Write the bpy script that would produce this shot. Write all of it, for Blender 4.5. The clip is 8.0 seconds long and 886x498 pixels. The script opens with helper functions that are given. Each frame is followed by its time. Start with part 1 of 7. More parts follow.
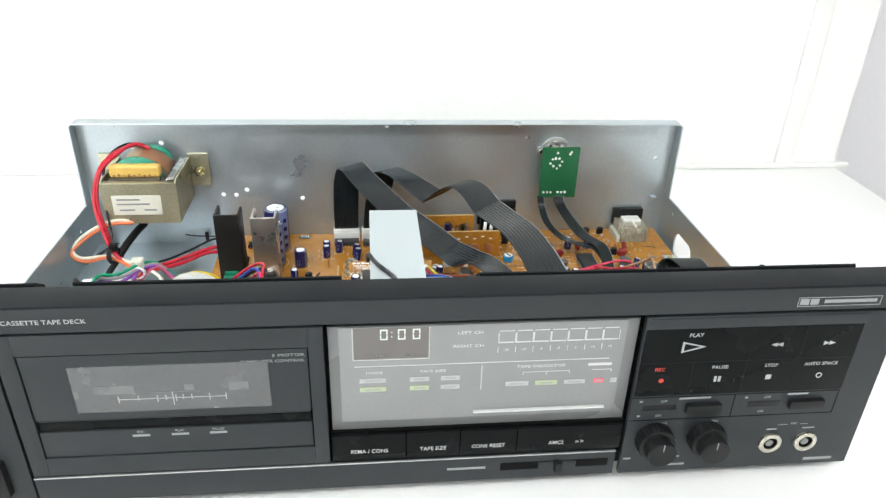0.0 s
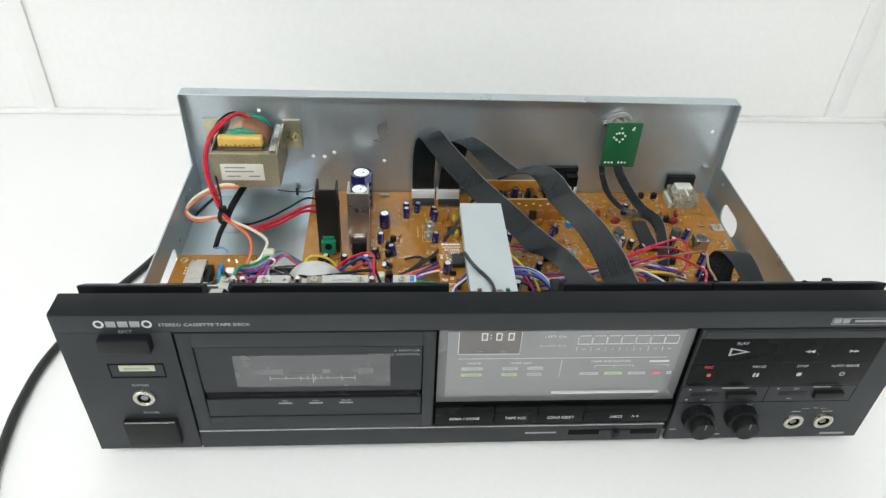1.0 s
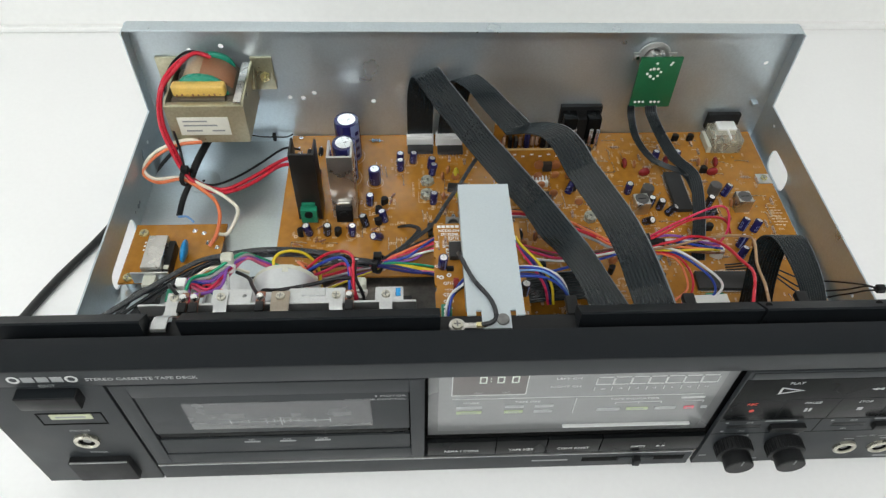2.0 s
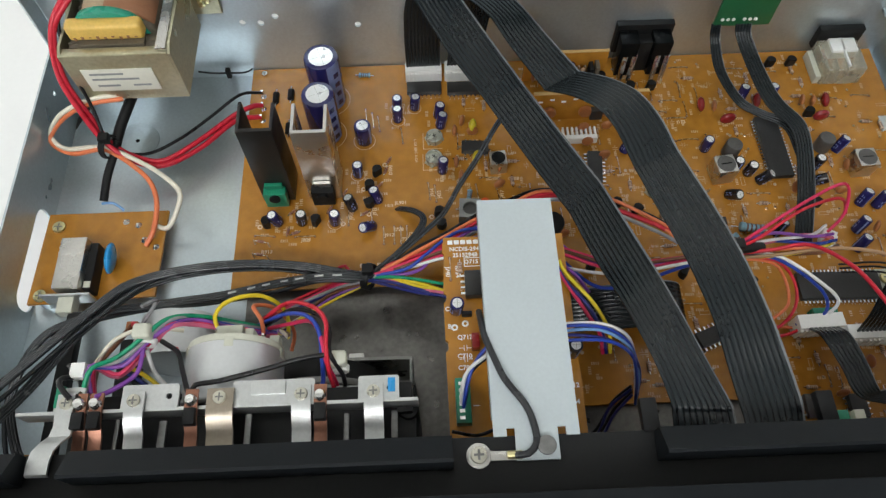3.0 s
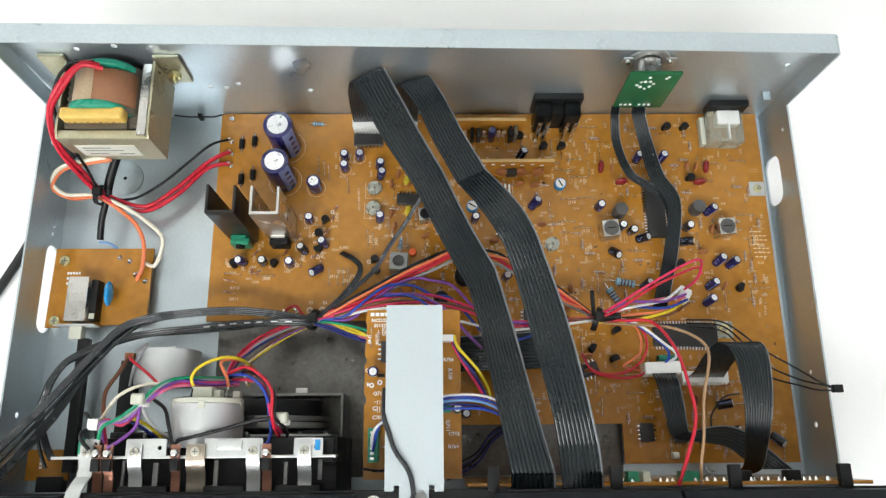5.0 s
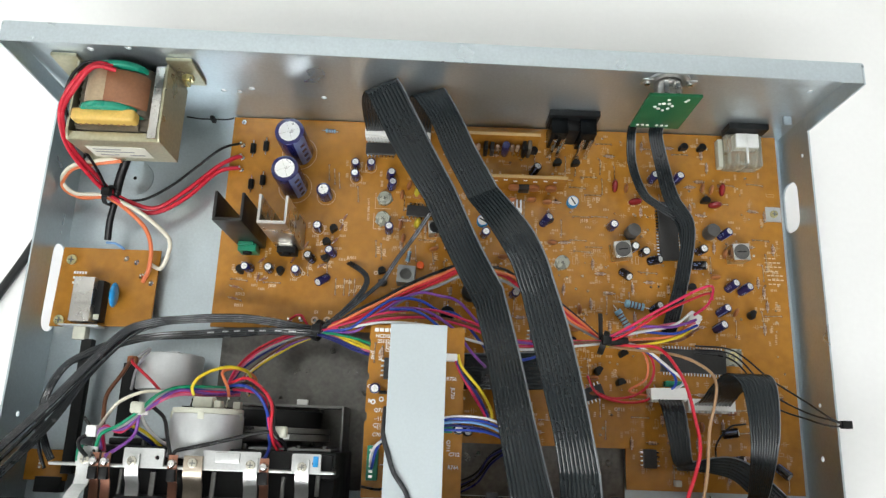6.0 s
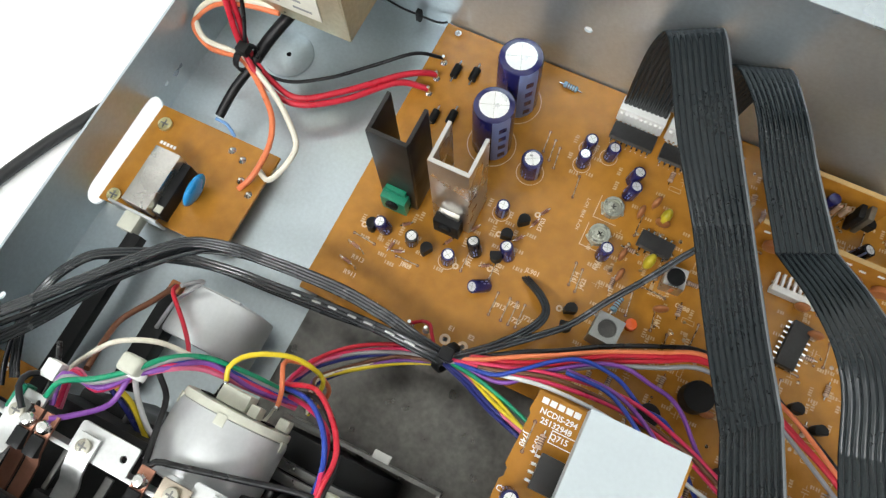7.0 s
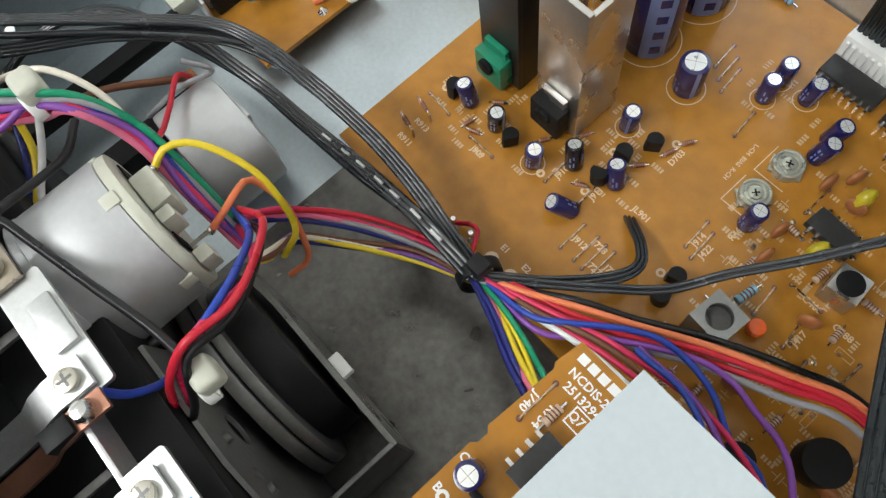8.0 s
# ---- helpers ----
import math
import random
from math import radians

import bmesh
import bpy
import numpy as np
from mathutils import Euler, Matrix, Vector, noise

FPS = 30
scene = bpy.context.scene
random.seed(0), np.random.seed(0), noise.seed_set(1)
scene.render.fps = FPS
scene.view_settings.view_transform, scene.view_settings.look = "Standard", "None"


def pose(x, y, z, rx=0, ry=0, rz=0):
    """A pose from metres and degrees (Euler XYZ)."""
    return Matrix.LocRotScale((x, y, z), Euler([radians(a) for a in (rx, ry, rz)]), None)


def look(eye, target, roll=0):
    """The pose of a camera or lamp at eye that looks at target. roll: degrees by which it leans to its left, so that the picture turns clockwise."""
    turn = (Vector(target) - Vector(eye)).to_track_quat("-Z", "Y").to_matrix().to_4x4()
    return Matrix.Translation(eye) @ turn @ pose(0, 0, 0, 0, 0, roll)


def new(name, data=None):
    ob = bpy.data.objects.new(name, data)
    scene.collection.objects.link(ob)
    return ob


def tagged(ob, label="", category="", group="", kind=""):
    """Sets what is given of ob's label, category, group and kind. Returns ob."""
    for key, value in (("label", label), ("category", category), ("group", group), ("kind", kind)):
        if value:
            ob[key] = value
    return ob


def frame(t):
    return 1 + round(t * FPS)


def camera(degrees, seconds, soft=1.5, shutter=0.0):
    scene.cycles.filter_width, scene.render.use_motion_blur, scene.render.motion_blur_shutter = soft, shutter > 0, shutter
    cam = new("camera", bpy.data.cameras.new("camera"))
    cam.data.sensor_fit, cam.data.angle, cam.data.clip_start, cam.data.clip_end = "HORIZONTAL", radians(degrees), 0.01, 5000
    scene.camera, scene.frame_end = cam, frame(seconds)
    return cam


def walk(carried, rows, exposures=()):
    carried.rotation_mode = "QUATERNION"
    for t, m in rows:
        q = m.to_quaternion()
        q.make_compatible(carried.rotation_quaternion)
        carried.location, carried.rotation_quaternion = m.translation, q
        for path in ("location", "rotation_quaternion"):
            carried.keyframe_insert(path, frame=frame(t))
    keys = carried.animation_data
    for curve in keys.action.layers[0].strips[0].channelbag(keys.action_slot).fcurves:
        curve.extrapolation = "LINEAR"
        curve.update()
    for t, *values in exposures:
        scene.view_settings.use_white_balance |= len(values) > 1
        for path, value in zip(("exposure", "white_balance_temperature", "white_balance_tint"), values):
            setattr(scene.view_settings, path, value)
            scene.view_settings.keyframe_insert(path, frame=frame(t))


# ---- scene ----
cam = camera(63.32, 8.0, soft=1.35)
PATH = [
    (0, (-0.01364, -0.24285, 0.26396), (0.18361, 1.50669, -0.68483), 1.90),
    (0.5, (-0.03313, -0.25957, 0.30496), (0.11593, 1.40667, -0.79113), 2.51),
    (1, (-0.05409, -0.25197, 0.35071), (0.07539, 1.30903, -0.89288), 2.94),
    (1.5, (-0.04352, -0.21325, 0.35967), (0.05538, 1.24060, -1.01021), 2.49),
    (1.7, (-0.03951, -0.18901, 0.36032), (0.05379, 1.20584, -1.06995), 2.35),
    (2.8, (-0.03571, -0.03792, 0.31722), (-0.00294, 0.94981, -1.42155), -0.51),
    (3, (-0.03024, -0.01375, 0.31010), (-0.00435, 0.89973, -1.46891), -0.76),
    (3.5, (-0.00604, 0.01652, 0.30477), (0.02607, 0.75755, -1.55260), 0.24),
    (4, (-0.00298, 0.02456, 0.37691), (0.02843, 0.66288, -1.51823), 1.26),
    (4.5, (0.00241, 0.04071, 0.42248), (0.04095, 0.60666, -1.49539), 3.19),
    (6, (0.00691, 0.06553, 0.42104), (0.01245, 0.57459, -1.51309), 2.78),
    (6.5, (-0.00955, 0.07450, 0.34692), (-0.12493, 0.66420, -1.56068), 0.57),
    (7, (-0.03434, 0.08656, 0.27510), (-0.36469, 0.61255, -1.62600), -6.21),
    (7.5, (-0.02234, 0.09153, 0.22569), (-0.55695, 0.49225, -1.65941), -13.31),
    (8, (-0.01264, 0.09116, 0.19432), (-0.65060, 0.39318, -1.67699), -17.55),
]
EXPOSURES = [(0.0, -0.12), (0.5, -0.42), (1.0, -0.6), (1.7, -0.67), (3.0, -0.74), (3.5, -0.27), (4.0, -0.12), (4.7, -0.17), (6.0, -0.37), (7.0, -0.18), (7.5, -0.24), (8.0, -0.36)]
walk(cam, [(t, look(eye, target, roll)) for t, eye, target, roll in PATH], EXPOSURES)

# ---- light: a white room with ceiling tubes, an added fill lamp, a little sky outside ----
MM = 0.001
world = bpy.data.worlds.new("world")
scene.world = world
world.use_nodes = True
wn = world.node_tree.nodes
sky = wn.new("ShaderNodeTexSky")
sky.sky_type, sky.sun_disc, sky.sun_elevation, sky.sun_rotation = "NISHITA", False, radians(40), radians(200)
wn["Background"].inputs["Strength"].default_value = 0.08
world.node_tree.links.new(sky.outputs["Color"], wn["Background"].inputs["Color"])


def area_lamp(name, m, sx, sy, watts, colour):
    lamp = bpy.data.lights.new(name, "AREA")
    lamp.shape, lamp.size, lamp.size_y, lamp.energy, lamp.color = "RECTANGLE", sx, sy, watts, colour
    ob = new(name, lamp)
    ob.matrix_world = m
    return ob


area_lamp("ceiling_lamp_light", look((-0.2, -1.0, 1.54), (-0.08, -0.55, 0.0)), 1.5, 0.5, 40, (0.965, 1.0, 1.02))
# fill lamp added out of view at the left to brighten the front
area_lamp("fill_light", look((-1.49, -1.53, 0.65), (0.0, -1.0, 0.4)), 1.0, 0.95, 17, (0.94, 0.98, 1.0))


# ---- materials ----
def shader(name, colour, rough=0.5, metal=0.0, vary=0.12, scale=60.0, fine=900.0, bump=0.05, coat=0.0, rough_vary=0.1, spec=0.5, random_tint=0.0):
    """A surface with variation at two scales and a fine relief."""
    mt = bpy.data.materials.new(name)
    mt.use_nodes = True
    n, l = mt.node_tree.nodes, mt.node_tree.links
    b = n["Principled BSDF"]
    b.inputs["Metallic"].default_value = metal
    b.inputs["Specular IOR Level"].default_value = spec
    b.inputs["Coat Weight"].default_value = coat
    tc = n.new("ShaderNodeTexCoord")
    coarse, small = n.new("ShaderNodeTexNoise"), n.new("ShaderNodeTexNoise")
    coarse.inputs["Scale"].default_value, coarse.inputs["Detail"].default_value = scale, 4
    small.inputs["Scale"].default_value, small.inputs["Detail"].default_value = fine, 3
    for t in (coarse, small):
        l.new(tc.outputs["Object"], t.inputs["Vector"])
    mix = n.new("ShaderNodeMath")
    mix.operation = "ADD"
    l.new(coarse.outputs["Fac"], mix.inputs[0])
    l.new(small.outputs["Fac"], mix.inputs[1])
    last = mix.outputs[0]
    if random_tint:
        info, add = n.new("ShaderNodeObjectInfo"), n.new("ShaderNodeMath")
        add.operation = "MULTIPLY_ADD"
        add.inputs[1].default_value = random_tint
        l.new(info.outputs["Random"], add.inputs[0])
        l.new(last, add.inputs[2])
        last = add.outputs[0]
    ramp = n.new("ShaderNodeMapRange")
    ramp.inputs["From Min"].default_value, ramp.inputs["From Max"].default_value = 0.6, 1.4 + random_tint
    ramp.inputs["To Min"].default_value, ramp.inputs["To Max"].default_value = 1 - vary, 1 + vary
    l.new(last, ramp.inputs["Value"])
    mul = n.new("ShaderNodeVectorMath")
    mul.operation = "SCALE"
    mul.inputs[0].default_value = colour
    l.new(ramp.outputs["Result"], mul.inputs["Scale"])
    l.new(mul.outputs["Vector"], b.inputs["Base Color"])
    rr = n.new("ShaderNodeMapRange")
    rr.inputs["From Min"].default_value, rr.inputs["From Max"].default_value = 0.3, 0.7
    rr.inputs["To Min"].default_value, rr.inputs["To Max"].default_value = max(0.02, rough - rough_vary), min(1, rough + rough_vary)
    l.new(coarse.outputs["Fac"], rr.inputs["Value"])
    l.new(rr.outputs["Result"], b.inputs["Roughness"])
    if bump:
        bp = n.new("ShaderNodeBump")
        bp.inputs["Strength"].default_value, bp.inputs["Distance"].default_value = bump, 0.0005
        l.new(small.outputs["Fac"], bp.inputs["Height"])
        l.new(bp.outputs["Normal"], b.inputs["Normal"])
    return mt


def glowing(name, colour, strength, base=(0.4, 0.4, 0.4)):
    mt = bpy.data.materials.new(name)
    mt.use_nodes = True
    b = mt.node_tree.nodes["Principled BSDF"]
    b.inputs["Base Color"].default_value = (*base, 1)
    b.inputs["Emission Color"].default_value = (*colour, 1)
    b.inputs["Emission Strength"].default_value = strength
    return mt


def clear(name, colour, rough, weight, ior=1.49):
    mt = shader(name, colour, rough, 0, 0.03, 40, 500, 0.0)
    b = mt.node_tree.nodes["Principled BSDF"]
    b.inputs["Transmission Weight"].default_value = weight
    b.inputs["IOR"].default_value = ior
    return mt


M = {
    "table": shader("white_laminate", (0.885, 0.885, 0.875), 0.45, 0, 0.02, 6, 300, 0.02),
    "wall": shader("white_wall_panel", (0.82, 0.82, 0.80), 0.6, 0, 0.03, 3, 200, 0.03),
    "room": shader("white_room_paint", (0.8, 0.8, 0.78), 0.8, 0, 0.03, 3, 200, 0.03),
    # lilac tint paints the soft shade at the right of the wall
    "bay": shader("lilac_shade_paint", (0.82, 0.81, 0.845), 0.8, 0, 0.03, 3, 200, 0.03),
    "floor": shader("grey_floor", (0.35, 0.33, 0.3), 0.6, 0, 0.1, 4, 80, 0.05),
    "steel": shader("zinc_plated_steel", (0.52, 0.585, 0.62), 0.36, 0.82, 0.10, 26, 700, 0.05, rough_vary=0.10),
    "steel_dark": shader("tarnished_steel", (0.20, 0.20, 0.195), 0.42, 0.7, 0.35, 90, 420, 0.06),
    # mottled steel, its base colour darkened to include shade on the floor
    "sheet_dark": shader("mottled_shaded_sheet", (0.145, 0.14, 0.13), 0.36, 0.75, 0.35, 90, 420, 0.06),
    "frame_steel": shader("dull_frame_steel", (0.27, 0.275, 0.265), 0.4, 0.8, 0.15, 60, 700, 0.04),
    "bright_steel": shader("bright_steel_strip", (0.58, 0.59, 0.585), 0.38, 0.9, 0.10, 80, 900, 0.03),
    "bronze": shader("bronze_strip", (0.36, 0.31, 0.25), 0.32, 0.9, 0.12, 120, 900, 0.03),
    "copper": shader("copper_strip", (0.32, 0.15, 0.10), 0.38, 0.75, 0.12, 120, 900, 0.03),
    "aluminium": shader("brushed_aluminium", (0.55, 0.535, 0.505), 0.3, 0.95, 0.10, 60, 800, 0.04),
    "motor_can": shader("satin_motor_can", (0.60, 0.615, 0.62), 0.42, 0.65, 0.06, 30, 700, 0.03),
    "solder": shader("solder", (0.8, 0.8, 0.78), 0.22, 1.0, 0.1, 200, 900, 0.1),
    "tinned": shader("tinned_link_wire", (0.52, 0.41, 0.29), 0.3, 0.9, 0.15, 200, 900, 0.05),
    "brass": shader("brass_screw", (0.62, 0.56, 0.30), 0.3, 0.9, 0.15, 200, 900, 0.05),
    "panel": shader("charcoal_panel", (0.0205, 0.024, 0.0265), 0.46, 0.0, 0.12, 20, 1200, 0.06, spec=0.32),
    "panel_top": shader("dark_panel_top", (0.0095, 0.0115, 0.0135), 0.5, 0.0, 0.10, 20, 1200, 0.05, spec=0.14),
    "black": shader("black_plastic", (0.011, 0.0115, 0.012), 0.42, 0, 0.2, 60, 900, 0.05, spec=0.22),
    "gloss_black": shader("gloss_black_plastic", (0.0045, 0.0052, 0.0055), 0.24, 0, 0.1, 40, 700, 0.0, spec=0.09),
    "gap": shader("dark_gap", (0.004, 0.004, 0.004), 0.7, 0, 0.1, 40, 700, 0.0, spec=0.1),
    "display": shader("grey_display_mask", (0.185, 0.19, 0.19), 0.16, 0, 0.05, 18, 500, 0.0, spec=1.0),
    "display_dim": shader("dim_display_field", (0.13, 0.12, 0.115), 0.18, 0, 0.05, 18, 500, 0.0),
    "display_rim": shader("grey_display_rim", (0.135, 0.138, 0.138), 0.25, 0, 0.05, 18, 500, 0.0),
    "door_glass": shader("smoked_window", (0.075, 0.078, 0.08), 0.2, 0, 0.10, 60, 400, 0.0, spec=0.8),
    "print": shader("pale_grey_print", (0.62, 0.63, 0.62), 0.5, 0, 0.05, 60, 700, 0),
    "print_soft": shader("soft_grey_print", (0.50, 0.51, 0.50), 0.5, 0, 0.05, 60, 700, 0),
    "print_mid": shader("mid_grey_print", (0.37, 0.38, 0.38), 0.5, 0, 0.05, 60, 700, 0),
    "print_dim": shader("dim_grey_print", (0.26, 0.27, 0.27), 0.5, 0, 0.05, 60, 700, 0),
    "print_white": shader("white_print", (0.80, 0.80, 0.77), 0.5, 0, 0.05, 60, 700, 0),
    "cream_print": shader("cream_component_print", (0.66, 0.49, 0.31), 0.5, 0, 0.1, 60, 700, 0),
    "faded_print": shader("faded_component_print", (0.54, 0.37, 0.20), 0.5, 0, 0.15, 60, 700, 0),
    "red_print": shader("red_print", (0.62, 0.06, 0.04), 0.5, 0, 0.05, 60, 700, 0),
    "pink_print": shader("pink_window", (0.62, 0.13, 0.17), 0.4, 0, 0.05, 60, 700, 0),
    "green_print": shader("pale_green_window", (0.36, 0.42, 0.26), 0.4, 0, 0.05, 60, 700, 0),
    "cream_label": shader("cream_label", (0.42, 0.44, 0.30), 0.5, 0, 0.08, 60, 700, 0),
    "segment": glowing("lit_digit", (0.85, 1.0, 0.8), 0.35),
    "lamp": glowing("lamp_diffuser", (1.0, 0.985, 0.95), 6.0, (0.8, 0.8, 0.8)),
    "pcb": shader("orange_phenolic_board", (0.39, 0.172, 0.023), 0.19, 0, 0.24, 14, 190, 0.015, spec=0.36, rough_vary=0.06),
    "pcb_edge": shader("pale_board_edge", (0.50, 0.32, 0.12), 0.6, 0, 0.1, 80, 700, 0.1),
    "pcb_green": shader("green_board", (0.012, 0.115, 0.045), 0.35, 0, 0.12, 60, 700, 0.03),
    "plate": shader("pale_grey_plate", (0.46, 0.515, 0.535), 0.45, 0.1, 0.05, 18, 900, 0.05),
    "ribbon": shader("black_ribbon_cable", (0.0085, 0.0125, 0.0145), 0.19, 0, 0.15, 50, 700, 0.02, spec=0.4, rough_vary=0.05),
    "ribbon_edge": shader("grey_ribbon_stripe", (0.17, 0.18, 0.19), 0.4, 0, 0.1, 80, 700, 0.03),
    "sleeve": shader("navy_sleeve", (0.014, 0.014, 0.085), 0.15, 0, 0.2, 200, 900, 0, spec=0.7, random_tint=0.4),
    "sleeve_black": shader("black_sleeve", (0.015, 0.014, 0.018), 0.18, 0, 0.2, 200, 900, 0, spec=0.6),
    "stripe": shader("pale_blue_stripe", (0.15, 0.19, 0.36), 0.35, 0, 0.1, 200, 900, 0),
    "can_top": shader("aluminium_can_top", (0.86, 0.86, 0.85), 0.34, 0.6, 0.05, 200, 900, 0.02),
    "resin": shader("black_resin", (0.010, 0.010, 0.010), 0.5, 0, 0.25, 200, 900, 0.1, spec=0.18),
    "chip": shader("chip_resin", (0.026, 0.0255, 0.025), 0.42, 0, 0.25, 120, 900, 0.1, spec=0.4),
    "white_plastic": shader("white_plastic", (0.80, 0.80, 0.77), 0.4, 0, 0.05, 90, 700, 0.02),
    "cream_plastic": shader("cream_plastic", (0.54, 0.545, 0.455), 0.4, 0, 0.08, 90, 700, 0.02),
    "clear_plastic": clear("clear_plastic", (0.88, 0.84, 0.68), 0.22, 0.75),
    "trimmer": shader("grey_trimmer", (0.40, 0.405, 0.34), 0.3, 0.55, 0.15, 200, 900, 0.1),
    "ferrite": shader("grey_ferrite", (0.075, 0.072, 0.068), 0.45, 0, 0.3, 200, 900, 0.15),
    "red_film": shader("dark_red_film", (0.22, 0.014, 0.016), 0.25, 0, 0.2, 160, 900, 0.0, random_tint=0.4),
    "ceramic": shader("brown_ceramic", (0.33, 0.12, 0.04), 0.45, 0, 0.2, 160, 900, 0.05, random_tint=0.5),
    "yellow_film": shader("mustard_film", (0.50, 0.40, 0.02), 0.35, 0, 0.2, 160, 900, 0.05),
    "orange_disc": shader("orange_dipped_coating", (0.80, 0.12, 0.02), 0.25, 0, 0.1, 160, 900, 0.02),
    "blue_disc": shader("blue_disc_coating", (0.02, 0.26, 0.58), 0.28, 0, 0.1, 160, 900, 0.02),
    "resistor_blue": shader("blue_resistor", (0.22, 0.40, 0.50), 0.4, 0, 0.2, 300, 900, 0.05),
    "resistor_brown": shader("reddish_brown_resistor", (0.36, 0.16, 0.10), 0.4, 0, 0.25, 300, 900, 0.05, random_tint=0.5),
    "resistor_tan": shader("tan_resistor", (0.54, 0.38, 0.27), 0.4, 0, 0.25, 300, 900, 0.05, random_tint=0.5),
    "band": shader("resistor_band", (0.12, 0.04, 0.02), 0.4, 0, 0.2, 300, 900, 0),
    "green_part": shader("green_resin", (0.01, 0.20, 0.11), 0.35, 0, 0.2, 160, 900, 0.05),
    "bracket": shader("olive_plated_bracket", (0.46, 0.44, 0.31), 0.35, 0.75, 0.18, 50, 500, 0.05),
    "core": shader("dark_laminations", (0.14, 0.12, 0.09), 0.5, 0.4, 0.25, 90, 900, 0.1),
    "paper_pale": shader("oiled_paper_wrap", (0.36, 0.27, 0.17), 0.35, 0, 0.2, 60, 700, 0.05),
    "paper": shader("brown_paper_wrap", (0.26, 0.115, 0.055), 0.4, 0, 0.15, 60, 700, 0.05),
    "tape_yellow": shader("yellow_coil_tape", (0.66, 0.43, 0.10), 0.42, 0, 0.15, 120, 700, 0.05),
    "tape_green": shader("green_coil_tape", (0.01, 0.25, 0.16), 0.3, 0, 0.15, 120, 700, 0.05),
    "label": shader("off_white_label", (0.68, 0.67, 0.58), 0.5, 0, 0.05, 90, 700, 0),
    "heatsink": shader("black_heatsink", (0.013, 0.012, 0.011), 0.4, 0.2, 0.2, 60, 900, 0.05),
    "flywheel": shader("dark_rim", (0.20, 0.20, 0.19), 0.34, 0.75, 0.15, 90, 900, 0.03),
    "cord": shader("black_power_cord", (0.010, 0.0105, 0.011), 0.38, 0, 0.1, 90, 700, 0.03),
    "chrome": shader("chrome_ring", (0.56, 0.54, 0.46), 0.3, 0.9, 0.08, 90, 700, 0.03),
}
WIRE_COLOURS = {
    "red": (0.53, 0.02, 0.04), "crimson": (0.62, 0.03, 0.10), "pink": (0.62, 0.14, 0.24), "orange": (0.73, 0.20, 0.085), "yellow": (0.72, 0.55, 0.03),
    "green": (0.01, 0.26, 0.13), "blue": (0.025, 0.06, 0.36), "navy": (0.02, 0.025, 0.16), "lightblue": (0.16, 0.32, 0.60), "purple": (0.22, 0.07, 0.34),
    "grey": (0.30, 0.30, 0.31), "white": (0.74, 0.74, 0.73), "cream": (0.74, 0.70, 0.58), "brown": (0.15, 0.06, 0.03), "tan": (0.36, 0.22, 0.12),
    "black": (0.008, 0.008, 0.009), "darkgrey": (0.03, 0.031, 0.034), "blackgloss": (0.022, 0.026, 0.030),
}
for key, rgb in WIRE_COLOURS.items():
    M["wire_" + key] = shader(key + "_insulation", rgb, 0.22 if "gloss" in key else 0.32, 0, 0.08, 90, 700, 0.02, spec=0.75 if "gloss" in key else 0.32)


# ---- building helpers ----
def thing(name, loc=(0, 0, 0), label="", category="", group="", kind=""):
    ob = new(name)
    ob.empty_display_size = 0.01
    ob.location = loc
    return tagged(ob, label, category, group, kind)


def base_of(ob):
    while ob.parent:
        ob = ob.parent
    return ob.location


def mesh_of(name, bm, mats, sharp=35):
    me = bpy.data.meshes.new(name)
    bm.normal_update()
    bm.to_mesh(me)
    bm.free()
    for mt in mats if isinstance(mats, (list, tuple)) else [mats]:
        me.materials.append(M[mt] if isinstance(mt, str) else mt)
    me.polygons.foreach_set("use_smooth", [True] * len(me.polygons))
    me.set_sharp_from_angle(angle=radians(sharp))
    return me


def part(name, bm, material, parent, label="", sharp=35):
    """A mesh built in the place's own coordinates, hung under a thing or a part."""
    if parent is not None:
        bmesh.ops.translate(bm, vec=-Vector(base_of(parent)), verts=bm.verts)
    ob = new(name, mesh_of(name, bm, material, sharp))
    ob.parent = parent
    if label:
        ob["label"] = label
    return ob


def single(name, bm, material, label, category, kind="", loc=None, group="", sharp=35):
    """A thing that is one mesh."""
    loc = Vector(loc) if loc else sum((v.co for v in bm.verts), Vector()) / max(1, len(bm.verts))
    bmesh.ops.translate(bm, vec=-loc, verts=bm.verts)
    ob = new(name, mesh_of(name, bm, material, sharp))
    ob.location = loc
    return tagged(ob, label, category, group, kind)


def placed(name, me, parent, m, label=""):
    """One more of a shared mesh, under parent, at the place's pose m."""
    ob = new(name, me)
    ob.parent = parent
    ob.matrix_basis = Matrix.Translation(-Vector(base_of(parent))) @ m
    if label:
        ob["label"] = label
    return ob


def box(x0, x1, y0, y1, z0, z1, bevel=0.0, bm=None, mat=0, seg=2):
    """A box from limits in millimetres, with rounded edges."""
    own = bmesh.new()
    bmesh.ops.create_cube(own, size=1)
    for v in own.verts:
        v.co = Vector(((x0 + x1) / 2 + v.co.x * (x1 - x0), (y0 + y1) / 2 + v.co.y * (y1 - y0), (z0 + z1) / 2 + v.co.z * (z1 - z0))) * MM
    if bevel:
        bmesh.ops.bevel(own, geom=own.edges[:], offset=bevel * MM, segments=seg, affect="EDGES", profile=0.6)
    for f in own.faces:
        f.material_index = mat
    return join(bm, own)


def join(bm, own):
    if bm is None:
        return own
    me = bpy.data.meshes.new("tmp")
    own.to_mesh(me)
    own.free()
    bm.from_mesh(me)
    bpy.data.meshes.remove(me)
    return bm


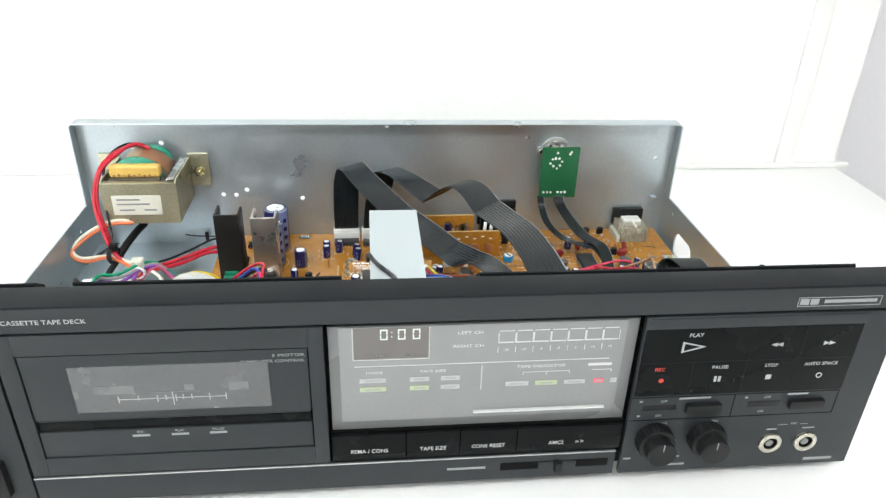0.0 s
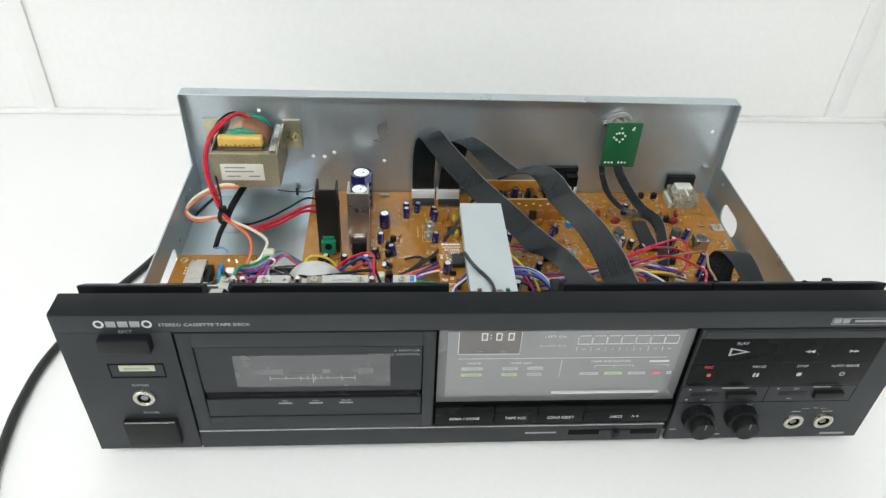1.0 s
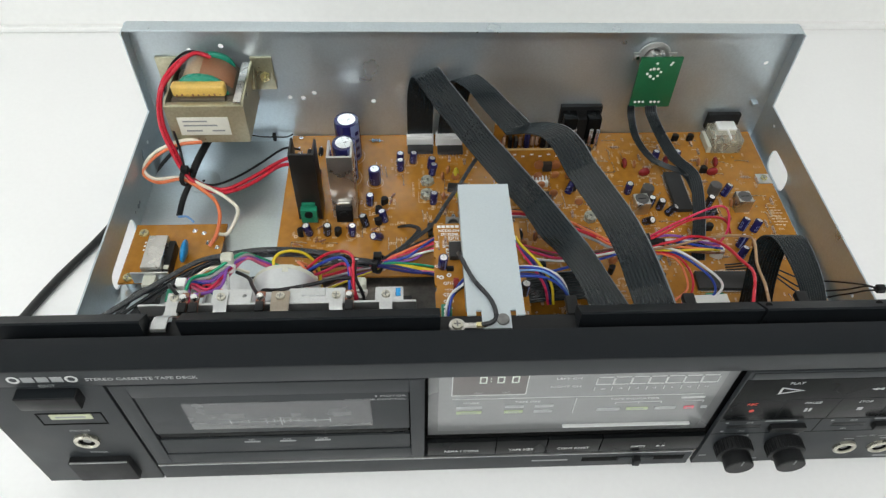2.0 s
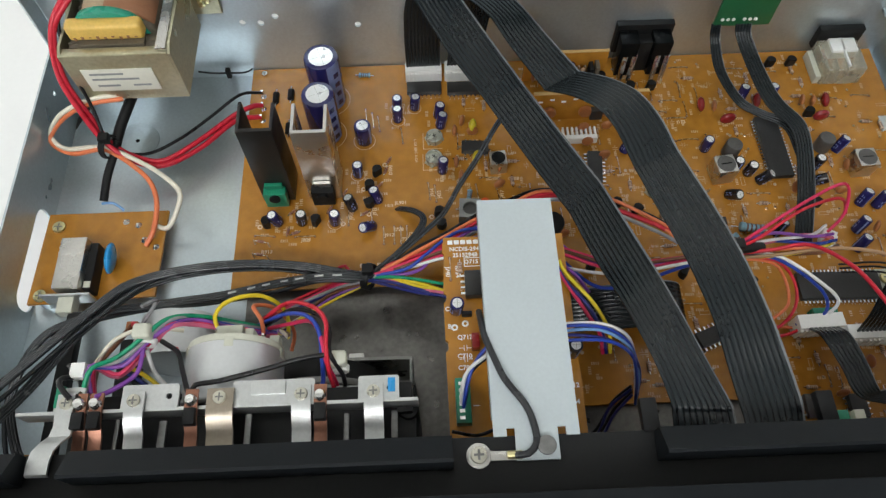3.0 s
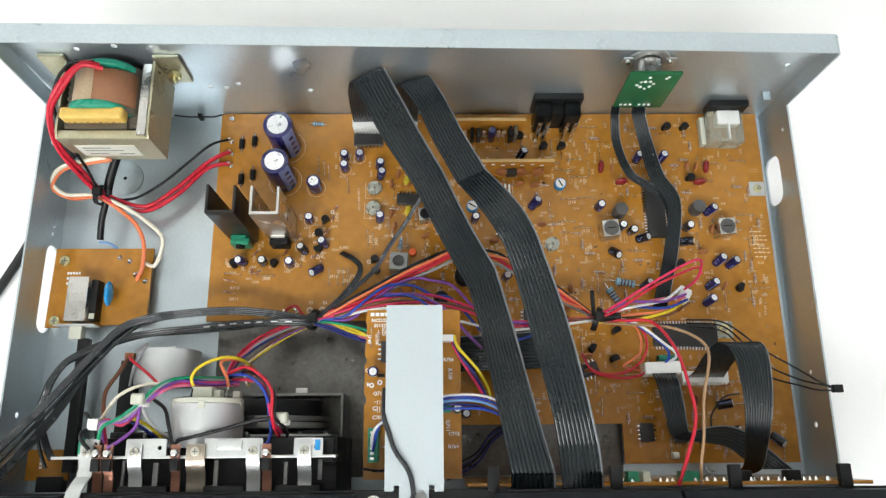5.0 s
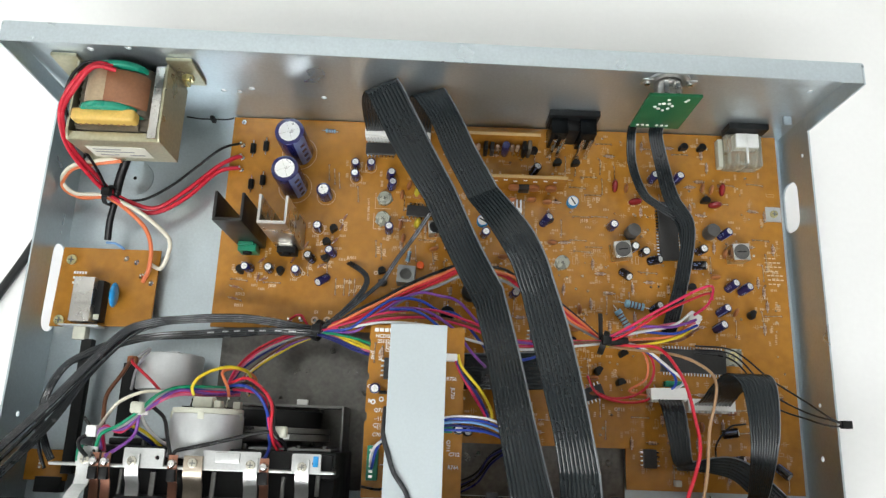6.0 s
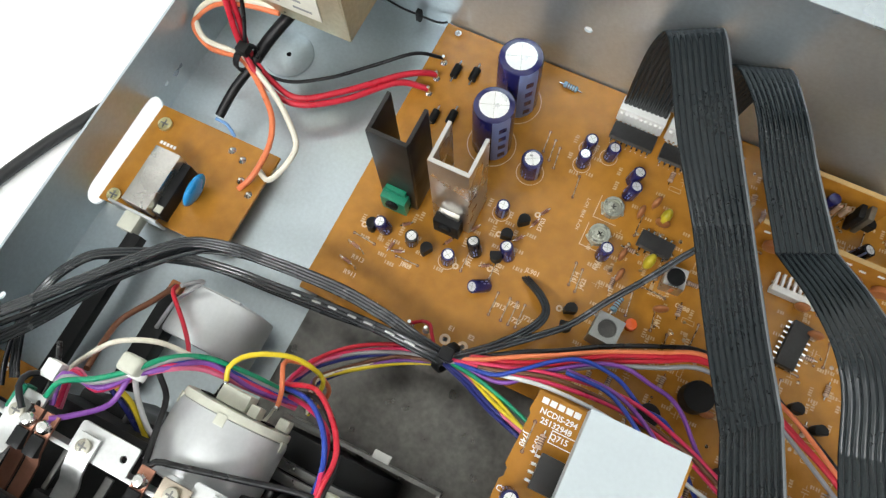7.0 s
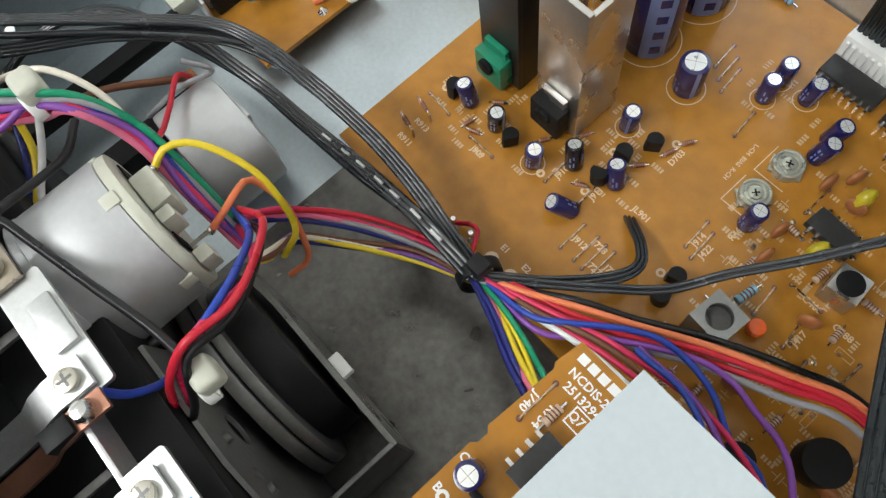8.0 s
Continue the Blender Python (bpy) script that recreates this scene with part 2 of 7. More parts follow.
def rod(c, r, h, axis="z", seg=20, bevel=0.0, bm=None, mat=0, r2=None):
    """A cylinder from its foot at c (mm), h along its axis."""
    own = bmesh.new()
    bmesh.ops.create_cone(own, cap_ends=True, segments=seg, radius1=r * MM, radius2=(r if r2 is None else r2) * MM, depth=h * MM)
    bmesh.ops.translate(own, vec=(0, 0, h * MM / 2), verts=own.verts)
    if bevel:
        rim = [e for e in own.edges if len(e.link_faces) == 2 and any(len(f.verts) > 4 for f in e.link_faces)]
        bmesh.ops.bevel(own, geom=rim, offset=bevel * MM, segments=2, affect="EDGES", profile=0.6)
    turn = {"z": Matrix(), "x": Matrix.Rotation(radians(90), 4, "Y"), "y": Matrix.Rotation(radians(-90), 4, "X"), "-y": Matrix.Rotation(radians(90), 4, "X")}[axis]
    bmesh.ops.transform(own, matrix=Matrix.Translation(Vector(c) * MM) @ turn, verts=own.verts)
    for f in own.faces:
        f.material_index = mat
    return join(bm, own)


def ring(c, r_out, r_in, h, axis="z", seg=24, bm=None, mat=0):
    """A washer or collar, from its foot at c (mm)."""
    own = bmesh.new()
    loops = []
    for r, z in ((r_out, 0), (r_out, h * 0.75), (r_out - (r_out - r_in) * 0.25, h), (r_in + (r_out - r_in) * 0.2, h), (r_in, h * 0.8), (r_in, 0)):
        loops.append([own.verts.new((r * MM * math.cos(2 * math.pi * k / seg), r * MM * math.sin(2 * math.pi * k / seg), z * MM)) for k in range(seg)])
    for a, b in zip(loops, loops[1:] + loops[:1]):
        for k in range(seg):
            own.faces.new((a[k], a[(k + 1) % seg], b[(k + 1) % seg], b[k]))
    turn = {"z": Matrix(), "y": Matrix.Rotation(radians(-90), 4, "X"), "-y": Matrix.Rotation(radians(90), 4, "X")}[axis]
    bmesh.ops.transform(own, matrix=Matrix.Translation(Vector(c) * MM) @ turn, verts=own.verts)
    for f in own.faces:
        f.material_index = mat
    return join(bm, own)


def plate_with_holes(outline, holes, thick, place, bm=None):
    """A sheet: outline and holes as lists of (u, v) in mm, thickened along w, then set by the matrix place (u, v, w to the world)."""
    own = bmesh.new()
    edges = []
    for loop in (outline, *holes):
        vs = [own.verts.new((u * MM, v * MM, 0)) for u, v in loop]
        edges += [own.edges.new((vs[k], vs[(k + 1) % len(vs)])) for k in range(len(vs))]
    bmesh.ops.triangle_fill(own, use_beauty=True, use_dissolve=False, edges=edges)
    faces = own.faces[:]
    ext = bmesh.ops.extrude_face_region(own, geom=faces)
    bmesh.ops.translate(own, vec=(0, 0, thick * MM), verts=[v for v in ext["geom"] if isinstance(v, bmesh.types.BMVert)])
    bmesh.ops.recalc_face_normals(own, faces=own.faces)
    bmesh.ops.transform(own, matrix=place, verts=own.verts)
    return join(bm, own)


def circle(u, v, r, n=14):
    return [(u + r * math.cos(2 * math.pi * k / n), v + r * math.sin(2 * math.pi * k / n)) for k in range(n)]


def slot(u0, u1, v0, v1, r=None, n=5):
    r = r or min(u1 - u0, v1 - v0) / 2
    pts = []
    for cu, cv, a in ((u1 - r, v1 - r, 0), (u0 + r, v1 - r, 90), (u0 + r, v0 + r, 180), (u1 - r, v0 + r, 270)):
        pts += [(cu + r * math.cos(radians(a + 90 * k / n)), cv + r * math.sin(radians(a + 90 * k / n))) for k in range(n + 1)]
    return pts


XZ = Matrix(((1, 0, 0, 0), (0, 0, 1, 0), (0, 1, 0, 0), (0, 0, 0, 1)))  # u to x, v to z, w to y
YZ = Matrix(((0, 0, 1, 0), (1, 0, 0, 0), (0, 1, 0, 0), (0, 0, 0, 1)))  # u to y, v to z, w to x


def spline(pts, step=2.0):
    """Catmull-Rom through the points (mm), about one point each step mm."""
    p = [Vector(q) for q in pts]
    p = [2 * p[0] - p[1], *p, 2 * p[-1] - p[-2]]
    out = []
    for a, b, c, d in zip(p, p[1:], p[2:], p[3:]):
        n = max(2, min(24, int((c - b).length / step)))
        for k in range(n):
            t = k / n
            out.append(0.5 * (2 * b + (c - a) * t + (2 * a - 5 * b + 4 * c - d) * t * t + (3 * b - a - 3 * c + d) * t ** 3))
    return out + [p[-2]]


def tube(pts, r, seg=8, step=2.0, bm=None, mat=0):
    own = bmesh.new()
    line = spline(pts, step)
    up, rings = None, []
    for k, q in enumerate(line):
        way = (line[min(k + 1, len(line) - 1)] - line[max(k - 1, 0)]).normalized()
        up = (up - way * up.dot(way)).normalized() if up else way.orthogonal().normalized()
        side = way.cross(up)
        rings.append([own.verts.new((q + r * (math.cos(2 * math.pi * j / seg) * up + math.sin(2 * math.pi * j / seg) * side)) * MM) for j in range(seg)])
    for a, b in zip(rings, rings[1:]):
        for j in range(seg):
            own.faces.new((a[j], a[(j + 1) % seg], b[(j + 1) % seg], b[j]))
    own.faces.new(rings[0][::-1])
    own.faces.new(rings[-1])
    for f in own.faces:
        f.material_index = mat
    return join(bm, own)


def ribbon_cable(name, rows, cores, parent, label, thick=1.2, edge_last=True, step=2.0):
    """A flat cable: rows of left and right edge (mm); each core is a rounded ridge, the last one pale."""
    left, right = spline([a for a, _ in rows], step), []
    n = len(left)
    a_line = [Vector(a) for a, _ in rows]
    b_line = [Vector(b) for _, b in rows]
    # the same parameter on both edges
    def sample(pts, u):
        k = min(int(u), len(pts) - 2)
        t = u - k
        q = [2 * pts[0] - pts[1], *pts, 2 * pts[-1] - pts[-2]][k:k + 4]
        return 0.5 * (2 * q[1] + (q[2] - q[0]) * t + (2 * q[0] - 5 * q[1] + 4 * q[2] - q[3]) * t * t + (3 * q[1] - q[0] - 3 * q[2] + q[3]) * t ** 3)
    us = np.linspace(0, len(rows) - 1, n)
    A, B = [sample(a_line, u) for u in us], [sample(b_line, u) for u in us]
    own = bmesh.new()
    rows_v = []
    for k in range(n):
        way = ((A[min(k + 1, n - 1)] + B[min(k + 1, n - 1)]) - (A[max(k - 1, 0)] + B[max(k - 1, 0)])).normalized()
        across = B[k] - A[k]
        up = across.cross(way).normalized()
        top, low = [], []
        for c in range(cores):
            for f, h in ((0.04, 0.06), (0.2, 0.84), (0.5, 1.0), (0.8, 0.84), (0.96, 0.06)) if edge_last else ((0.03, 0.3), (0.2, 0.84), (0.5, 1.0), (0.8, 0.84), (0.97, 0.3)):
                q = A[k] + across * ((c + f) / cores)
                top.append(own.verts.new((q + up * thick * 0.5 * h) * MM))
                low.append(own.verts.new((q - up * thick * 0.5 * h) * MM))
        rows_v.append(top + low[::-1])
    m = len(rows_v[0])
    for a, b in zip(rows_v, rows_v[1:]):
        for j in range(m):
            f = own.faces.new((a[j], b[j], b[(j + 1) % m], a[(j + 1) % m]))
            jj = j if j < m // 2 else m - 1 - j
            if edge_last and jj >= m // 2 - 2:
                f.material_index = 1
    own.faces.new(rows_v[0])
    own.faces.new(rows_v[-1][::-1])
    bmesh.ops.recalc_face_normals(own, faces=own.faces)
    return part(name, own, ["ribbon" if edge_last else "wire_blackgloss", "ribbon_edge"], parent, label, sharp=60)


def lettering(text, x, y, z, size, material, parent, turn=None, align="CENTER", name="lettering", squeeze=1.0, depth=0.05, bold=0.005):
    """Printed words, as thin raised ink; turn lays them (front panel by default)."""
    cu = bpy.data.curves.new("text", "FONT")
    cu.body, cu.size, cu.align_x, cu.align_y, cu.extrude, cu.resolution_u = text, size * MM * 1.35, align, "CENTER", depth * MM, 2
    cu.offset = size * MM * bold
    tmp = bpy.data.objects.new("text", cu)
    me = bpy.data.meshes.new_from_object(tmp)
    bpy.data.objects.remove(tmp)
    bpy.data.curves.remove(cu)
    me.materials.clear()
    me.materials.append(M[material])
    turn = Matrix.Rotation(radians(90), 4, "X") if turn is None else turn
    return placed(name, me, parent, Matrix.Translation(Vector((x, y, z)) * MM) @ turn @ Matrix.Diagonal((squeeze, 1, 1, 1)))


def marks(name, boxes, material, parent, label=""):
    """Thin printed bars; those that read as separate prints are parts of their own."""
    if name in ("label_text", "symbol", "panel_groove", "printed_line", "bracket_line", "hub_ghost", "board_print", "maker_print", "print_frame", "print_symbol", "counter_colon"):
        for b in boxes:
            last = part(name, box(*b), material, parent, label)
        return last
    bm = bmesh.new()
    for b in boxes:
        box(*b, bm=bm)
    return part(name, bm, material, parent, label)


# ---- the room and the table ----
tagged(single("tabletop", box(-1150, 462, -900, 405, -30, 0, 3), "table", "white laminate tabletop set against the wall", "table", loc=(0, 0, 0)))
tagged(single("wall_north", box(-1500, 460, 407, 1000, -720, 1600), "wall", "white panelled wall behind the table", "wall", "structure"))
single("wall_south", box(-1500, 1500, -2300, -2200, -720, 1600), "room", "plain white wall", "wall", "structure")
# set-back wall added to carry the lilac shade beside the table
single("wall_added_bay", box(460, 1600, 560, 640, -720, 1600), "bay", "wall of an added bay, lilac shade put into its colour", "wall", "structure")
single("wall_east", box(1500, 1600, -2300, 560, -720, 1600), "room", "plain white wall", "wall", "structure")
# unseen wall; its opening and frame are added for the fill lamp
west = box(-1600, -1500, -2200, -2060, -720, 1600)
for b in ((-1600, -1500, -1000, 500, -720, 1600), (-1600, -1500, -2060, -1000, -720, 150), (-1600, -1500, -2060, -1000, 1150, 1600)):
    box(*b, bm=west)
single("wall_west", west, "room", "plain white wall with an opening added for the fill light", "wall", "structure", loc=(-1.55, -0.85, 0))
win_frame = thing("added_window", (-1.55, -1.53, 0.15), "added unseen window round the fill light", "window", kind="structure")
for b in ((-1570, -1530, -2060, -2020, 150, 1150), (-1570, -1530, -1040, -1000, 150, 1150), (-1570, -1530, -2020, -1040, 150, 190), (-1570, -1530, -2020, -1040, 1110, 1150)):
    part("window_frame", box(*b, 2), "white_plastic", win_frame)
single("ceiling", box(-1600, 1600, -2300, 1080, 1600, 1680), "room", "plain white ceiling", "ceiling", "structure")
single("floor", box(-1600, 1600, -2300, 1080, -780, -720), "floor", "plain grey floor", "floor", "structure")
fixture = thing("ceiling_light", (-0.2, -1.0, 1.6), "white ceiling light with a glowing diffuser", "lamp")
part("frame", box(-970, 570, -1270, -730, 1575, 1600, 4), "white_plastic", fixture)
part("diffuser", box(-950, 550, -1250, -750, 1560, 1576, 4), "lamp", fixture, "glowing diffuser")


def wall_strip(x0, x1):
    part_bm = box(x0, x1, 403.5, 407, 2, 1600, 0.8)
    return single("trim", part_bm, "wall", "white vertical cover strip on the wall", "trim", "structure")


for x0, x1 in ((-406, -388), (395, 413)):
    wall_strip(x0, x1)
single("baseboard", box(-1150, 474, 401, 407, 0, 5, 1.5), "wall", "white sealing bead between table and wall", "trim", "structure")

# ---- the chassis ----
def lean_back(bm):
    """The tall rear panel is bent: its top falls back towards the transformer's end."""
    for v in bm.verts:
        s = min(1.0, max(0.0, (100 - v.co.x / MM) / 316))
        h = max(0.0, (v.co.z / MM - 41) / 58)
        v.co.y += 5.5 * s * h * MM
        v.co.x -= 2.5 * s * h * MM
    return bm


chassis = thing("chassis", (0, 0.14, 0.005), "open zinc-plated steel tape deck chassis without its lid", "chassis")
FLOOR_Z, BOARD_Z = 5.2, 10.5
part("floor_pan", box(-216, 216, 20, 253.5, FLOOR_Z - 1.2, FLOOR_Z), "steel", chassis)
holes = [circle(u, v, 1.7) for u, v in ((-159, 83), (-180, 80), (-104, 47.5), (-121, 44), (-112, 43.5), (-64, 40.5), (-0.5, 96), (-150, 36), (203, 70))]
rear = plate_with_holes(slot(-216.5, 216.5, 4, 99.5, 4), holes, 1.0, Matrix.Translation((0, 0.2535, 0)) @ XZ)
part("rear_panel", lean_back(rear), "steel", chassis, "tall steel rear panel with small round holes")
part("rear_flange", lean_back(box(-213.5, 213.5, 243.6, 254.4, 98.6, 99.7, 0.4)), "steel", chassis, "folded top flange")
for sx, nm in ((-1, "side_flange"), (1, "side_flange")):
    x = 216 * sx
    part(nm, box(min(x, x - sx * 1.1), max(x, x - sx * 1.1), 243.8, 254, 39, 97.5, 0.3) if sx > 0 else lean_back(box(-216, -214.9, 243.8, 254, 39, 97.5, 0.3)), "steel", chassis)
    prof = [(20, 4), (254, 4), (254, 41), (20, 41)]
    cut = slot(191, 221, 6.2, 24, 7) if sx > 0 else slot(116, 167, 6.2, 20, 6)
    dots = [circle(62, 24, 1.6), circle(90, 26, 1.2), circle(232, 33, 1.2)] if sx > 0 else [circle(70, 26, 1.6), circle(225, 30, 1.2)]
    side = plate_with_holes(prof, [cut, *dots], 1.0, Matrix.Translation((0.2155 * sx - 0.0005, 0, 0)) @ YZ)
    part("side_wall", side, "steel", chassis, "low steel side wall with a rounded cut-out")
part("tab", box(203, 207.4, 248, 253.4, 38, 39.6, 0.3), "steel", chassis)
boss = rod((-181, 212, FLOOR_Z), 11, 0.9, seg=28, bevel=0.5)
part("boss", boss, "steel", chassis, "pressed round boss in the floor")
part("boss_hole", rod((-181, 212, FLOOR_Z + 0.9), 1.1, 0.1, seg=12), "gap", chassis)
for k, (x, y) in enumerate(((-195, 40), (195, 40), (-195, 230), (195, 230))):
    part("foot", rod((x, y, 0), 9, 4, seg=20, bevel=0.8), "black", chassis)
part("inner_rail", box(-168, -160, 60, 100, FLOOR_Z, 14, 0.4), "black", chassis, "black pressed rail")
# sheet added over the pan: real mottling, with the floor's shade painted in
part("mottled_shade_sheet", box(-117, 113, 36, 126, FLOOR_Z, FLOOR_Z + 0.6, 0.15), "sheet_dark", chassis, "mottled sheet over the floor, darkened for the shade there")

# ---- the front panel ----
front = thing("front_panel", (0, 0.01, 0.008), "charcoal tape deck front panel with door, display and controls", "front panel")
body = box(-216.8, 216.8, 7.0, 14.6, 8.4, 109, 0.4)
part("backing", body, "gap", front)
part("top_cover", box(-217.5, 217.5, 0.0, 15.2, 109.2, 110.7, 0.6), "panel_top", front, "dark ledge along the top")
part("side_cap", box(-217.5, -216.6, 2.4, 15, 8, 109.5, 0.2), "panel", front)
part("side_cap", box(216.6, 217.5, 2.4, 15, 8, 109.5, 0.2), "panel", front)
for x0, x1 in ((-213, -152), (-137, -27), (33, 112.3), (113.6, 208)):
    prof = [(24.6, 94.6), (24.6, 106.2), (25.6, 106.4), (33.0, 101.2), (33.2, 95.6)]
    part("lip", plate_with_holes(prof, [], x1 - x0, Matrix.Translation((x0 * MM, 0, 0)) @ YZ), "panel_top", front, "sloping black ledge behind the top cover")
for x in (116.4, 165.6):
    part("lip_hole", rod((x, 29, 103.4), 1.5, 0.8, seg=14), "gap", front)
part("inner_rail", box(-213, 213, 14.4, 34, 90, 93.5, 0.5), "black", front, "black rail behind the panel")
for x in (33, 87, 139.4, 188.4):
    part("tab", box(x - 2.6, x + 2.6, 33.4, 43.6, 91, 94.6, 0.6), "black", front, "black prong for the lid")
part("top_strip", box(-217.5, 217.5, 0, 2.4, 98.6, 109.6, 0.25), "panel", front)
part("left_plate", box(-217.5, -162.8, 0, 2.4, 8, 98.5, 0.2), "panel", front)
part("bottom_strip", box(-161.8, 98.8, 0, 2.4, 8, 22.6, 0.2), "panel", front)
part("bright_edge", box(-161.8, 98.6, -0.35, 0.6, 22.2, 22.9, 0.15), "bright_steel", front, "thin bright edge line")
part("right_plate", box(101.6, 217.5, 0, 2.4, 8, 97.2, 0.2), "panel", front)
# left controls
eject = part("eject_button", box(-197, -172.5, -5.2, 2, 88.5, 97.5, 0.9), "black", front, "protruding eject button")
part("button_top", box(-196.4, -173.1, -4.6, -0.4, 97.2, 97.8, 0.2), "panel_top", eject)
marks("label_frame", [(-198, -170.6, -0.3, 0.2, 76.2, 76.8), (-198, -170.6, -0.3, 0.2, 66.6, 67.2), (-198, -197.5, -0.3, 0.2, 67.2, 76.2), (-171.1, -170.6, -0.3, 0.2, 67.2, 76.2)], "gap", front)
part("label_strip", box(-192.8, -175.3, -0.35, 0.2, 71.6, 75.6, 0.1), "cream_label", front, "small cream label")
marks("label_text", [(-190.5, -178, -0.45, -0.2, 73.0, 74.2)], "print_dim", front)


def jack(x, z, r=5.6):
    """A headphone or microphone socket: a pale collar round a dark bore with a contact in it."""
    jk = part("jack_collar", ring((x, 0, z), r, r * 0.62, 1.8, "-y"), "chrome", front, "pale metal jack collar")
    part("jack_bore", ring((x, 0.6, z), r * 0.64, r * 0.5, 1.6, "-y"), "gap", jk)
    part("jack_contact", rod((x, -0.1, z - 0.4), r * 0.34, 0.4, "-y", 16, 0.1), "frame_steel", jk, "dull contact deep in the bore")
    part("jack_hole", rod((x, 0.2, z), r * 0.62, 0.3, "-y", 20), "gap", jk)


jack(-185, 51.5)
jack(174.4, 23.2)
jack(192.2, 23.2)
power = part("power_button", box(-199.2, -171.4, -3.8, 2, 15.4, 34.2, 0.8), "black", front, "black power button")
# steel strip added as the highlight along the button's top edge
part("button_highlight", box(-198.4, -172.2, -3.6, -2.8, 34.0, 34.4, 0.15), "bright_steel", power, "bright strip standing for the lit upper edge")
lettering("EJECT", -184, -0.1, 99.4, 1.9, "print_dim", front)
lettering("PHONES", -185, -0.1, 60.6, 1.7, "print_dim", front)
lettering("POWER", -184, -0.1, 38.8, 1.7, "print_dim", front)
marks("label_text", [(-190, -175, -0.1, 0.1, 11.2, 12.2)], "print_dim", front)
for k in range(5):
    mark = ring((-195.3 + 5.6 * k, 0.05, 104.2), 2.5, 1.5, 0.15, "-y", 20) if k in (0, 4) else box(-197.6 + 5.6 * k, -193 + 5.6 * k, -0.1, 0.1, 102.3, 106.1, 0.05)
    part("brand_mark", mark, "print_dim" if k in (1, 2, 3) else "print_soft", front, "plain grey maker's mark")
lettering("STEREO CASSETTE TAPE DECK", -146, -0.1, 103.6, 2.1, "print_mid", front, squeeze=1.12)
marks("noise_mark", [(168, 172, -0.1, 0.1, 101.5, 104.4), (172.6, 176.4, -0.1, 0.1, 101.5, 104.4), (179, 203, -0.1, 0.1, 102.2, 103.8), (167, 205, -0.1, 0.1, 104.9, 105.2), (167, 205, -0.1, 0.1, 100.6, 100.9), (167, 167.3, -0.1, 0.1, 100.9, 104.9), (204.7, 205, -0.1, 0.1, 100.9, 104.9)], "print_dim", front, "pale outlined emblem")

# the cassette door
door = part("cassette_door", box(-161.6, -154.6, 0.1, 2.4, 23.6, 97.4, 0.25), "panel", front, "charcoal cassette door")
for b in ((-154.6, -40.4, 0.1, 2.4, 87.6, 97.4), (-40.4, -34.2, 0.1, 2.4, 23.6, 97.4), (-154.6, -40.4, 0.1, 2.4, 23.6, 33.6)):
    part("door_frame", box(*b, 0.25), "panel", door)
part("door_plate", box(-154.0, -41.0, 0.5, 2.4, 54.2, 87.0, 0.2), "panel", door)
part("door_plate", box(-154.0, -41.0, 0.5, 2.4, 34.2, 47.8, 0.2), "panel", door)
grip = part("door_slot", box(-153.6, -41.4, 1.8, 2.4, 47.6, 54.2), "gap", door, "long black grip slot")
part("grip_bar", box(-153.4, -41.6, 1.2, 2.0, 48.0, 52.6, 0.35), "gloss_black", grip, "glossy black grip bar")
part("grip_edge", rod((-153.4, 1.3, 53.5), 0.5, 111.8, "x", 10), "panel", grip, "rounded upper edge of the slot")
win = part("door_window", box(-136.4, -57.2, 0.3, 1.0, 57.8, 81.4, 0.15), "door_glass", door, "smoked window showing the tape scale")
tick = [(-119, -75.6, 0.2, 0.35, 64.1, 64.5)]
for x in (-119, -103.4, -95.9, -89.5, -82.3, -75.6, -111, -100, -93):
    tick.append((x - 0.2, x + 0.2, 0.2, 0.35, 62.6 if x in (-119, -103.4, -95.9, -82.3, -75.6) else 63.4, 66.0))
tick.append((-97.3, -96.9, 0.2, 0.35, 60.5, 67.6))
marks("tape_scale", tick, "print_mid", win)
marks("hub_ghost", [(-128, -112, 0.24, 0.34, 67.2, 71.5), (-92, -88, 0.24, 0.34, 68, 71), (-74, -66, 0.24, 0.34, 67.2, 71.5), (-106, -86, 0.22, 0.36, 67.3, 67.6)], "display_rim", win)
for txt, x in (("REC", -113.2), ("PLAY", -97), ("PAUSE", -81)):
    lettering(txt, x, 0.4, 46.2, 1.3, "print_dim", door)
    marks("indicator", [(x - 3.6, x + 3.6, 0.3, 0.6, 43.8, 44.9)], "print_dim", door)
lettering("3 MOTOR", -42.0, 0.4, 84.0, 1.5, "print_dim", door, align="RIGHT", squeeze=1.5)
lettering("COMPUTER CONTROL", -42.0, 0.4, 81.2, 1.4, "print_dim", door, align="RIGHT", squeeze=1.35)

# the display, set back in its opening
part("window_reveal", box(-33.4, 100.8, 2.4, 7.0, 38.9, 39.8), "gap", front)
part("window_reveal", box(-33.4, 100.8, 2.4, 7.0, 97.4, 98.4), "gap", front)
disp = part("display_bezel", box(-32.6, 100.2, 0.6, 2.4, 39.9, 97.0, 0.3), "display_rim", front, "grey display window")
part("display_glass", box(-28.2, 95.0, 0.1, 1.2, 46.4, 96.6, 0.2), "display", disp, "pale grey lit display field")
part("counter_field", box(-22.4, 9.6, -0.05, 0.6, 80.4, 96.0, 0.1), "display_dim", disp, "dim counter field")


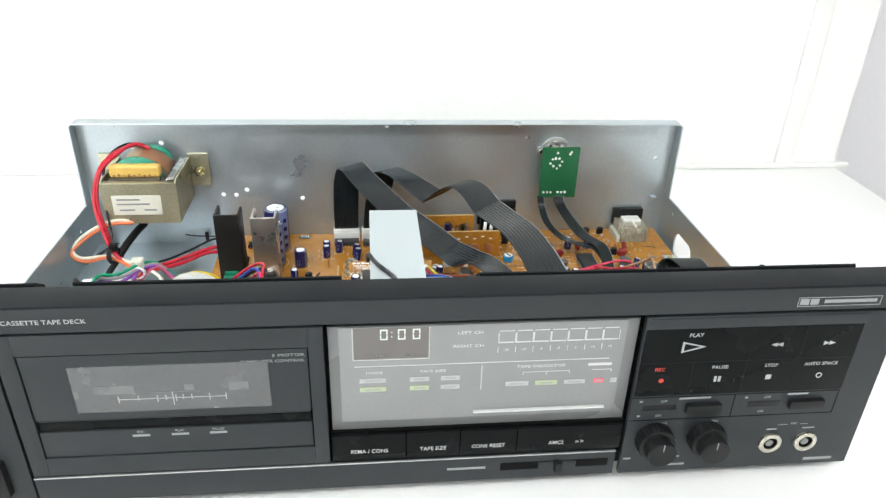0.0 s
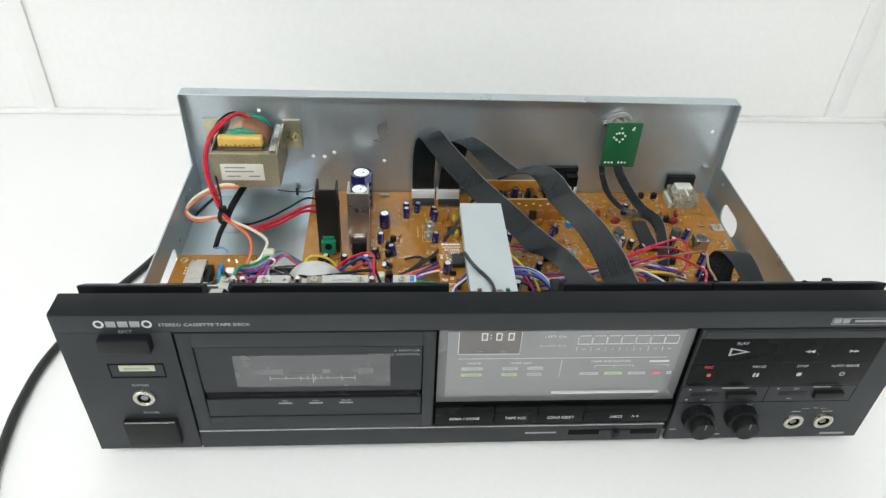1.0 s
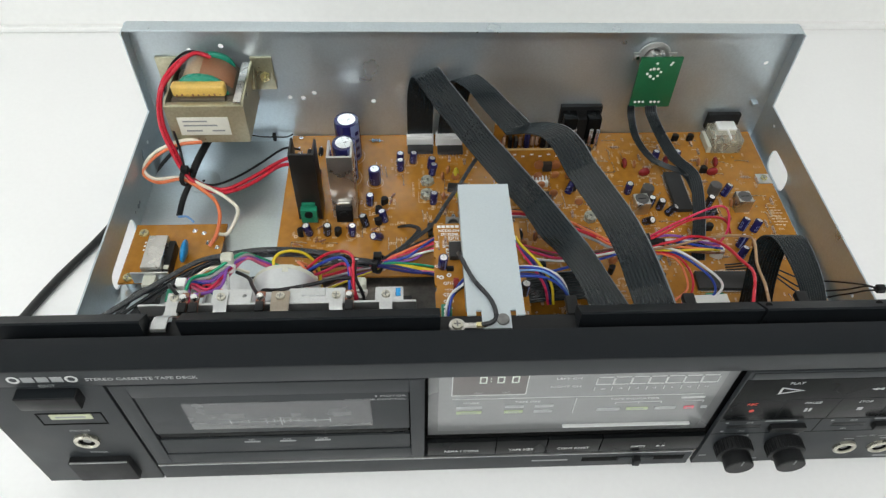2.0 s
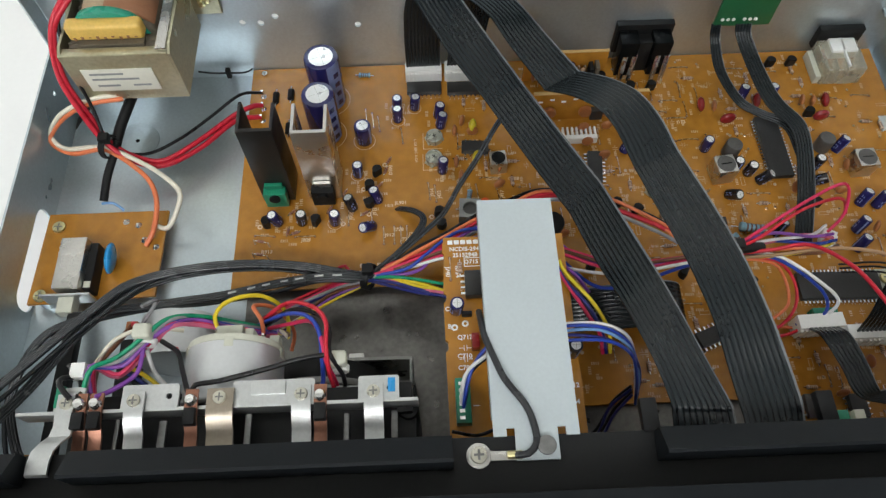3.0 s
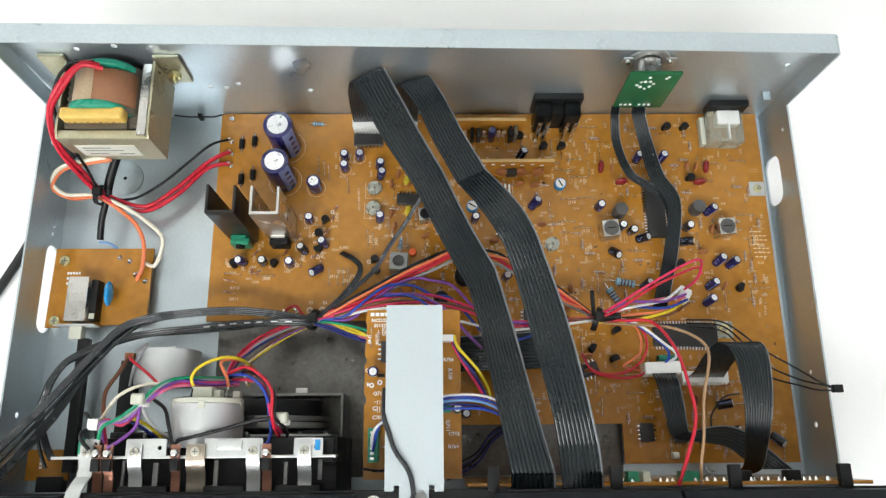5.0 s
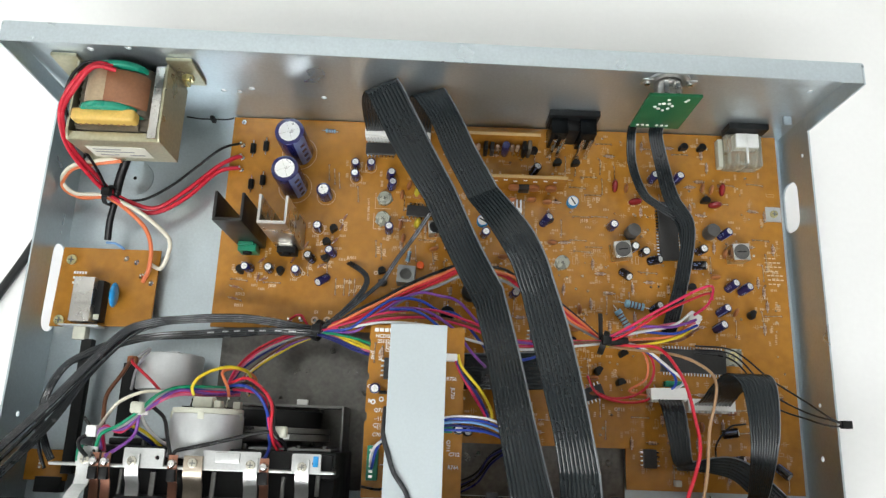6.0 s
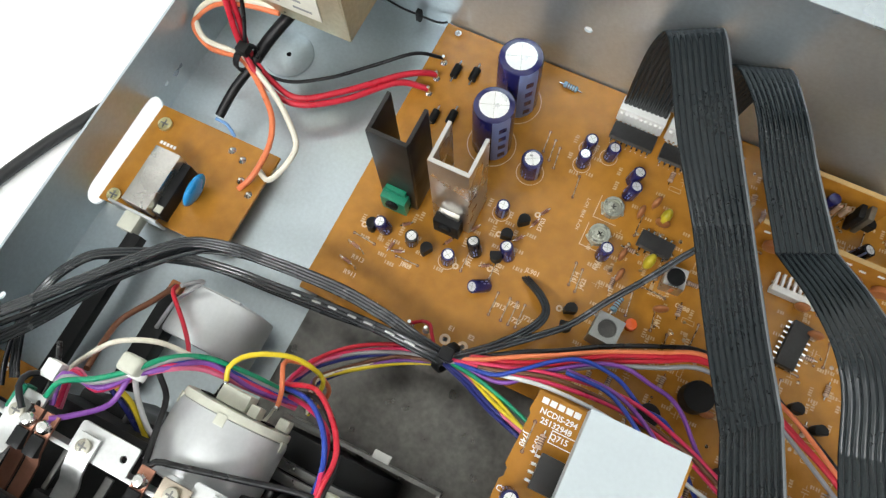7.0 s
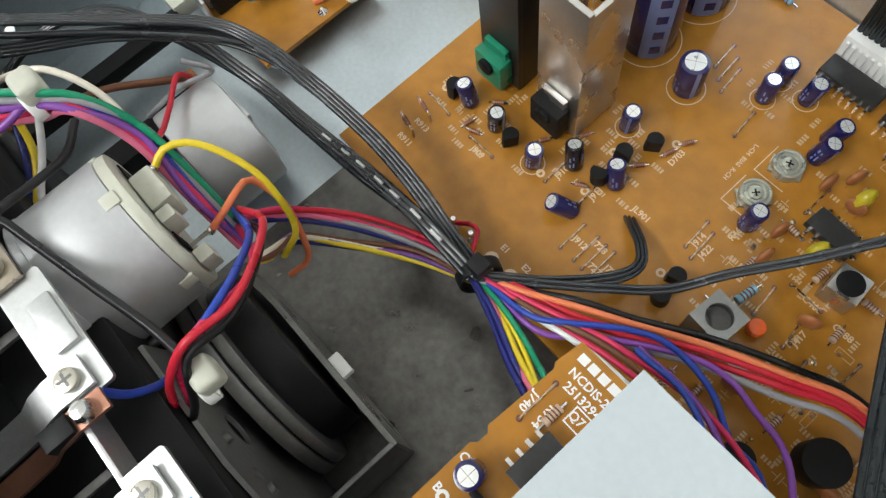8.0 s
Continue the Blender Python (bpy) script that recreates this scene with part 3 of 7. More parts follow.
def digit_zero(x):
    w, h, z = 3.2, 5.2, 90.2
    return [(x, x + w, -0.25, 0.1, z + h - 0.6, z + h), (x, x + w, -0.25, 0.1, z, z + 0.6), (x, x + 0.6, -0.25, 0.1, z + 0.5, z + h / 2 - 0.2), (x + w - 0.6, x + w, -0.25, 0.1, z + 0.5, z + h / 2 - 0.2),
            (x, x + 0.6, -0.25, 0.1, z + h / 2 + 0.2, z + h - 0.5), (x + w - 0.6, x + w, -0.25, 0.1, z + h / 2 + 0.2, z + h - 0.5)]


for x in (-11, -3.6, 2.6):
    marks("counter_digit", digit_zero(x), "segment", disp, "lit zero")
marks("counter_colon", [(-6.4, -5.9, -0.2, 0.1, 91.4, 92), (-6.4, -5.9, -0.2, 0.1, 93.6, 94.2)], "segment", disp)
frame_marks = [(-22.6, -22.2, -0.15, 0.1, 80, 96), (9.4, 9.8, -0.15, 0.1, 80, 96), (-22.2, 9.4, -0.15, 0.1, 79.8, 80.2), (-22, 89, -0.1, 0.1, 76.4, 76.8), (32.6, 33.0, -0.1, 0.1, 62, 75)]
marks("printed_line", frame_marks, "print_soft", disp)
for txt, x, z, s in (("MIN", -11, 81.8, 1.1), ("SEC", 1, 81.8, 1.1), ("LEFT CH", 27, 92.4, 1.6), ("RIGHT CH", 26.4, 85.6, 1.6), ("MODE", -13.6, 73.0, 1.4), ("TAPE SIZE", 11.4, 73.0, 1.4), ("TAPE INDICATOR", 59, 73.6, 1.5)):
    lettering(txt, x, 0.0, z, s, "print_soft", disp, squeeze=1.35)
marks("heading_bar", [(80, 90.6, -0.05, 0.1, 72.8, 74.2)], "print_soft", disp)
levels = []
for k, txt in enumerate(("-20", "-10", "-5", "-3", "0", "+3", "+5")):
    x = 39 + 7.6 * k
    levels += [(x, x + 0.35, -0.1, 0.1, 86.6, 91.8), (x + 7.2, x + 7.5, -0.1, 0.1, 86.6, 91.8), (x + 0.4, x + 6.8, -0.1, 0.1, 86.6, 87.2), (x + 0.4, x + 6.8, -0.1, 0.1, 92.6, 93.0), (x, x + 0.3, -0.1, 0.1, 81.6, 84.6)]
    lettering(txt, x + 3.7, 0.0, 83.0, 1.3, "print_soft", disp)
marks("level_scale", levels, "print_soft", disp)
marks("bracket_line", [(51, 72, -0.05, 0.1, 70.4, 70.7), (51, 51.3, -0.05, 0.1, 69, 70.4), (61.4, 61.7, -0.05, 0.1, 69, 70.4), (71.7, 72, -0.05, 0.1, 69, 70.4), (82, 91, -0.05, 0.1, 70.4, 70.7), (90.7, 91, -0.05, 0.1, 69, 70.4)], "print_soft", disp)
for x0, x1, z, mt in ((-20, -8.6, 67.8, "print_mid"), (-20, -8.6, 63, "green_print"), (1.6, 10, 67.8, "print_mid"), (1.6, 10, 63, "green_print"), (15, 23.4, 67.8, "print_mid"), (15, 23.4, 63, "print_mid"), (43.6, 54, 63.2, "print_mid"), (57, 67, 63.2, "green_print"), (70, 79.6, 63.2, "print_mid"), (83.4, 88, 63.2, "pink_print"), (91.2, 94, 63.2, "print_mid")):
    lampw = part("indicator_window", box(x0, x1, -0.15, 0.1, z, z + 2.4, 0.1), mt, disp)
    marks("indicator_text", [(x0 + (x1 - x0) * 0.2, x0 + (x1 - x0) * 0.8, -0.22, -0.1, z + 0.8, z + 1.6)], "print_dim", lampw)
# pale print colour stands in for the ceiling's reflection on this ledge
part("glint_ledge", box(30, 90, -1.4, 0.5, 49.5, 50.3, 0.2), "print_soft", disp, "ledge in the window, painted pale for the light it catches")
disp.location.y += 3.0 * MM
disp.location.z -= 2.0 * MM
# keys under the display
for x0, x1, txt in ((-32.8, -0.2, "REMA / CONS"), (0.2, 24.2, "TAPE SIZE"), (24.6, 50.4, "CONS RESET"), (50.8, 99.8, "AMCS   ")):
    key = part("key", box(x0, x1, -0.2, 2.2, 24.6, 39.0, 0.4), "gloss_black", front, "flat black key")
    lettering(txt, (x0 + x1) / 2 - (5 if "AMCS" in txt else 0), -0.3, 29.6, 2.2, "print_soft", key, squeeze=0.92)
for x in (79, 81.4):
    lettering(">", x, -0.3, 29.6, 2.6, "print_soft", front)
slit = part("slider_slot", box(44, 95.6, -0.15, 1.0, 13.6, 18.2, 0.2), "gap", front, "bias slider slot")
part("slider_knob", box(62, 80, -0.8, 0.4, 14, 17.8, 0.4), "panel", slit)
part("slider_grip", box(69.4, 72.8, -3.2, 0.2, 13.2, 18.8, 0.4), "black", slit)
marks("label_text", [(19, 37, -0.1, 0.1, 15.3, 16.6)], "print_dim", front)
# transport keys
part("key_ledge", box(103.4, 202.4, -0.5, 1.0, 91.4, 96.4, 0.3), "panel", front, "slim grey ledge over the keys")
blk = part("transport_panel", box(102.2, 201.4, -0.25, 1.2, 54.6, 90.8, 0.3), "gloss_black", front, "gloss black transport key panel")
lettering("PLAY", 125, -0.35, 87.6, 2.1, "print_mid", blk)
lettering("REC", 111.8, -0.35, 69.6, 2.0, "red_print", blk)
for txt, x in (("PAUSE", 139.4), ("STOP", 163.4), ("AUTO SPACE", 187)):
    lettering(txt, x, -0.35, 69.8, 1.9, "print_mid", blk, squeeze=1.05)
for x0, x1, z0, z1 in ((102.6, 201, 72.9, 73.1), (126.6, 126.8, 55, 72.8), (151.4, 151.6, 55, 90.4), (175.4, 175.6, 55, 90.4)):
    part("key_gap", box(x0, x1, -0.32, -0.2, z0, z1), "panel_top", blk)
part("symbol", rod((113.3, -0.3, 63.5), 1.2, 0.15, "-y", 16), "red_print", blk)


def tri_symbol(x, z, w, h, hollow=False):
    pts = [(x, z - h / 2), (x + w, z), (x, z + h / 2)]
    inner = [[(x + w * 0.09, z - h * 0.33), (x + w * 0.78, z), (x + w * 0.09, z + h * 0.33)]] if hollow else []
    return plate_with_holes(pts, inner, 0.1, Matrix.Translation((0, -0.0004, 0)) @ XZ)


part("symbol", tri_symbol(119.6, 81.4, 11, 6.0, True), "print_mid", blk)
for x, d in ((166.0, -2.9), (163.4, -2.9), (185, 2.9), (187.6, 2.9)):
    part("symbol", tri_symbol(x, 81.2, d, 2.2), "print_mid", blk)
marks("symbol", [(137.9, 139.1, -0.4, -0.2, 61.8, 64.8), (139.8, 141, -0.4, -0.2, 61.8, 64.8), (162.2, 164.8, -0.4, -0.2, 62, 64.6)], "print_mid", blk)
part("symbol", ring((187.8, -0.2, 63.2), 1.5, 1.0, 0.2, "-y", 18), "print_mid", blk)
marks("panel_groove", [(102, 201, -0.05, 0.1, 53.4, 54.0), (101.8, 201, -0.05, 0.1, 40.2, 40.7), (150.3, 150.8, -0.05, 0.1, 40.6, 53.4), (200.6, 201.1, -0.05, 0.1, 40.6, 53.4)], "gap", front)
for x0, x1, kind in ((107.4, 123.4, 0), (127.5, 144, 1), (157.6, 173.6, 0), (177.2, 194, 1)):
    sw = part("slide_switch", box(x0, x1, -0.1 if not kind else -2.6, 0.4, 45.2 if kind else 46.2, 49.6 if kind else 49.2, 0.3), "black", front, "small black switch")
    if not kind:
        part("switch_rim", box(x0, x1, -0.2, 0.2, 45.6, 46.2), "panel", sw)
for txt, x, z in (("OFF", 117, 51.2), ("ON", 115.6, 43.0), ("OFF", 166.5, 51.2), ("ON", 165, 43.0), ("LINE", 119, 38.2), ("MIC", 144, 38.2), ("MIC", 184, 34.4)):
    lettering(txt, x, -0.1, z, 1.4, "print_dim", front)
marks("label_text", [(124, 139, -0.1, 0.1, 52, 53.0), (176, 186, -0.1, 0.1, 52, 53), (105.6, 107, -0.1, 0.1, 51, 52), (105.6, 107, -0.1, 0.1, 42.6, 43.6), (155.6, 157, -0.1, 0.1, 51, 52), (195, 209.6, -0.1, 0.1, 10.4, 12),
                     (171, 176, -0.1, 0.1, 31, 31.8), (189, 195, -0.1, 0.1, 31, 31.8), (176, 181, -0.1, 0.1, 33.8, 34.1), (187, 191, -0.1, 0.1, 33.8, 34.1), (103, 106.6, -0.1, 0.1, 16.6, 17.6), (126, 130.6, -0.1, 0.1, 16.6, 17.6), (122, 134, -0.1, 0.1, 11.4, 12.6)], "print_dim", front)


def knob(x, z):
    """A twin level knob: a wide ribbed ring with a slimmer tip."""
    kn = part("level_knob", rod((x, -0.2, z), 8.6, 6.6, "-y", 36, 0.6), "black", front, "black twin recording level knob")
    tip = part("knob_tip", rod((x, -6.6, z), 6.8, 6.2, "-y", 36, 0.6), "black", kn)
    part("knob_face", rod((x, -12.7, z), 6.0, 0.25, "-y", 32), "black", kn, "dark end face")
    ribs = bmesh.new()
    for k in range(28):
        a = 2 * math.pi * k / 28
        box(x + 8.5 * math.cos(a) - 0.3, x + 8.5 * math.cos(a) + 0.3, -6.2, -0.8, z + 8.5 * math.sin(a) - 0.3, z + 8.5 * math.sin(a) + 0.3, bm=ribs)
    part("knob_grip", ribs, "black", kn)
    marks("knob_mark", [(x - 0.25, x + 0.25, -13.05, -12.7, z + 2.6, z + 6.4)], "print_dim", kn)


knob(115.2, 30.4)
knob(140.4, 30.2)


# ---- circuit boards ----
board = thing("main_circuit_board", (0.04, 0.19, 0.009), "orange phenolic main circuit board crowded with components", "circuit board")
outline = [(-123.5, 122.5), (-20, 122.5), (-20, 108), (18, 108), (18, 63.5), (113, 63.5), (113, 42), (210.8, 42), (210.8, 252.8), (-123.5, 252.8)]
main = plate_with_holes(outline, [circle(-64.1, 128.4, 0.9, 10), circle(-57, 128.6, 0.9, 10)], 1.6, Matrix.Translation((0, 0, 0.0089)))
part("board_sheet", main, ["pcb"], board)
# ground under the board: pillars
for x, y in ((-115, 130), (100, 70), (200, 60), (200, 240), (-115, 245), (205.8, 202.6)):
    part("pillar", rod((x, y, FLOOR_Z), 3, 8.9 - FLOOR_Z, seg=12), "steel", board)


def at_board(x, y, deg=0.0, z=BOARD_Z, tilt=0.0, toward=0.0):
    """A pose on the board: x, y in mm, turned by deg; leaning by tilt degrees toward the heading."""
    m = Matrix.Translation((x * MM, y * MM, z * MM))
    if tilt:
        m = m @ Matrix.Rotation(radians(toward), 4, "Z") @ Matrix.Rotation(radians(tilt), 4, "Y") @ Matrix.Rotation(radians(-toward), 4, "Z")
    return m @ Matrix.Rotation(radians(deg), 4, "Z")


def can_meshes(r, h, sleeve, band=11):
    bm = rod((0, 0, 0.4), r, h - 0.4, seg=20, bevel=r * 0.2)
    for f in bm.faces:
        c = f.calc_center_median()
        if abs(f.normal.z) < 0.5 and abs(math.degrees(math.atan2(c.y, c.x)) + 60) < band:
            f.material_index = 1
    if band > 11:
        for k in range(4):
            a = radians(-60)
            sign = box(-1.5, 1.5, -0.06, 0.06, 4 + 6.6 * k, 7 + 6.6 * k)
            bmesh.ops.transform(sign, matrix=Matrix.Translation((r * 1.0 * MM * math.cos(a), r * 1.0 * MM * math.sin(a), 0)) @ Matrix.Rotation(a + math.pi / 2, 4, "Z"), verts=sign.verts)
            join(bm, sign)
    else:  # pale worn print on the sleeve
        for k, (a, z, w, hh) in enumerate(((-150, 2.0, 0.5, 1.1), (-150, 3.8, 0.5, 0.7), (-150, 5.4, 0.5, 1.3), (-128, 2.4, 0.4, 2.2), (-128, 5.6, 0.4, 1.0), (40, 2.0, 0.5, 1.1), (40, 4.0, 0.5, 1.4), (62, 2.2, 0.4, 1.6), (62, 5.0, 0.4, 1.2), (150, 2.4, 0.5, 2.0), (128, 2.0, 0.4, 1.2), (128, 4.4, 0.4, 1.6))):
            sign = box(-w / 2, w / 2, -0.05, 0.05, z, z + hh)
            bmesh.ops.transform(sign, matrix=Matrix.Translation((r * 0.99 * MM * math.cos(radians(a)), r * 0.99 * MM * math.sin(radians(a)), 0)) @ Matrix.Rotation(radians(a + 90), 4, "Z"), verts=sign.verts)
            for f in sign.faces:
                f.material_index = 1
            join(bm, sign)
    for s in (-0.4, 0.4):
        rod((s * r, 0, -1.5), 0.25, 2, seg=6, bm=bm, mat=2)
    top = rod((0, 0, h - 0.12), r * 0.7, 0.2, seg=18)
    box(-r * 0.7, r * 0.7, -0.06, 0.06, h + 0.05, h + 0.11, bm=top, mat=1)
    box(-0.06, 0.06, -r * 0.7, r * 0.7, h + 0.05, h + 0.12, bm=top, mat=1)
    return mesh_of("capacitor", bm, [sleeve, "stripe", "solder"]), mesh_of("top", top, ["can_top", "trimmer"])


CANS = {"small": can_meshes(2.6, 9.2, "sleeve"), "smallblack": can_meshes(2.6, 8.8, "sleeve_black"), "mid": can_meshes(4.2, 13, "sleeve"), "big": can_meshes(8.6, 33, "sleeve", 25), "big2": can_meshes(8.0, 32, "sleeve", 25)}


def capacitor(kind, x, y, deg=0, tilt=0, toward=0, parent=None, z=BOARD_Z):
    body_me, top_me = CANS[kind]
    m = at_board(x, y, deg, z, tilt, toward)
    cap = placed("capacitor", body_me, parent or board, m)
    top = new("top", top_me)
    top.parent = cap
    return cap


capacitor("big", -81.5, 230.5, 20)
capacitor("big2", -82.3, 208.5, 20)
capacitor("mid", -63.2, 203.6, 30)
# x, y of the foot, lean, heading of the lean
BLUE_CANS = [(-46.5, 223, 3, 0), (-46, 215.5, 4, 90), (-37.5, 223, 6, 20), (-25.5, 217, 10, 30), (-24.6, 210.5, 12, 40), (-24.5, 183, 8, 60), (-66.2, 183, 3, 0), (-56, 167.5, 14, 150), (-76.8, 156.2, 4, 0), (-103.5, 157.2, 12, 190), (66.5, 191, 30, 40), (32, 183, 5, 0), (49.5, 147.4, 6, 0)]
RIGHT_CANS = [(147, 221, 12, 50), (132.4, 221, 10, 60), (107.3, 190.5, 3, 0), (172.5, 187, 22, 30), (175, 155.5, 22, 45), (182.5, 154, 22, 40), (169, 141, 22, 40), (166.6, 131.5, 20, 40)]
BLACK_CANS = [(-68, 163.5, 18, 140), (-92.5, 157, 4, 0), (60.5, 223, 22, 40), (119.4, 177.8, 4, 0), (125.6, 175.4, 5, -40), (129.6, 170.6, 34, 0), (159, 177.6, 6, 0), (154.8, 169.2, 56, -6), (113.4, 164, 38, -58), (130.5, 141, 24, 40)]
for x, y, tilt, to in BLUE_CANS + RIGHT_CANS:
    capacitor("small", x, y, 37 * (x + y) % 360, tilt, to)
for x, y, tilt, to in BLACK_CANS:
    capacitor("smallblack", x, y, 29 * (x + y) % 360, tilt, to)
for x, y, tilt, to in ((25, 69.5, 2, 0), (167, 73, 60, 10), (170, 58.5, 50, 10), (196, 57, 50, -50)):
    capacitor("smallblack", x, y, 10 * x, tilt, to)
# one that lies on its side
capacitor("small", -58.5, 154.0, 0, 44, 225)

# trimmers
tb = rod((0, 0, 0), 4.2, 3.0, seg=28, bevel=0.4)
ring((0, 0, 2.9), 4.2, 3.5, 0.7, seg=28, bm=tb)
ring((0, 0, 2.9), 3.0, 2.5, 0.5, seg=28, bm=tb)
rod((0, 0, 2.9), 1.9, 0.6, seg=20, bevel=0.2, bm=tb)
box(-4.4, 4.4, -2.6, 2.6, 0, 1.2, 0.3, bm=tb)
trim_body = mesh_of("trimmer", tb, "trimmer")
tb = box(-1.1, 1.1, -0.22, 0.22, 3.46, 3.56)
box(-0.22, 0.22, -1.1, 1.1, 3.46, 3.58, bm=tb)
trim_slot = mesh_of("trimmer_slot", tb, "gap")
for x, y, d in ((-27.8, 202.9, 20), (-28.4, 190.3, 50), (78.2, 167.5, 40)):
    t = placed("trimmer", trim_body, board, at_board(x, y, d), "grey round trimmer with a cross slot")
    new("trimmer_slot", trim_slot).parent = t
tb = rod((0, 0, 0), 3.5, 4.4, seg=20, bevel=0.3)
bt = mesh_of("trimmer", tb, "blue_disc")
bw = mesh_of("trimmer_dial", box(-0.4, 0.4, -2.4, 2.4, 4.75, 4.95, bm=rod((0, 0, 4.4), 2.9, 0.4, seg=20), mat=1), ["white_plastic", "gap"])
for x, y, d in ((84.6, 205, 30), (31, 191, 60)):
    t = placed("trimmer", bt, board, at_board(x, y, d), "blue and white trimmer")
    new("trimmer_dial", bw).parent = t

# screened coils and round chokes
cb = box(-5, 5, -5, 5, 0, 10.4, 0.5)
coil_can = mesh_of("coil_can", cb, "aluminium")
coil_core = mesh_of("coil_core", box(-2.8, 2.8, -0.3, 0.3, 10.62, 10.72, bm=rod((0, 0, 10.2), 4.5, 0.45, seg=24), mat=1), ["ferrite", "gap"])
for x, y, d in ((111.7, 175, 8), (180.5, 176, 4), ):
    c = placed("coil_can", coil_can, board, at_board(x, y, d, tilt=2), "square metal coil can")
    new("coil_core", coil_core).parent = c
# one smaller can, and one open can with a round bore
for x, y, d in ((3.0, 184.6, 5),):
    small_can = mesh_of("coil_can", box(-4, 4, -4, 4, 0, 8.6, 0.4), "aluminium")
    c = placed("coil_can", small_can, board, at_board(x, y, d), "small square metal coil can")
    new("coil_core", mesh_of("coil_core", rod((0, 0, 8.5), 3.4, 0.5, seg=20, bevel=0.15), "resin")).parent = c
open_can = plate_with_holes([(-5, -5), (5, -5), (5, 5), (-5, 5)], [circle(0, 0, 3.4, 22)], 1.0, Matrix.Translation((0, 0, 0.0105)))
for b in ((-5, 5, -5, -4.2), (-5, 5, 4.2, 5), (-5, -4.2, -4.2, 4.2), (4.2, 5, -4.2, 4.2)):
    box(*b, 0, 10.5, bm=open_can)
oc = placed("coil_can", mesh_of("coil_can", open_can, "frame_steel"), board, at_board(-12.6, 155.2, -4), "open square metal can with a round bore")
bore = new("coil_bore", mesh_of("coil_bore", rod((0, 0, 8.2), 3.8, 0.3, seg=20, bm=ring((0, 0, 1), 4.1, 3.4, 9.5)), "ferrite"))
bore.parent = oc
part("wire_tag", box(-3.4, 1.8, 150.6, 153.2, BOARD_Z, BOARD_Z + 2.4, 0.4), "trimmer", board, "small pale wire tag")
choke = mesh_of("choke", rod((0, 0, 0.5), 4.1, 8.4, seg=20, bevel=0.9), "ferrite")
for x, y in ((165.6, 188.6), (119, 187.0)):
    placed("choke", choke, board, at_board(x, y, tilt=6, toward=40), "round grey choke")
for x, y, r in ((25.4, 147.7, 5.6), (12, 134, 4.2)):
    part("round_component", rod((x, y, BOARD_Z), r, 9, seg=24, bevel=0.8), "resin", board)


def lens_body(w, h, t, mat, legs=True):
    """A dipped capacitor: a rounded flat drop on two legs."""
    bm = bmesh.new()
    bmesh.ops.create_icosphere(bm, subdivisions=2, radius=1)
    for v in bm.verts:
        v.co = Vector((v.co.x * w / 2, v.co.y * t / 2, v.co.z * h / 2 + h / 2 + 1.2)) * MM
    for s in (-0.3, 0.3):
        rod((s * w, 0, -1), 0.25, 4, seg=6, bm=bm, mat=1)
    return mesh_of("dipped_capacitor", bm, [mat, "solder"], 60)


red_film, brown_disc, yellow_film = lens_body(8.6, 6.8, 3.8, "red_film"), lens_body(6, 6, 2.4, "ceramic"), lens_body(6.5, 8.5, 4, "yellow_film")
for x, y, d in ((110.4, 215.6, 84), (121.8, 205.4, 8), (139.6, 216.8, 80), (169.4, 205.2, 6), (174.8, 215.6, 82)):
    placed("film_capacitor", red_film, board, at_board(x, y, d, tilt=8, toward=d + 90), "dark red film capacitor")
for x, y, d in ((163, 216.4, 80), (168.4, 215.6, 75), (117, 214.6, 82), (47.9, 204, 10), (59.8, 204.5, 5), (69.1, 203.5, 0), (-17, 205, 80), (-17, 186, 80), (-15, 178, 80), (-13, 211, 70), (3, 172, 20), (169, 133, 70), (178, 141, 60), (174, 176, 80)):
    placed("disc_capacitor", brown_disc, board, at_board(x, y, d, tilt=6, toward=d + 90))
for x, y, d in ((-8.3, 205.6, 75), (-7.5, 186.3, 70)):
    placed("film_capacitor", yellow_film, board, at_board(x, y, d, tilt=10, toward=90), "mustard yellow film capacitor")


def dip(nx, pitch, width, length, high=3.6):
    bm = box(-length / 2, length / 2, -width / 2, width / 2, 0.8, high, 0.35)
    pin = mesh_of("pin", box(-0.35, 0.35, -0.85, 0.85, -0.6, 2.0), "solder")
    spots = [((k - (nx - 1) / 2) * pitch, s * (width / 2 + 0.85)) for k in range(nx) for s in (-1, 1)]
    return mesh_of("chip", bm, "chip"), pin, spots


def chip(x, y, deg, size, label="black integrated circuit"):
    body_me, pin_me, spots = size
    c = placed("chip", body_me, board, at_board(x, y, deg), label)
    for u, v in spots:
        pin = new("pin", pin_me)
        pin.parent, pin.location = c, (u * MM, v * MM, 0)


DIP_LONG, DIP8, DIP16, DIP_WIDE = dip(18, 1.9, 11, 36), dip(4, 2.3, 7, 10), dip(8, 2.2, 7, 18), dip(20, 1.75, 13, 37)
chip(141.4, 189.3, 91, DIP_LONG)
chip(125.7, 58.7, 90, DIP8)
chip(144.1, 58, 90, DIP8)
chip(152, 112.6, -1, DIP_WIDE)
chip(-32, 234.5, 0, DIP16)
chip(-7.6, 195.6, -4, dip(5, 2.4, 6.4, 13.5))
chip(50.8, 181, 84, DIP16)
chip(-11, 233.5, 0, DIP16)
chip(63, 119, 90, DIP16)
chip(92, 92, 20, DIP16)


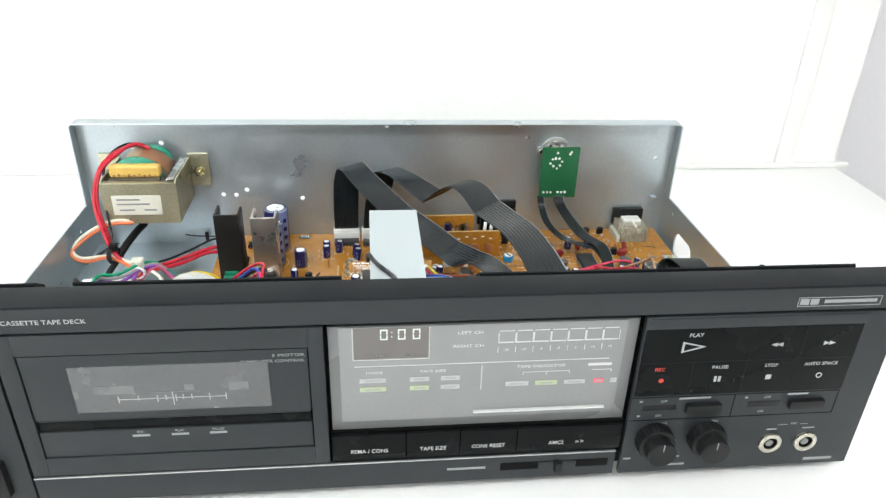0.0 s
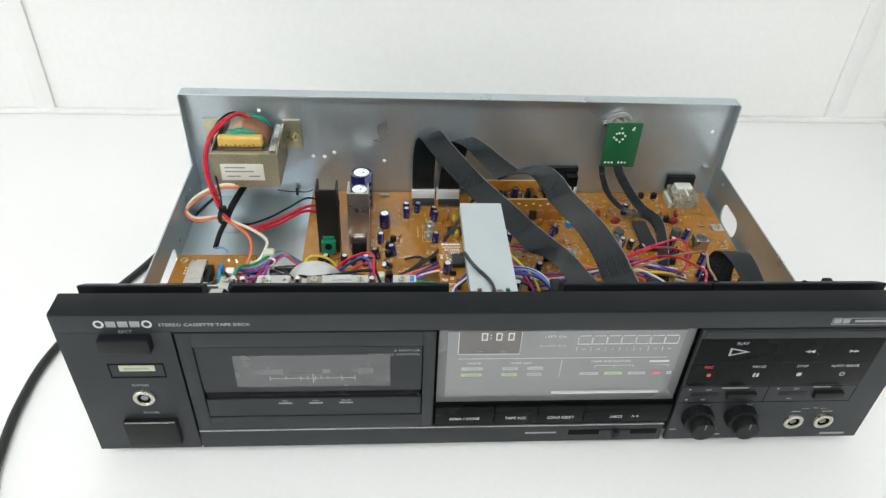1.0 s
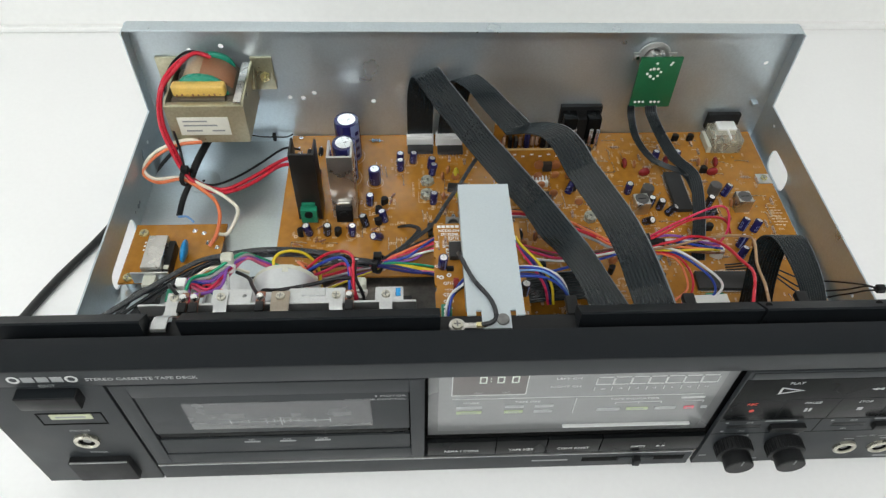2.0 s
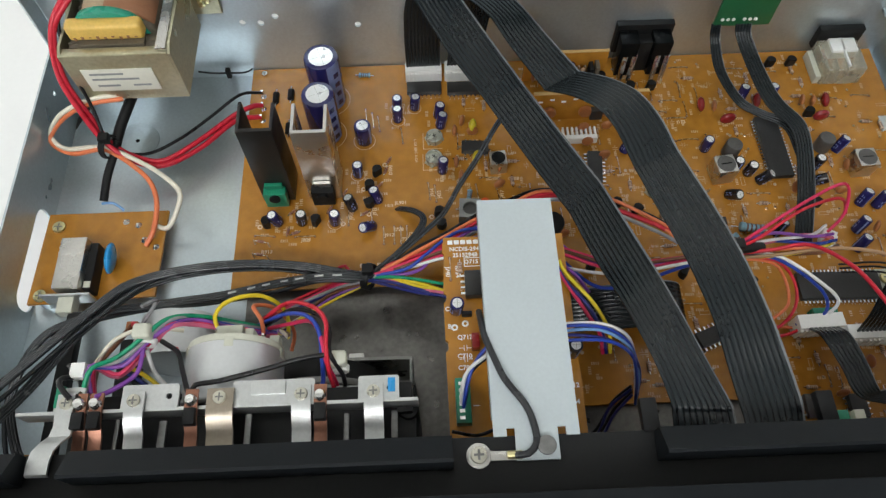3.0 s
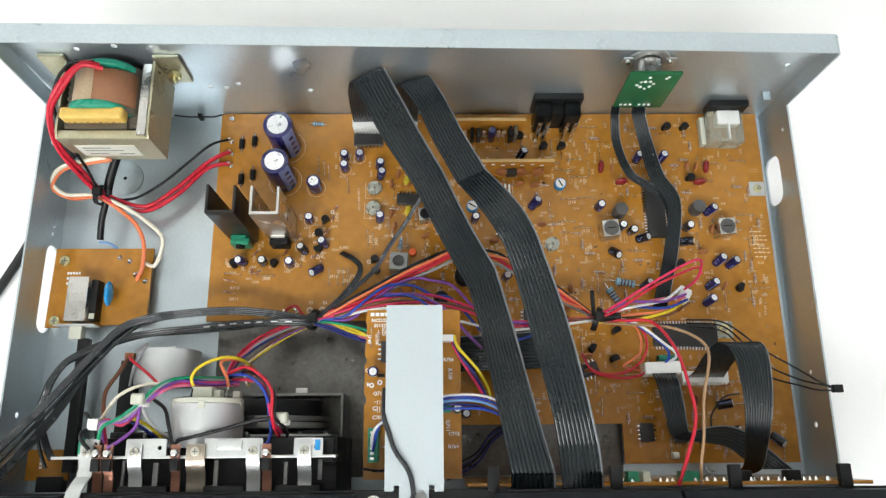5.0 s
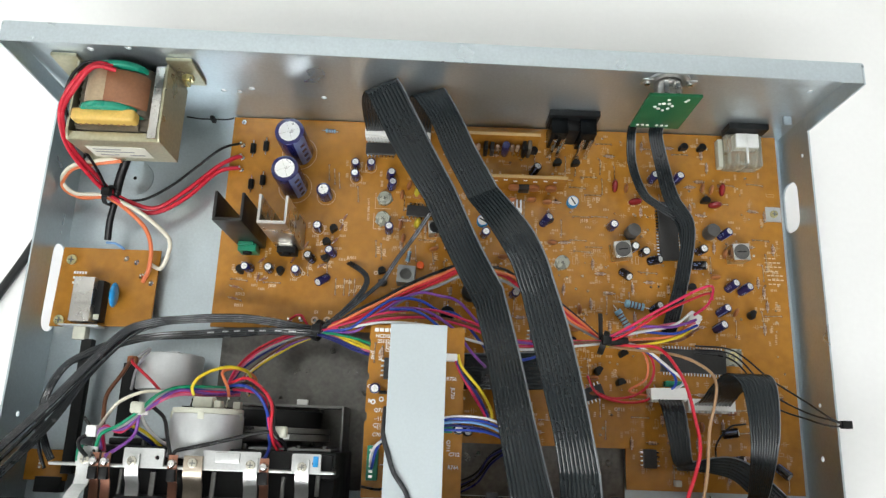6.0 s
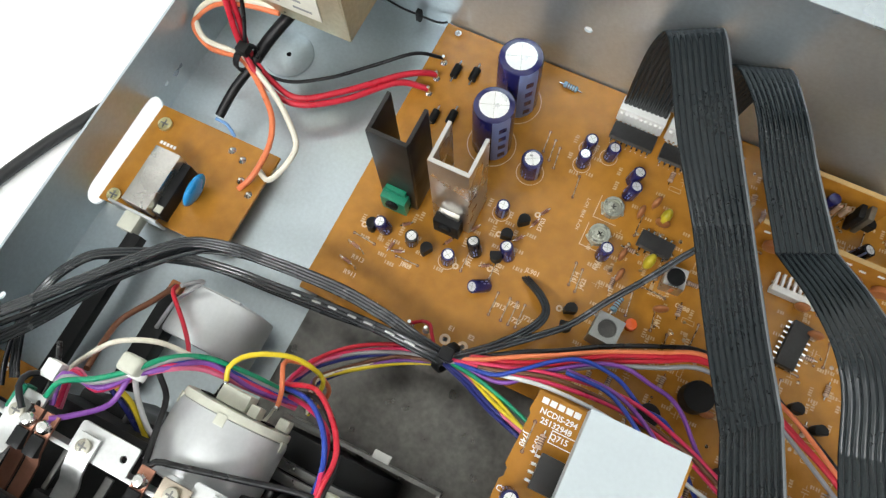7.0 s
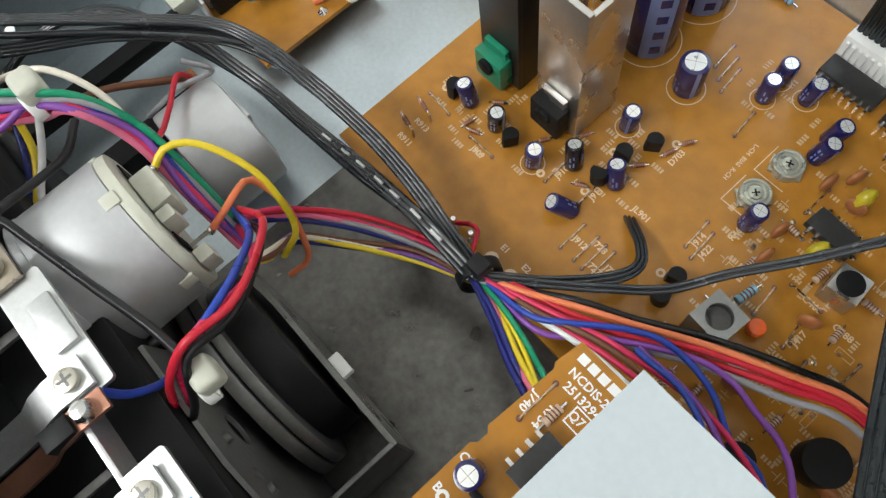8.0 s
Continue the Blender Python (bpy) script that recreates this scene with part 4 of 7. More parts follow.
def header(x, y, w, deg=0, high=9, tall_label="white cable connector"):
    """A white ribbon connector with a row of contacts in front."""
    h = placed("connector", mesh_of("connector", box(-w / 2, w / 2, -3.2, 3.2, 0, high, 0.4), "white_plastic"), board, at_board(x, y, deg), tall_label)
    tooth = mesh_of("tooth", box(-0.55, 0.55, -4.2, -2.9, 0.5, high - 1.6), "white_plastic")
    n = int(w / 2)
    for k in range(n):
        t = new("tooth", tooth)
        t.parent, t.location = h, ((k - (n - 1) / 2) * 2 * MM, 0, 0)
    return h


header(-32, 243.4, 19, 0, 9)
header(-11.5, 243.4, 19, 0, 9)
header(135.4, 93.6, 20, 2, 10)
header(159, 88.4, 26, 0, 9)
comb = part("connector", box(36.4, 54.2, 197, 199.6, BOARD_Z, BOARD_Z + 4.4, 0.3), "white_plastic", board, "white comb connector")
for k in range(8):
    part("tooth", box(37 + 2.3 * k, 38 + 2.3 * k, 199.4, 205, BOARD_Z + 1.4, BOARD_Z + 3.6, 0.2), "white_plastic", comb)
header(153, 136, 9, 60, 5)
part("disc_capacitor", rod((-4.8, 162.3, BOARD_Z + 1.5), 2.3, 3.6, seg=16, bevel=0.8), "orange_disc", board, "small orange capacitor")
part("post", box(138.6, 141.8, 44.6, 48, BOARD_Z, BOARD_Z + 5, 0.4), "cream_plastic", board, "cream plastic stud")
part("connector", box(135, 146, 98, 101, BOARD_Z, BOARD_Z + 6, 0.4), "green_part", board, "green connector")

# heat sinks with their power transistors
for x0, mt, lab in ((-111.3, "heatsink", "black painted heat sink"), (-89.0, "aluminium", "bare aluminium heat sink")):
    top = 67.0 if mt == "heatsink" else 64.6
    sink = part("heat_sink", box(x0, x0 + 15.2, 169.5, 171.2, BOARD_Z + 1, top, 0.3), mt, board, lab)
    for dx in (0, 13.7):
        part("fin", box(x0 + dx, x0 + dx + 1.5, 171.0, 185.4, BOARD_Z + 1, top - (0 if dx == 0 else 1.2), 0.3), mt, sink)
    part("clip", box(x0 + 3.4, x0 + 11.8, 167.6, 169.4, BOARD_Z + 14, BOARD_Z + 17, 0.3), "aluminium" if mt == "aluminium" else "green_part", sink)
    tr = part("power_transistor", box(x0 + 2.4, x0 + 12.8, 164.6, 169.2, BOARD_Z + 3, BOARD_Z + 14, 0.4), "resin" if mt == "aluminium" else "green_part", board, "power transistor bolted to the heat sink")
    for k in (-2.5, 0, 2.5):
        part("leg", box(x0 + 7.6 + k - 0.4, x0 + 7.6 + k + 0.4, 166, 166.8, BOARD_Z - 0.4, BOARD_Z + 3.4), "solder", tr)
    part("bolt", rod((x0 + 7.6, 164.8, BOARD_Z + 11), 2.6, 1.6, "-y", 14, 0.4), "resin", tr)

# diodes, resistors, jumpers, small transistors
diode = mesh_of("diode", rod((0, -5.5, 1.6), 0.35, 11, "y", 6, bm=rod((0, -2.9, 1.6), 1.7, 5.8, "y", 12, 0.2), mat=1), ["resin", "solder"])
for x, y in ((-109.8, 231.9), (-102.1, 233.7), (-108.8, 209), (-102, 211.8)):
    placed("diode", diode, board, at_board(x, y, 0, tilt=3))


def resistor_mesh(l, r, mat):
    bm = rod((-l / 2, 0, r), r * 0.85, l, "x", 10, r * 0.3)
    for k, s in enumerate((-0.5, -0.42)):
        rod((s * l, 0, r), r, l * 0.16, "x", 10, r * 0.3, bm=bm)
    rod((0.36 * l, 0, r), r, l * 0.15, "x", 10, r * 0.3, bm=bm)
    for s in (-0.25, -0.08, 0.1, 0.28):
        rod((s * l, 0, r), r * 0.9, l * 0.07, "x", 10, bm=bm, mat=1)
    rod((-l * 0.85, 0, r * 0.8), 0.3, l * 1.7, "x", 6, bm=bm, mat=2)
    return mesh_of("resistor", bm, [mat, "band", "solder"])


R_SMALL, R_TAN, R_BLUE, R_BIG = resistor_mesh(3.2, 0.75, "resistor_brown"), resistor_mesh(4.2, 1.0, "resistor_tan"), resistor_mesh(6, 1.3, "resistor_blue"), resistor_mesh(11, 2.3, "resistor_blue")
placed("resistor", R_BLUE, board, at_board(-63.6, 245.4, -4), "striped pale blue resistor")
placed("resistor", R_BIG, board, at_board(119.8, 143.8, -11), "large striped blue resistor")
placed("resistor", R_BIG, board, at_board(112.7, 135.7, -58), "large striped blue resistor")
placed("resistor", R_BLUE, board, at_board(-12, 168, 80), "striped pale blue resistor")
for x, y, d in ((-110.6, 145.5, -14), (-110.6, 138.7, -13)):
    raised = placed("resistor", R_SMALL, board, at_board(x, y, d, BOARD_Z + 3.4), "pink striped resistor raised on its leads")
    for s in (-1, 1):
        leg = rod((s * 3.5, 0, -4), 0.3, 4.9, seg=6)
        ob = new("leg", mesh_of("leg", leg, "tinned"))
        ob.parent = raised
for x, y, d in ((-72.6, 172.6, 60), (-52.6, 184.6, 70), (-51, 190.4, 60), (-62.6, 160.6, 30), (-97.6, 162.6, 40), (-99, 152, 80), (-55.6, 176.2, 50), (-95.6, 151.2, 20), (-79.6, 163.4, 60)):
    placed("resistor", R_SMALL, board, at_board(x, y, d))
to92 = bmesh.new()
ring_pts = [(2.4 * math.cos(radians(a)), 2.4 * math.sin(radians(a))) for a in range(-30, 211, 20)]
vs = [[to92.verts.new((x * MM, y * MM, z * MM)) for x, y in ring_pts] for z in (1.6, 6.4)]
n = len(ring_pts)
for k in range(n):
    to92.faces.new((vs[0][k], vs[0][(k + 1) % n], vs[1][(k + 1) % n], vs[1][k]))
to92.faces.new(vs[1])
to92.faces.new(vs[0][::-1])
for k in (-1.3, 0, 1.3):
    box(k - 0.2, k + 0.2, -0.2, 0.2, -0.5, 1.8, bm=to92, mat=1)
TO92 = mesh_of("transistor", to92, ["resin", "solder"])
for x, y, d in ((-56.7, 182, 40), (-60.4, 174, 10), (-27.1, 157.7, 20), (-25.8, 151.7, 190), (-85.4, 155.5, 60), (-108.5, 155.5, 100), (-60, 165, 200), (70, 192, 30), (187, 140, 70), (67, 155, 20), (83, 121, 60), (60.5, 236, 0), (75, 229, 10), (86, 229, 10), (152, 242, 10), (163, 242, 10), (112, 115, 30), (98, 105, 60), (110, 99, 20), (62, 217, 0)):
    placed("transistor", TO92, board, at_board(x, y, d, tilt=4, toward=d))
JUMP = bmesh.new()
tube([(-4.6, 0, -0.5), (-4.5, 0, 0.5), (0, 0, 0.5), (4.5, 0, 0.5), (4.6, 0, -0.5)], 0.26, 5, 1.5, bm=JUMP)
for s in (-4.6, 4.6):
    rod((s, 0, 0), 0.7, 0.12, seg=8, bm=JUMP, mat=1)
JUMPER = mesh_of("jumper", JUMP, ["tinned", "band"])
JUMPERS = [(-53.6, 148.5, 91), (-48.6, 148.5, 91), (-45.5, 148.3, 91), (-42.6, 148.5, 91), (-59.3, 161.2, 92), (-70.4, 159.4, 91), (-90.8, 149.4, 0), (-31.4, 172.2, 94), (-28.3, 170.7, 94), (2.2, 169, 98), (-7.9, 170.4, 96), (-62.5, 219, 95), (-59, 216.4, 96), (-56, 214, 97), (-44.2, 205.8, 96), (-110, 150.4, -5), (197, 186, -3), (196, 221, -5), (88, 215, -4), (95, 222, 0), (101, 197, 0), (97.3, 210.6, 0), (90, 196.6, 0), (88.1, 181.9, 0), (97.4, 178.1, 0)]
for x, y, d in JUMPERS:
    placed("jumper", JUMPER, board, at_board(x, y, d), "bare wire link")
# red stakes where the transformer leads are soldered
for x, y in ((-116.6, 234.2), (-116, 226.2), (-115.9, 218.5), (-78.3, 127.9), (-71.9, 128.5)):
    part("terminal", rod((x, y, BOARD_Z), 0.7, 5, seg=8, bm=rod((x, y, BOARD_Z), 1.5, 0.8, seg=12, r2=0.8)), "solder", board)
for x, y in ((-64.1, 128.4), (-57, 128.6)):
    part("ring_pad", ring((x, y, BOARD_Z), 2.1, 1.0, 0.12), "cream_print", board)


for k in range(7):
    for c in range(4 if k % 3 else 3):
        marks("board_print", [(198 + 2.5 * c + 0.3 * k, 199.9 + 2.5 * c + 0.3 * k, 175 - 2.6 * k, 175.7 - 2.6 * k, BOARD_Z, BOARD_Z + 0.05)], "cream_print", board)


def screw(x, y, z, parent, r=3.0, mat="brass"):
    s = part("screw", rod((x, y, z), r, 1.6, seg=16, bevel=0.5), mat, parent, "cross-head screw")
    cross = box(x - r * 0.6, x + r * 0.6, y - 0.35, y + 0.35, z + 1.58, z + 1.68)
    box(x - 0.35, x + 0.35, y - r * 0.6, y + r * 0.6, z + 1.58, z + 1.7, bm=cross)
    part("screw_slot", cross, "steel_dark", s)


screw(205.8, 202.6, BOARD_Z + 0.5, board, 2.3)
part("washer_pad", box(201.2, 210.4, 198, 207.2, BOARD_Z, BOARD_Z + 0.5, 0.15), "bright_steel", board, "square plated washer")
screw(175.7, 116.2, BOARD_Z + 0.3, board)
part("washer_pad", box(171, 181, 111, 121, BOARD_Z, BOARD_Z + 0.3, 0.1), "trimmer", board)
screw(-122 + 5, 249, BOARD_Z, board, 1.6, "solder")

# a second small board standing in front of the rear panel, and parts under the ribbons
sub = thing("upright_circuit_board", (0.045, 0.235, BOARD_Z * MM), "orange circuit boards standing on the main board", "circuit board")
part("board_sheet", box(20, 63, 238.6, 240.2, BOARD_Z, 31, 0.2), "pcb", sub)
part("board_sheet", box(22, 79, 212.6, 214.2, BOARD_Z, 30.5, 0.2), "pcb", sub)
part("capacitor", rod((43.2, 234.4, BOARD_Z + 2), 2.3, 14.5, seg=16, bevel=0.4), "sleeve", sub, "tall navy capacitor")
for x0, h, mt in ((53.4, 14, "resin"), (56.4, 15, "core"), (30.4, 12, "resin"), (34.4, 11, "chip")):
    part("component", box(x0, x0 + 2.2, 232.6, 238.4, BOARD_Z + 1, BOARD_Z + h, 0.5), mt, sub, "flat upright component")
for x in (47.4, 50.6, 38.6, 27.0):
    stick = part("resistor", rod((x, 236, BOARD_Z + 4), 1.1, 7, seg=10, bevel=0.4), "resistor_tan", sub, "resistor standing on end")
    part("lead", tube([(x, 236, BOARD_Z + 10.6), (x, 235.6, BOARD_Z + 13.4), (x + 0.8, 234.6, BOARD_Z + 13.8), (x + 1.0, 234.4, BOARD_Z)], 0.3, 5, 1.0), "tinned", stick)
for x, mt in ((48.9, "ceramic"), (60.4, "ceramic"), (70.8, "ceramic"), (30.6, "ceramic")):
    part("disc_capacitor", rod((x, 212.2, BOARD_Z + 8), 3.4, 2.6, "-y", 16, 0.8), mt, sub, "round brown ceramic disc")
part("chip", box(51.6, 57.8, 209.2, 212.4, BOARD_Z + 3, BOARD_Z + 10, 0.4), "chip", sub)
for k in range(9):
    part("pad", box(24.6 + 5.8 * k, 26.8 + 5.8 * k, 212.3, 212.7, BOARD_Z + 14 + 1.6 * (k % 2), BOARD_Z + 15 + 1.6 * (k % 2)), "print_white", sub)
for x0, x1, y0, y1 in ((20, 63, 238.5, 240.3), (22, 79, 212.5, 214.3)):
    part("board_edge", box(x0, x1, y0, y1, 30.8 if y0 > 220 else 30.3, 31.2 if y0 > 220 else 30.7), "pcb_edge", sub, "pale sawn edge")

# ---- the fine scatter of links, resistors and print over the board ----
rng = random.Random(7)
taken = [(x, y, 6) for x, y, *_ in BLUE_CANS + RIGHT_CANS + BLACK_CANS + JUMPERS] + [(-81, 230, 13), (-82, 208, 13), (-63, 203.6, 7), (-103, 177, 14), (-81, 177, 13), (-28, 202, 7), (-28, 190, 7), (78, 167.5, 8), (85, 205, 7), (112, 175, 8), (180, 176, 8), (141, 190, 16), (127, 57, 8), (159, 112, 17), (-32, 238, 11), (-11, 238, 11), (165, 189, 7), (119, 187, 7), (185, 236, 16), (82, 246, 14)]


def free_spot(x0, x1, y0, y1, clear_r):
    for _ in range(60):
        x, y = rng.uniform(x0, x1), rng.uniform(y0, y1)
        if all((x - a) ** 2 + (y - b) ** 2 > (r * 0.75 + clear_r) ** 2 for a, b, r in taken):
            taken.append((x, y, clear_r + 1.2))
            return x, y
    return None


silk = bmesh.new()


def small_part(x, y, d, roll):
    if roll < 0.56:
        placed("resistor", R_TAN, board, at_board(x, y, d))
    elif roll < 0.86:
        placed("jumper", JUMPER, board, at_board(x, y, d))
    elif roll < 0.95:
        placed("disc_capacitor", brown_disc, board, at_board(x, y, d + 90, tilt=8, toward=d))
    else:
        placed("transistor", TO92, board, at_board(x, y, d))


# ranks of links and resistors side by side, as they are inserted by machine, then single ones between
for zone, ranks, singles in (((-20, 20, 130, 230), 10, 14), ((20, 100, 126, 240), 26, 26), ((100, 204, 128, 244), 30, 30), ((116, 204, 48, 100), 18, 18), ((24, 108, 70, 116), 11, 12)):
    for k in range(ranks):
        n = rng.choice((3, 3, 4, 5, 6))
        spot = free_spot(*zone, 3.4)
        if not spot:
            continue
        upright = rng.random() < 0.7
        kind_roll = rng.random()
        for c in range(n):
            x, y = (spot[0] + 2.9 * c, spot[1] + 0.5 * c) if upright else (spot[0] + 0.4 * c, spot[1] + 2.9 * c)
            if x > zone[1] or y > zone[3] or any((x - a) ** 2 + (y - b) ** 2 < (r * 0.7) ** 2 for a, b, r in taken[:-1]):
                break
            small_part(x, y, (90 if upright else 0) + rng.uniform(-3, 3), min(0.94, max(0, kind_roll + rng.uniform(-0.2, 0.2))))
            taken.append((x, y, 2.6))
    for k in range(singles):
        spot = free_spot(*zone, 2.2)
        if spot:
            small_part(*spot, rng.choice((0, 90, 90)) + rng.uniform(-4, 4), rng.random())


def print_bar(x0, x1, y0, y1):
    z0, z1 = BOARD_Z * MM, (BOARD_Z + 0.04) * MM
    lo = [silk.verts.new((x * MM, y * MM, z0)) for x, y in ((x0, y0), (x1, y0), (x1, y1), (x0, y1))]
    hi = [silk.verts.new((v.co.x, v.co.y, z1)) for v in lo]
    silk.faces.new(hi)
    for k in range(4):
        silk.faces.new((lo[k], lo[(k + 1) % 4], hi[(k + 1) % 4], hi[k]))


NEAR = [q for q in taken if q[0] > -22]
for _ in range(950):
    x, y = rng.uniform(-20, 206), rng.uniform(126, 248)
    if rng.random() < 0.6:
        a, b, *_ = rng.choice(NEAR)
        x, y = a + rng.uniform(-8, 6), b + rng.choice((-5.5, -4, 3.6, 5)) + rng.uniform(-0.8, 0.8)
    elif x > 116 and rng.random() < 0.45:
        y = rng.uniform(46, 126)
    elif 22 < x < 110 and rng.random() < 0.35:
        y = rng.uniform(68, 120)
    along = rng.random() < 0.5
    roll = rng.random()
    if roll < 0.78:  # a short unreadable designator
        for k in range(rng.choice((3, 4, 4))):
            w, h = rng.uniform(0.4, 0.72), 1.3
            px, py = (x + 0.95 * k, y) if along else (x, y + 0.95 * k)
            for c in ((0, w),):
                if along:
                    print_bar(px + c[0], px + c[1], py, py + h)
                else:
                    print_bar(px, px + h, py + c[0], py + c[1])
    elif roll < 0.81:  # an outlined place for a part, with its two joints
        w, h = (4.6, 1.7) if along else (1.7, 4.6)
        for b in ((x, x + w, y, y + 0.2), (x, x + w, y + h, y + h + 0.2), (x, x + 0.2, y, y + h), (x + w, x + w + 0.2, y, y + h)):
            print_bar(*b)
    else:  # a capacitor sign: two short strokes with leads
        for k in range(2):
            if along:
                print_bar(x + 1.1 * k, x + 1.1 * k + 0.22, y, y + 2.6)
                print_bar(x - 1.6 + 2.9 * k, x + 2.9 * k, y + 1.2, y + 1.4)
            else:
                print_bar(x, x + 2.6, y + 1.1 * k, y + 1.1 * k + 0.22)
                print_bar(x + 1.2, x + 1.4, y - 1.6 + 2.9 * k, y + 2.9 * k)
for a, b, *_ in [q for q in BLUE_CANS + BLACK_CANS if q[0] < -22] + [(-56.7, 182), (-60.4, 174), (-85.4, 155.5), (-108.5, 155.5), (-99, 152), (-95, 150), (-88, 166), (-70, 176), (-52, 176), (-20, 198), (-18, 178), (-90, 164)]:
    for dx, dy in ((-3.4, -5.2), (3.2, -3.4), (-6.4, 0.6)):
        if rng.random() < 0.72:
            for k in range(rng.choice((3, 4, 4))):
                for c in ((0, rng.choice((0.4, 0.64, 0.72))),):
                    if dy > 0:
                        print_bar(a + dx, a + dx + 1.5, b + dy + 1.0 * k + c[0], b + dy + 1.0 * k + c[1])
                    else:
                        print_bar(a + dx + 1.0 * k + c[0], a + dx + 1.0 * k + c[1], b + dy, b + dy + 1.5)
joint = bmesh.new()
for _ in range(240):
    x, y = rng.uniform(-20, 206), rng.uniform(128, 248)
    if x > 22 and rng.random() < 0.3:
        y = rng.uniform(68, 120)
    rod((x, y, BOARD_Z), rng.uniform(0.55, 0.95), rng.uniform(0.25, 0.7), seg=6, r2=0.3, bm=joint)
tagged(part("solder_joint", joint, "tinned", board, "tiny dull solder joint"), kind="stuff")
tagged(part("component_print", silk, "faded_print", board, "tiny cream component print"), kind="stuff")
for txt, x, y, d in (("J912", -50.9, 148.6, 0), ("J728", -46.4, 151.4, 0), ("J727", -43.4, 146.0, 0), ("J726", -39.4, 148.6, 0), ("JL901", -45.3, 166.1, 0), ("E1", -63.5, 133.0, 0), ("E2", -55.5, 133.1, 0), ("J914", -29.9, 171.4, 90), ("J422", -26.5, 170.1, 90), ("J909", -90.3, 147.6, 0), ("J911", -57.9, 162.0, 90), ("J910", -69.0, 160.0, 90), ("C460", 0.8, 178.1, 0), ("R466", -24.6, 179.9, 90), ("J417", 4.2, 169, 90), ("R913", -108.4, 142.0, 0), ("R911", -108.4, 135.4, 0), ("D703", -50.1, 185.3, 90), ("C488", 10.4, 177.6, 0), ("J112", 99.4, 208.2, 0), ("J118", 91.9, 194.3, 0), ("J115", 99.2, 176, 0), ("J716", 114.8, 100.3, 0), ("J710", 108.3, 104.6, 90), ("Q713", 110.2, 84.6, 0), ("J814", 89.1, 137.6, 0)):
    lettering(txt, x, y, BOARD_Z + 0.03, 1.9, "cream_print", board, Matrix.Rotation(radians(d), 4, "Z"), bold=0.03)
lettering("L-CH  BIAS  R-CH", -37.4, 196.4, BOARD_Z + 0.03, 1.35, "cream_print", board, Matrix.Rotation(radians(-88), 4, "Z"), bold=0.03)
# printed outlines round the larger parts, and a printed resistor sign
for x, y, r in ((-81.5, 230.5, 10.6), (-82.3, 208.5, 10.0), (-63.2, 203.6, 5.6), (-46.5, 223, 3.6), (-46, 215.5, 3.6), (-37.5, 223, 3.6), (-76.8, 156.2, 3.6), (-66.2, 183, 3.6)):
    part("print_ring", ring((x, y, BOARD_Z), r, r - 0.3, 0.05, seg=32), "cream_print", board)
for x, y in ((-28, 203), (-28.4, 190.3)):
    marks("print_frame", [(x - 5.6, x - 5.3, y - 6, y + 4, BOARD_Z, BOARD_Z + 0.05), (x - 5.3, x + 4, y - 6, y - 5.7, BOARD_Z, BOARD_Z + 0.05)], "cream_print", board)
zig = [(-104.2, 128.4), (-98.5, 128.5), (-97.5, 130), (-96.5, 127), (-95.4, 130), (-94.4, 127), (-93.3, 130), (-92.4, 128.6), (-86.6, 129)]
sign = bmesh.new()
for (ax, ay), (bx, by) in zip(zig, zig[1:]):
    tube([(ax, ay, BOARD_Z), ((ax + bx) / 2, (ay + by) / 2, BOARD_Z), (bx, by, BOARD_Z)], 0.14, 4, 2.0, bm=sign)
part("print_symbol", sign, "cream_print", board)
for x, y in ((-112.6, 155.6), (-86.4, 158.4), (-73, 155.6), (-60.6, 160.4), (-63.4, 174.6), (-53, 188.4), (-30.6, 157.6)):
    part("ring_pad", ring((x, y, BOARD_Z), 1.3, 0.6, 0.1, seg=12), "cream_print", board)


# ---- the display board and the pale plate over it ----
dboard = thing("display_circuit_board", (0, 0.08, 0.059), "orange circuit board under the pale plate", "circuit board")
DZ = 60.5
edge = [(-27, 37), (20.6, 37), (20.6, 119.4), (-26.4, 119.4)]
edge += [(-27.2, 113), (-26.4, 112), (-27.2, 96), (-26.2, 95), (-26.2, 92.6), (-27.2, 91.6), (-27.2, 77), (-26.2, 76), (-26.2, 73), (-27.2, 72)]
part("board_sheet", plate_with_holes(edge, [], 1.6, Matrix.Translation((0, 0, (DZ - 1.6) * MM))), "pcb", dboard)
capacitor("small", -22.9, 88.4, 0, 6, -60, dboard, DZ)
capacitor("smallblack", 18.2, 70, 0, 3, 0, dboard, DZ)
part("connector", box(-24.6, -19.4, 45, 61, DZ, DZ + 5, 0.4), "green_part", dboard, "green wire connector")
for k in range(6):
    part("contact", box(-23.4, -21.6, 46.2 + 2.4 * k, 47.4 + 2.4 * k, DZ + 4.9, DZ + 5.3), "solder", dboard)
part("connector", box(11.4, 15.6, 68, 74, DZ, DZ + 4, 0.4), "green_part", dboard, "green wire connector")
part("connector", box(11, 17, 102.5, 106, DZ, DZ + 5, 0.4), "white_plastic", dboard, "white wire connector")
chip_body = part("chip", box(-19, -11, 92.6, 103, DZ + 0.6, DZ + 4, 0.3), "chip", dboard, "black chip half under the plate")
for y in (94.4, 96.8, 99.2, 101.6):
    part("pin", box(-20.6, -18.8, y - 0.4, y + 0.4, DZ, DZ + 2), "solder", chip_body)
placed("resistor", R_TAN, dboard, at_board(-20.5, 105.6, 90, DZ))
placed("jumper", JUMPER, dboard, at_board(-24.2, 105.6, 90, DZ))
part("component", box(-17.8, -14.9, 72, 77.6, DZ, DZ + 5, 0.5), "red_film", dboard, "small red component")
part("transistor", box(-20.8, -17, 85.4, 87, DZ, DZ + 3, 0.4), "resin", dboard)
